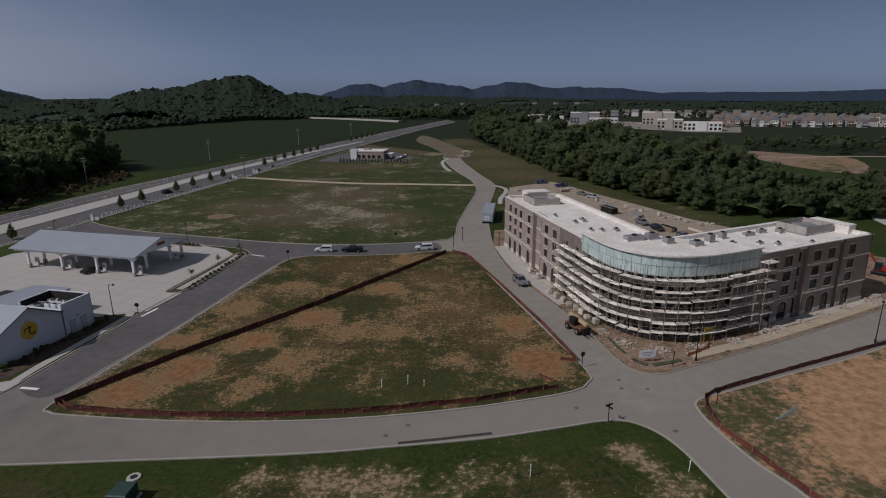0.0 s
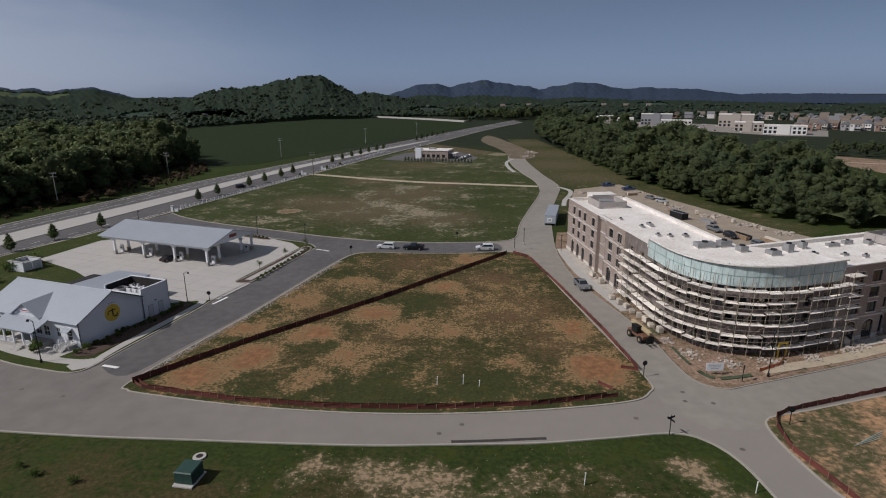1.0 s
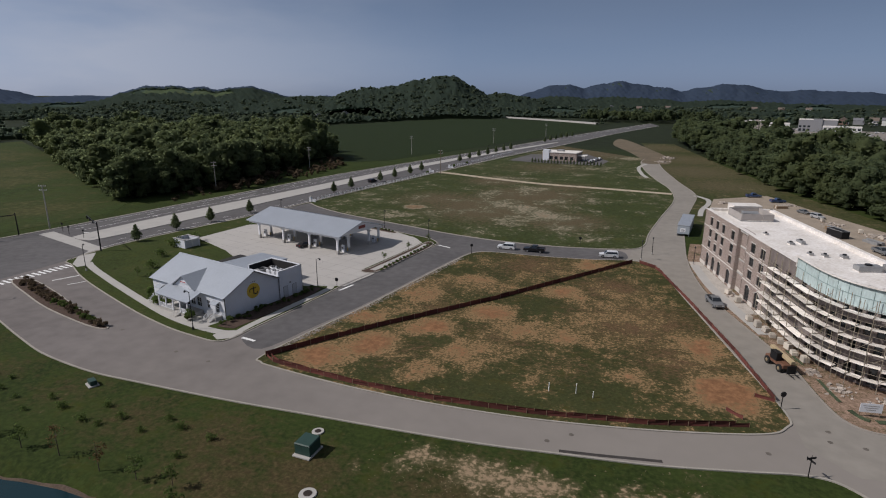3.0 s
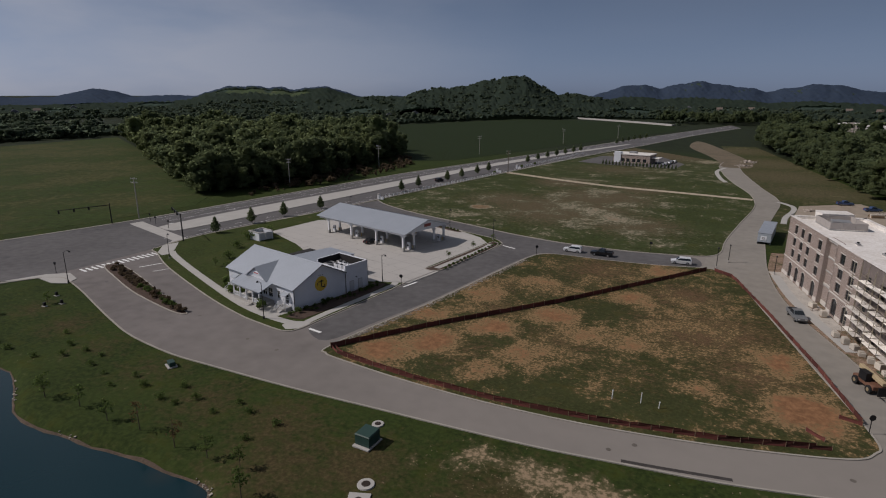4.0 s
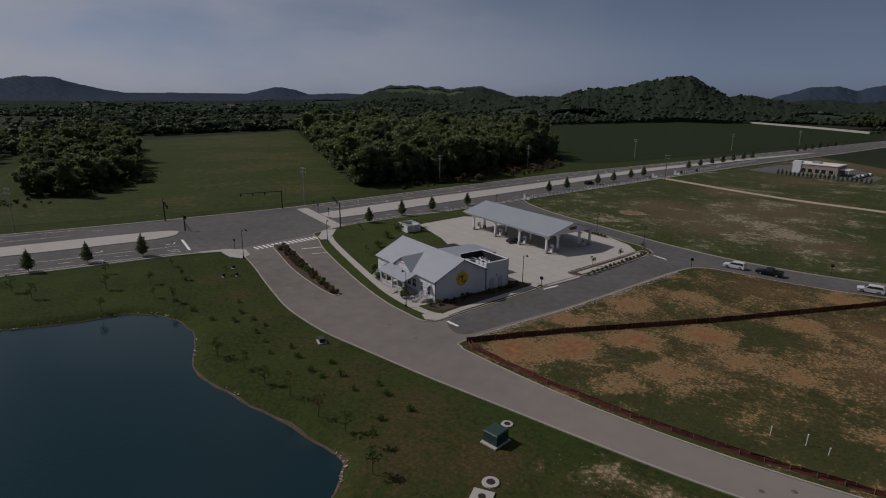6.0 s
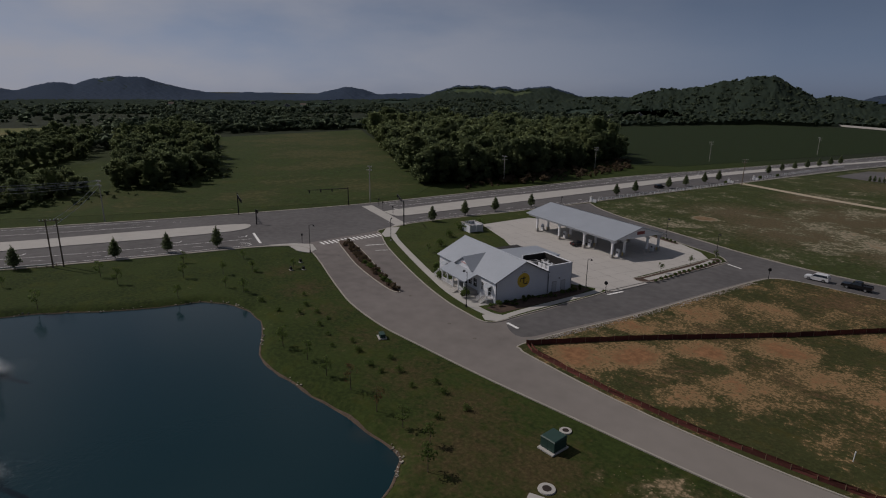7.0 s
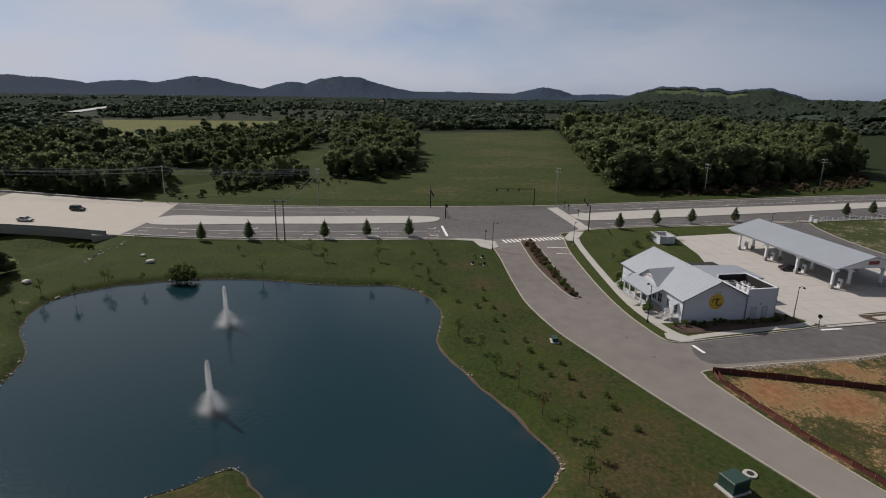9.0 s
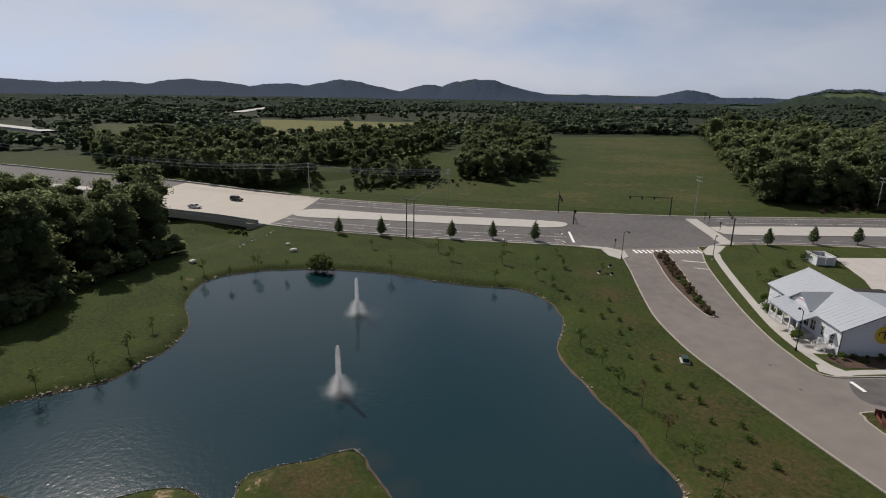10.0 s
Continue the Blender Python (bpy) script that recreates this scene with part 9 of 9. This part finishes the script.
# ---- paddock fence along the north lot ----
for pts_ in ([(-119.8, 196), (-116.2, 216), (-110.2, 245.3), (-103.6, 279)], [(-101.5, 312), (-94.9, 352), (-86.1, 408)]):
    fence = thing("rail_fence", "pale post-and-rail fence along the highway lot", "fence", "rail fences")
    line = walk_line(pts_, 2.4)
    for p in line:
        part("post", Shape().box(p.x - 0.09, p.y - 0.09, 0, p.x + 0.09, p.y + 0.09, 1.35), WHITE, fence)
    for p, q in zip(line, line[1:]):
        for zz in (0.5, 1.05):
            part("rail", Shape().box(0, -0.03, zz, (q - p).length, 0.03, zz + 0.13, along(pt(p), pt(q))), WHITE, fence)
for x, y in ((-120.9, 192.5), (-106.5, 289), (-102.2, 309)):
    ob = thing("gate_pillar", "white gate pillar with a dark cap", "pillar", "gate pillars", pose(x, y, 0))
    part("shaft", Shape().box(-0.45, -0.45, 0, 0.45, 0.45, 2.0, bevel=0.03), WHITE, ob)
    part("cap", Shape().box(-0.55, -0.55, 2.0, 0.55, 0.55, 2.2, bevel=0.05), CONCRETE, ob)
    part("wing", Shape().box(0.45, -0.25, 0, 2.2, 0.25, 1.1), WHITE, ob)
for x, y in ((-106.0, 284.0), (-101.0, 314.0), (-98, 330)):
    shrub(x, y, 2.2, False, 0.0, "rounded green shrub beside the fence", "fence shrubs")

# ---- restaurant ----
rest = thing("restaurant", "low brown brick restaurant with white flat roof", "building", at=pose(-47, 372, 0, 0, 0, -8))
holes = [(x - 1.0, 0.8, x + 1.0, 2.8, 0) for x in (-8, -5, -2, 1.5, 4.5, 8)]
part("wall", panel(Shape(), 22, 0, 5.0, [(h[0] + 11, h[1], h[2] + 11, h[3], 0) for h in holes], 0.3, pose(-11, -7, 0)), BRICK, rest)
for h in holes:
    window(rest, pose(h[0], -6.9, h[1]), 2.0, 2.0)
part("wall", Shape().box(-11, -6.7, 0, -10.7, 7, 5).box(10.7, -6.7, 0, 11, 7, 5).box(-11, 6.7, 0, 11, 7, 5), BRICK, rest)
part("roof", Shape().box(-11.3, -7.3, 5.0, 11.3, 7.3, 5.5, bevel=0.05), MEMBRANE, rest, "white flat roof")
part("tower", Shape().box(-10.5, -7.4, 0, -6.5, -4, 6.6, bevel=0.05), SIDING, rest)
part("canopy", Shape().box(11, -4, 3.2, 15.5, 4, 3.5), MEMBRANE, rest)
part("canopy_post", Shape().tube((15, -3.6, 0), (15, -3.6, 3.2), 0.12, n=8), WHITE, rest)
part("canopy_post", Shape().tube((15, 3.6, 0), (15, 3.6, 3.2), 0.12, n=8), WHITE, rest)
part("roof_plant", Shape().box(-3, -2, 5.5, 1, 2, 6.5, bevel=0.05), STEEL_GREY, rest)
flat("restaurant_lot", [(-79, 358), (-72, 398), (-35, 412), (-18, 374), (-22, 350), (-60, 352)], 0.03, ASPHALT_DARK, "grey asphalt car park round the restaurant", "car park")
CONE = tree_kind((71, 72), 3.0, 0.75, 0.2, 260, 0.16, LEAF, True)
for i in range(22):
    t = i / 21
    plant(CONE, -62 + 41 * t, 349.5 - 4.5 * t + rs.uniform(-0.4, 0.4), rs.uniform(0.85, 1.15), "dark conical hedge tree round the restaurant", "hedge trees")
for k in range(5):
    vehicle("suv" if k % 2 else "sedan", rs.choice(("white", "grey", "black", "silver")), -26 + 2.9 * 0.4 * k - 3, 360 + 5.2 * k, 80, "car parked beside the restaurant", 0.05)

# ---- far fields ----
CROP = blotched("crop_field", (0.019, 0.030, 0.011), (0.025, 0.036, 0.014), (0.04, 0.055, 0.025), 0.56, 0.75, 0.05, bump=0.3)
flat("crop_field", [(-172, 312), (-196, 352), (-260, 415), (-310, 500), (-390, 640), (-300, 880), (-205, 900), (-60, 840), (-46, 700), (-88, 560), (-150, 330)], 0.08, CROP, "dark green crop field beyond the highway", "field", 0.0)
MEADOW = blotched("meadow_rough", (0.035, 0.051, 0.014), (0.068, 0.070, 0.026), (0.11, 0.10, 0.045), 0.57, 0.72, 0.03, fleck=0.2, bump=0.2,
                  spots=[(-330, 195, 50, 0.13), (-420, 245, 60, 0.14), (-280, 172, 30, 0.10), (-240, 130, 26, 0.09), (-205, 150, 24, 0.10), (-480, 270, 50, 0.13), (-215, 95, 18, 0.08)])
flat("meadow", [(-492, 192), (-505, 352), (-345, 262), (-240, 206), (-190, 172), (-176, 150), (-182, 112), (-196, 78), (-208, 50), (-228, 10), (-236, -6), (-262, 40), (-270, 90), (-284, 112), (-346, 138), (-452, 176)],
     0.05, MEADOW, "wide mown meadow with yellow-green streaks", "meadow", 0.0)
PALE_FIELD = blotched("pale_field", (0.11, 0.12, 0.045), (0.16, 0.14, 0.06), (0.2, 0.16, 0.08), 0.55, 0.7, 0.02, bump=0.2)
flat("pale_field", [(-730, -80), (-684, 142), (-566, 118), (-510, 56), (-468, 4), (-470, -50)], 0.08, PALE_FIELD, "pale green far field", "field", 0.0)
flat("far_field", [(-640, -228), (-600, -146), (-446, -112), (-448, -166)], 0.08, MEADOW, "green far field", "field", 0.0)
solid("far_lane", strip(curve_points([(-226, 962), (-132, 884), (-58, 806)]), 5.0, 0.0, 2.2), CONCRETE, "pale lane beyond the crop field", "road", "structure")
PALE_ROAD = material("pale_far_road", (0.42, 0.42, 0.41), 0.85, vary=0.1, scale=0.05)
for o_, w_ in (([(-640, -345), (-581, -286), (-548, -250), (-520, -222)], 12), ([(-880, -128), (-960, -118), (-1120, -95)], 16)):
    solid("far_road", strip(curve_points(o_), w_, 0.0, 1.6), PALE_ROAD, "pale far road strip placed and raised to fit the camera's view", "road", "structure")
flat("bare_ground_east", curve_points([(186, 405), (215, 390), (245, 340), (212, 285), (196, 300), (190, 350)], True, 4), 0.06, SITE, "bare tan earth beyond the tree belt", "ground", 0.0)

# ---- town beyond the trees ----
HOUSE_WALLS = [material("house_wall_%s" % n_, c, 0.8, vary=0.1) for n_, c in (("grey", (0.34, 0.33, 0.33)), ("white", (0.62, 0.61, 0.59)), ("tan", (0.38, 0.34, 0.30)), ("brick", (0.25, 0.16, 0.13)), ("slate", (0.25, 0.25, 0.26)))]
ROOFS = [material("shingle_%s" % n_, c, 0.9, vary=0.15) for n_, c in (("grey", (0.16, 0.16, 0.17)), ("brown", (0.15, 0.12, 0.1)))]
_wmesh = {}


def far_window(parent, x, y, z, w, h, a):
    key = (w, h)
    if key not in _wmesh:
        _wmesh[key] = Shape().box(-w / 2, -0.05, 0, w / 2, 0.05, h).mesh("window", GLASS)
    o = new("window", _wmesh[key])
    o.parent = parent
    o.matrix_basis = pose(x, y, z, 0, 0, a)


def house(x, y, a, w, d, h, k):
    ob = thing("house", "two-storey house with a grey gable roof", "house", "town houses", pose(x, y, 0, 0, 0, a))
    part("wall", Shape().box(-w / 2, -d / 2, 0, w / 2, d / 2, h), HOUSE_WALLS[k % 5], ob)
    r = Shape()
    if k % 2:
        r.add([(-w / 2 - 0.4, -d / 2 - 0.4, h), (w / 2 + 0.4, -d / 2 - 0.4, h), (w / 2 + 0.4, d / 2 + 0.4, h), (-w / 2 - 0.4, d / 2 + 0.4, h), (-w / 2 - 0.4, 0, h + d * 0.36), (w / 2 + 0.4, 0, h + d * 0.36)],
              [(0, 1, 5, 4), (2, 3, 4, 5), (3, 0, 4), (1, 2, 5), (3, 2, 1, 0)])
    else:
        r.add([(-w / 2 - 0.4, -d / 2 - 0.4, h), (w / 2 + 0.4, -d / 2 - 0.4, h), (w / 2 + 0.4, d / 2 + 0.4, h), (-w / 2 - 0.4, d / 2 + 0.4, h), (0, -d / 2 - 0.4, h + w * 0.36), (0, d / 2 + 0.4, h + w * 0.36)],
              [(1, 2, 5, 4), (3, 0, 4, 5), (0, 1, 4), (2, 3, 5), (3, 2, 1, 0)])
    part("roof", r, ROOFS[k % 2], ob)
    part("gable", Shape().box(-w * 0.42, -d / 2 - 1.4, 0, -w * 0.05, -d / 2, h * 0.95), HOUSE_WALLS[(k + 1) % 5], ob)
    part("porch", Shape().box(0, -d / 2 - 1.8, 2.5, w / 2, -d / 2, 2.75), HOUSE_WALLS[1], ob)
    for zx in (-w * 0.3, w * 0.12, w * 0.34):
        far_window(ob, zx, -d / 2 - (1.42 if zx < 0 else 0.02), h * 0.62, 1.2, 1.5, 0)
        if zx > 0:
            far_window(ob, zx, -d / 2 - 0.02, 0.9, 1.2, 1.5, 0)


def block(x, y, a, w, d, h, mat, roof, n_win, label):
    ob = thing("store", label, "building", "town stores", pose(x, y, 0, 0, 0, a))
    part("wall", Shape().box(-w / 2, -d / 2, 0, w / 2, d / 2, h), mat, ob)
    part("roof", Shape().box(-w / 2 - 0.2, -d / 2 - 0.2, h, w / 2 + 0.2, d / 2 + 0.2, h + 0.6), roof, ob)
    part("entrance", Shape().box(-w * 0.12, -d / 2 - 1.0, 0, w * 0.12, -d / 2, h + 1.5), mat, ob)
    for i in range(n_win):
        xx = -w / 2 + w * (i + 0.5) / n_win
        if abs(xx) > w * 0.13:
            far_window(ob, xx, -d / 2 - 0.03, 1.0, 2.4, 2.6, 0)
            if h > 7:
                far_window(ob, xx, -d / 2 - 0.03, 5.0, 2.4, 2.0, 0)


WB, TB, GB = HOUSE_WALLS[1], HOUSE_WALLS[2], HOUSE_WALLS[4]
for x, y, w, d, h, mt, rf, n_, lab in ((110, 790, 18, 14, 8, WB, MEMBRANE, 5, "white store building in the town"), (130, 790, 17, 14, 9, TB, MEMBRANE, 4, "tan store building in the town"), (152, 778, 21, 14, 7, WB, MEMBRANE, 5, "white store building in the town"),
                                       (183, 745, 36, 20, 13, GB, MEMBRANE, 9, "dark grey office building in the town"), (193, 695, 33, 16, 8, WB, MEMBRANE, 8, "white long store in the town"), (262, 705, 36, 22, 14, TB, MEMBRANE, 8, "brown store block in the town"),
                                       (248, 632, 26, 22, 9, TB, MEMBRANE, 6, "tan store block in the town"), (266, 592, 36, 18, 8, WB, MEMBRANE, 9, "white arcaded store in the town"), (305, 640, 16, 16, 7, HOUSE_WALLS[3], ROOFS[1], 3, "red brick store in the town")):
    block(x, y, -math.degrees(math.atan2(x, y)), w, d, h, mt, rf, n_, lab)
flat("town_car_park", [(90, 740), (200, 640), (250, 570), (290, 560), (330, 640), (250, 760), (130, 830)], 0.06, ASPHALT, "grey car park between the stores", "car park", 0.0)
rs = random.Random(31)
k = 0
for row, (d0, n_) in enumerate(((745, 17), (800, 18), (870, 18), (960, 16))):
    for i in range(n_):
        az_ = radians(-25.5 - (12.5 if row < 3 else 15) * i / n_ - rs.uniform(-0.15, 0.15) + (0 if row < 3 else 10))
        dd = d0 + rs.uniform(-14, 14) + 60 * max(0, (i / n_ - 0.4)) * (row == 0)
        house(-math.sin(az_) * dd, math.cos(az_) * dd, math.degrees(az_) + rs.choice((0, 0, 12, -14, 90)), rs.uniform(9, 12), rs.uniform(9, 12), rs.uniform(5.6, 6.8), k)
        k += 1
CARS = material("far_car_paint", (0.4, 0.4, 0.41), 0.35, metal=0.2, vary=0.8, per="island")
sh = Shape()
for _ in range(110):
    x, y = rs.uniform(120, 310), rs.uniform(575, 780)
    if inside(x, y, [(100, 750), (205, 650), (250, 580), (285, 570), (320, 640), (250, 750), (140, 820)]):
        m_ = pose(x, y, 0.06, 0, 0, -20 + rs.choice((0, 90)))
        sh.box(-2.2, -0.9, 0.2, 2.2, 0.9, 0.95, m_, bevel=0.12).box(-1.4, -0.8, 0.95, 0.9, 0.8, 1.5, m_, bevel=0.2)
tagged(new("town_cars", sh.mesh("town_cars", CARS)), "rows of far parked cars in the town", "cars", kind="stuff")
# scattered far houses among the woods
for az_, dd in ((62, 1250), (60.5, 1300), (65, 1400), (58, 1500), (47, 900), (33, 620), (34.5, 640), (72, 1350), (70, 1500), (-2, 1500), (3, 1550), (0.5, 1450), (-9, 1500), (-11, 1480), (-13, 1500), (31, 900), (28.5, 1000)):
    a = radians(az_)
    house(-math.sin(a) * dd, math.cos(a) * dd, az_, 12, 11, 6.5, rs.randrange(9))

# grassy green strip along the hotel kerb, and an orange barrier
VERGE_GRASS = material("green_verge_grass", (0.058, 0.078, 0.042), 0.9, vary=0.6, scale=0.8, fine=6, bump=0.05)
gm = curve_points([(20.6, 118.4), (25.4, 103.5), (27.6, 95.4), (29.4, 85.5), (31.4, 81.2), (35.0, 81.4), (41, 83.6)])
for k0, k1, w_ in ((7, 12, 0.45), (14, 19, 0.6), (20, 26, 0.9), (27, 34, 1.1)):
    seg = offset(gm[k0:k1], 0.5)
    ob = solid("grass_strip", strip(seg, w_ * 0.75, 0.04, 0.16), VERGE_GRASS, "narrow grassy green strip beside the kerb", "erosion mat", group="erosion mats")
ORANGE = material("orange_barrier_net", (0.50, 0.14, 0.06), 0.8, vary=0.3, scale=1)
ob = thing("barrier_net", "sagging orange plastic barrier net on the site corner", "barrier")
bp_ = [Vector((39.6, 84.2)), Vector((41.6, 85.4)), Vector((43.8, 86.8)), Vector((45.4, 89.2))]
for p, q in zip(bp_, bp_[1:]):
    m = along(pt(p), pt(q), 0.05)
    L = (q - p).length
    part("net", Shape().sheet([[m @ Vector((L * k / 4, 0.03 * math.sin(k), z_ - 0.2 * math.sin(math.pi * k / 4) * (z_ > 0.1))) for k in range(5)] for z_ in (0.05, 0.4, 0.75)]), ORANGE, ob)
for p in bp_:
    part("post", Shape().tube((p.x, p.y, 0.0), (p.x, p.y, 1.0), 0.03, n=6), STAKE, ob)

# pale gravel verge along the side street
wv = [p for p in LOT_TRI if p[0] < -40 and 74 < p[1] < 138]
wv.sort(key=lambda p: p[1])
sh = Shape()
for _ in range(900):
    i = rs.randrange(len(wv) - 1)
    t, d = rs.random(), 0.35 + abs(rs.gauss(0, 0.55))
    x, y = wv[i][0] + (wv[i + 1][0] - wv[i][0]) * t + d, wv[i][1] + (wv[i + 1][1] - wv[i][1]) * t
    s_ = rs.uniform(0.04, 0.14)
    sh.box(-s_, -s_ * 0.7, -s_ * 0.3, s_, s_ * 0.7, s_ * 0.4, pose(x, y, 0.15, rs.uniform(-25, 25), rs.uniform(-25, 25), rs.uniform(0, 180)))
tagged(new("verge_gravel", sh.mesh("verge_gravel", material("verge_stone", (0.30, 0.27, 0.24), 0.9, vary=0.35, per="island"))), "pale broken stone along the kerb of the vacant lot", "gravel", kind="stuff")

# bare soil and a paved yard beyond the tree belt
BANK_SOIL = blotched("bank_soil", (0.06, 0.07, 0.03), (0.26, 0.19, 0.12), (0.36, 0.22, 0.135), 0.47, 0.55, 0.05, fleck=0.4)
for o_ in ([(158, 352), (160, 366), (173, 408), (197, 418), (203, 392), (185, 352)], [(196, 294), (214, 346), (250, 356), (236, 318), (216, 300)]):
    flat("soil_bank", curve_points(o_, True, 4), 0.075, BANK_SOIL, "bare orange soil beyond the tree belt", "soil", 0.0)
solid("far_track", strip(curve_points([(183, 366), (204, 358), (222, 353), (246, 357), (275, 352)]), 2.5, 0.0, 0.09), DIRT_PATH, "pale dirt track beyond the tree belt", "track", "structure")
flat("far_yard", [(161, 214), (190, 236), (240, 200), (150, 160), (139, 173), (141, 182)], 0.06, APRON, "pale paved yard beyond the trees", "yard", 0.0)
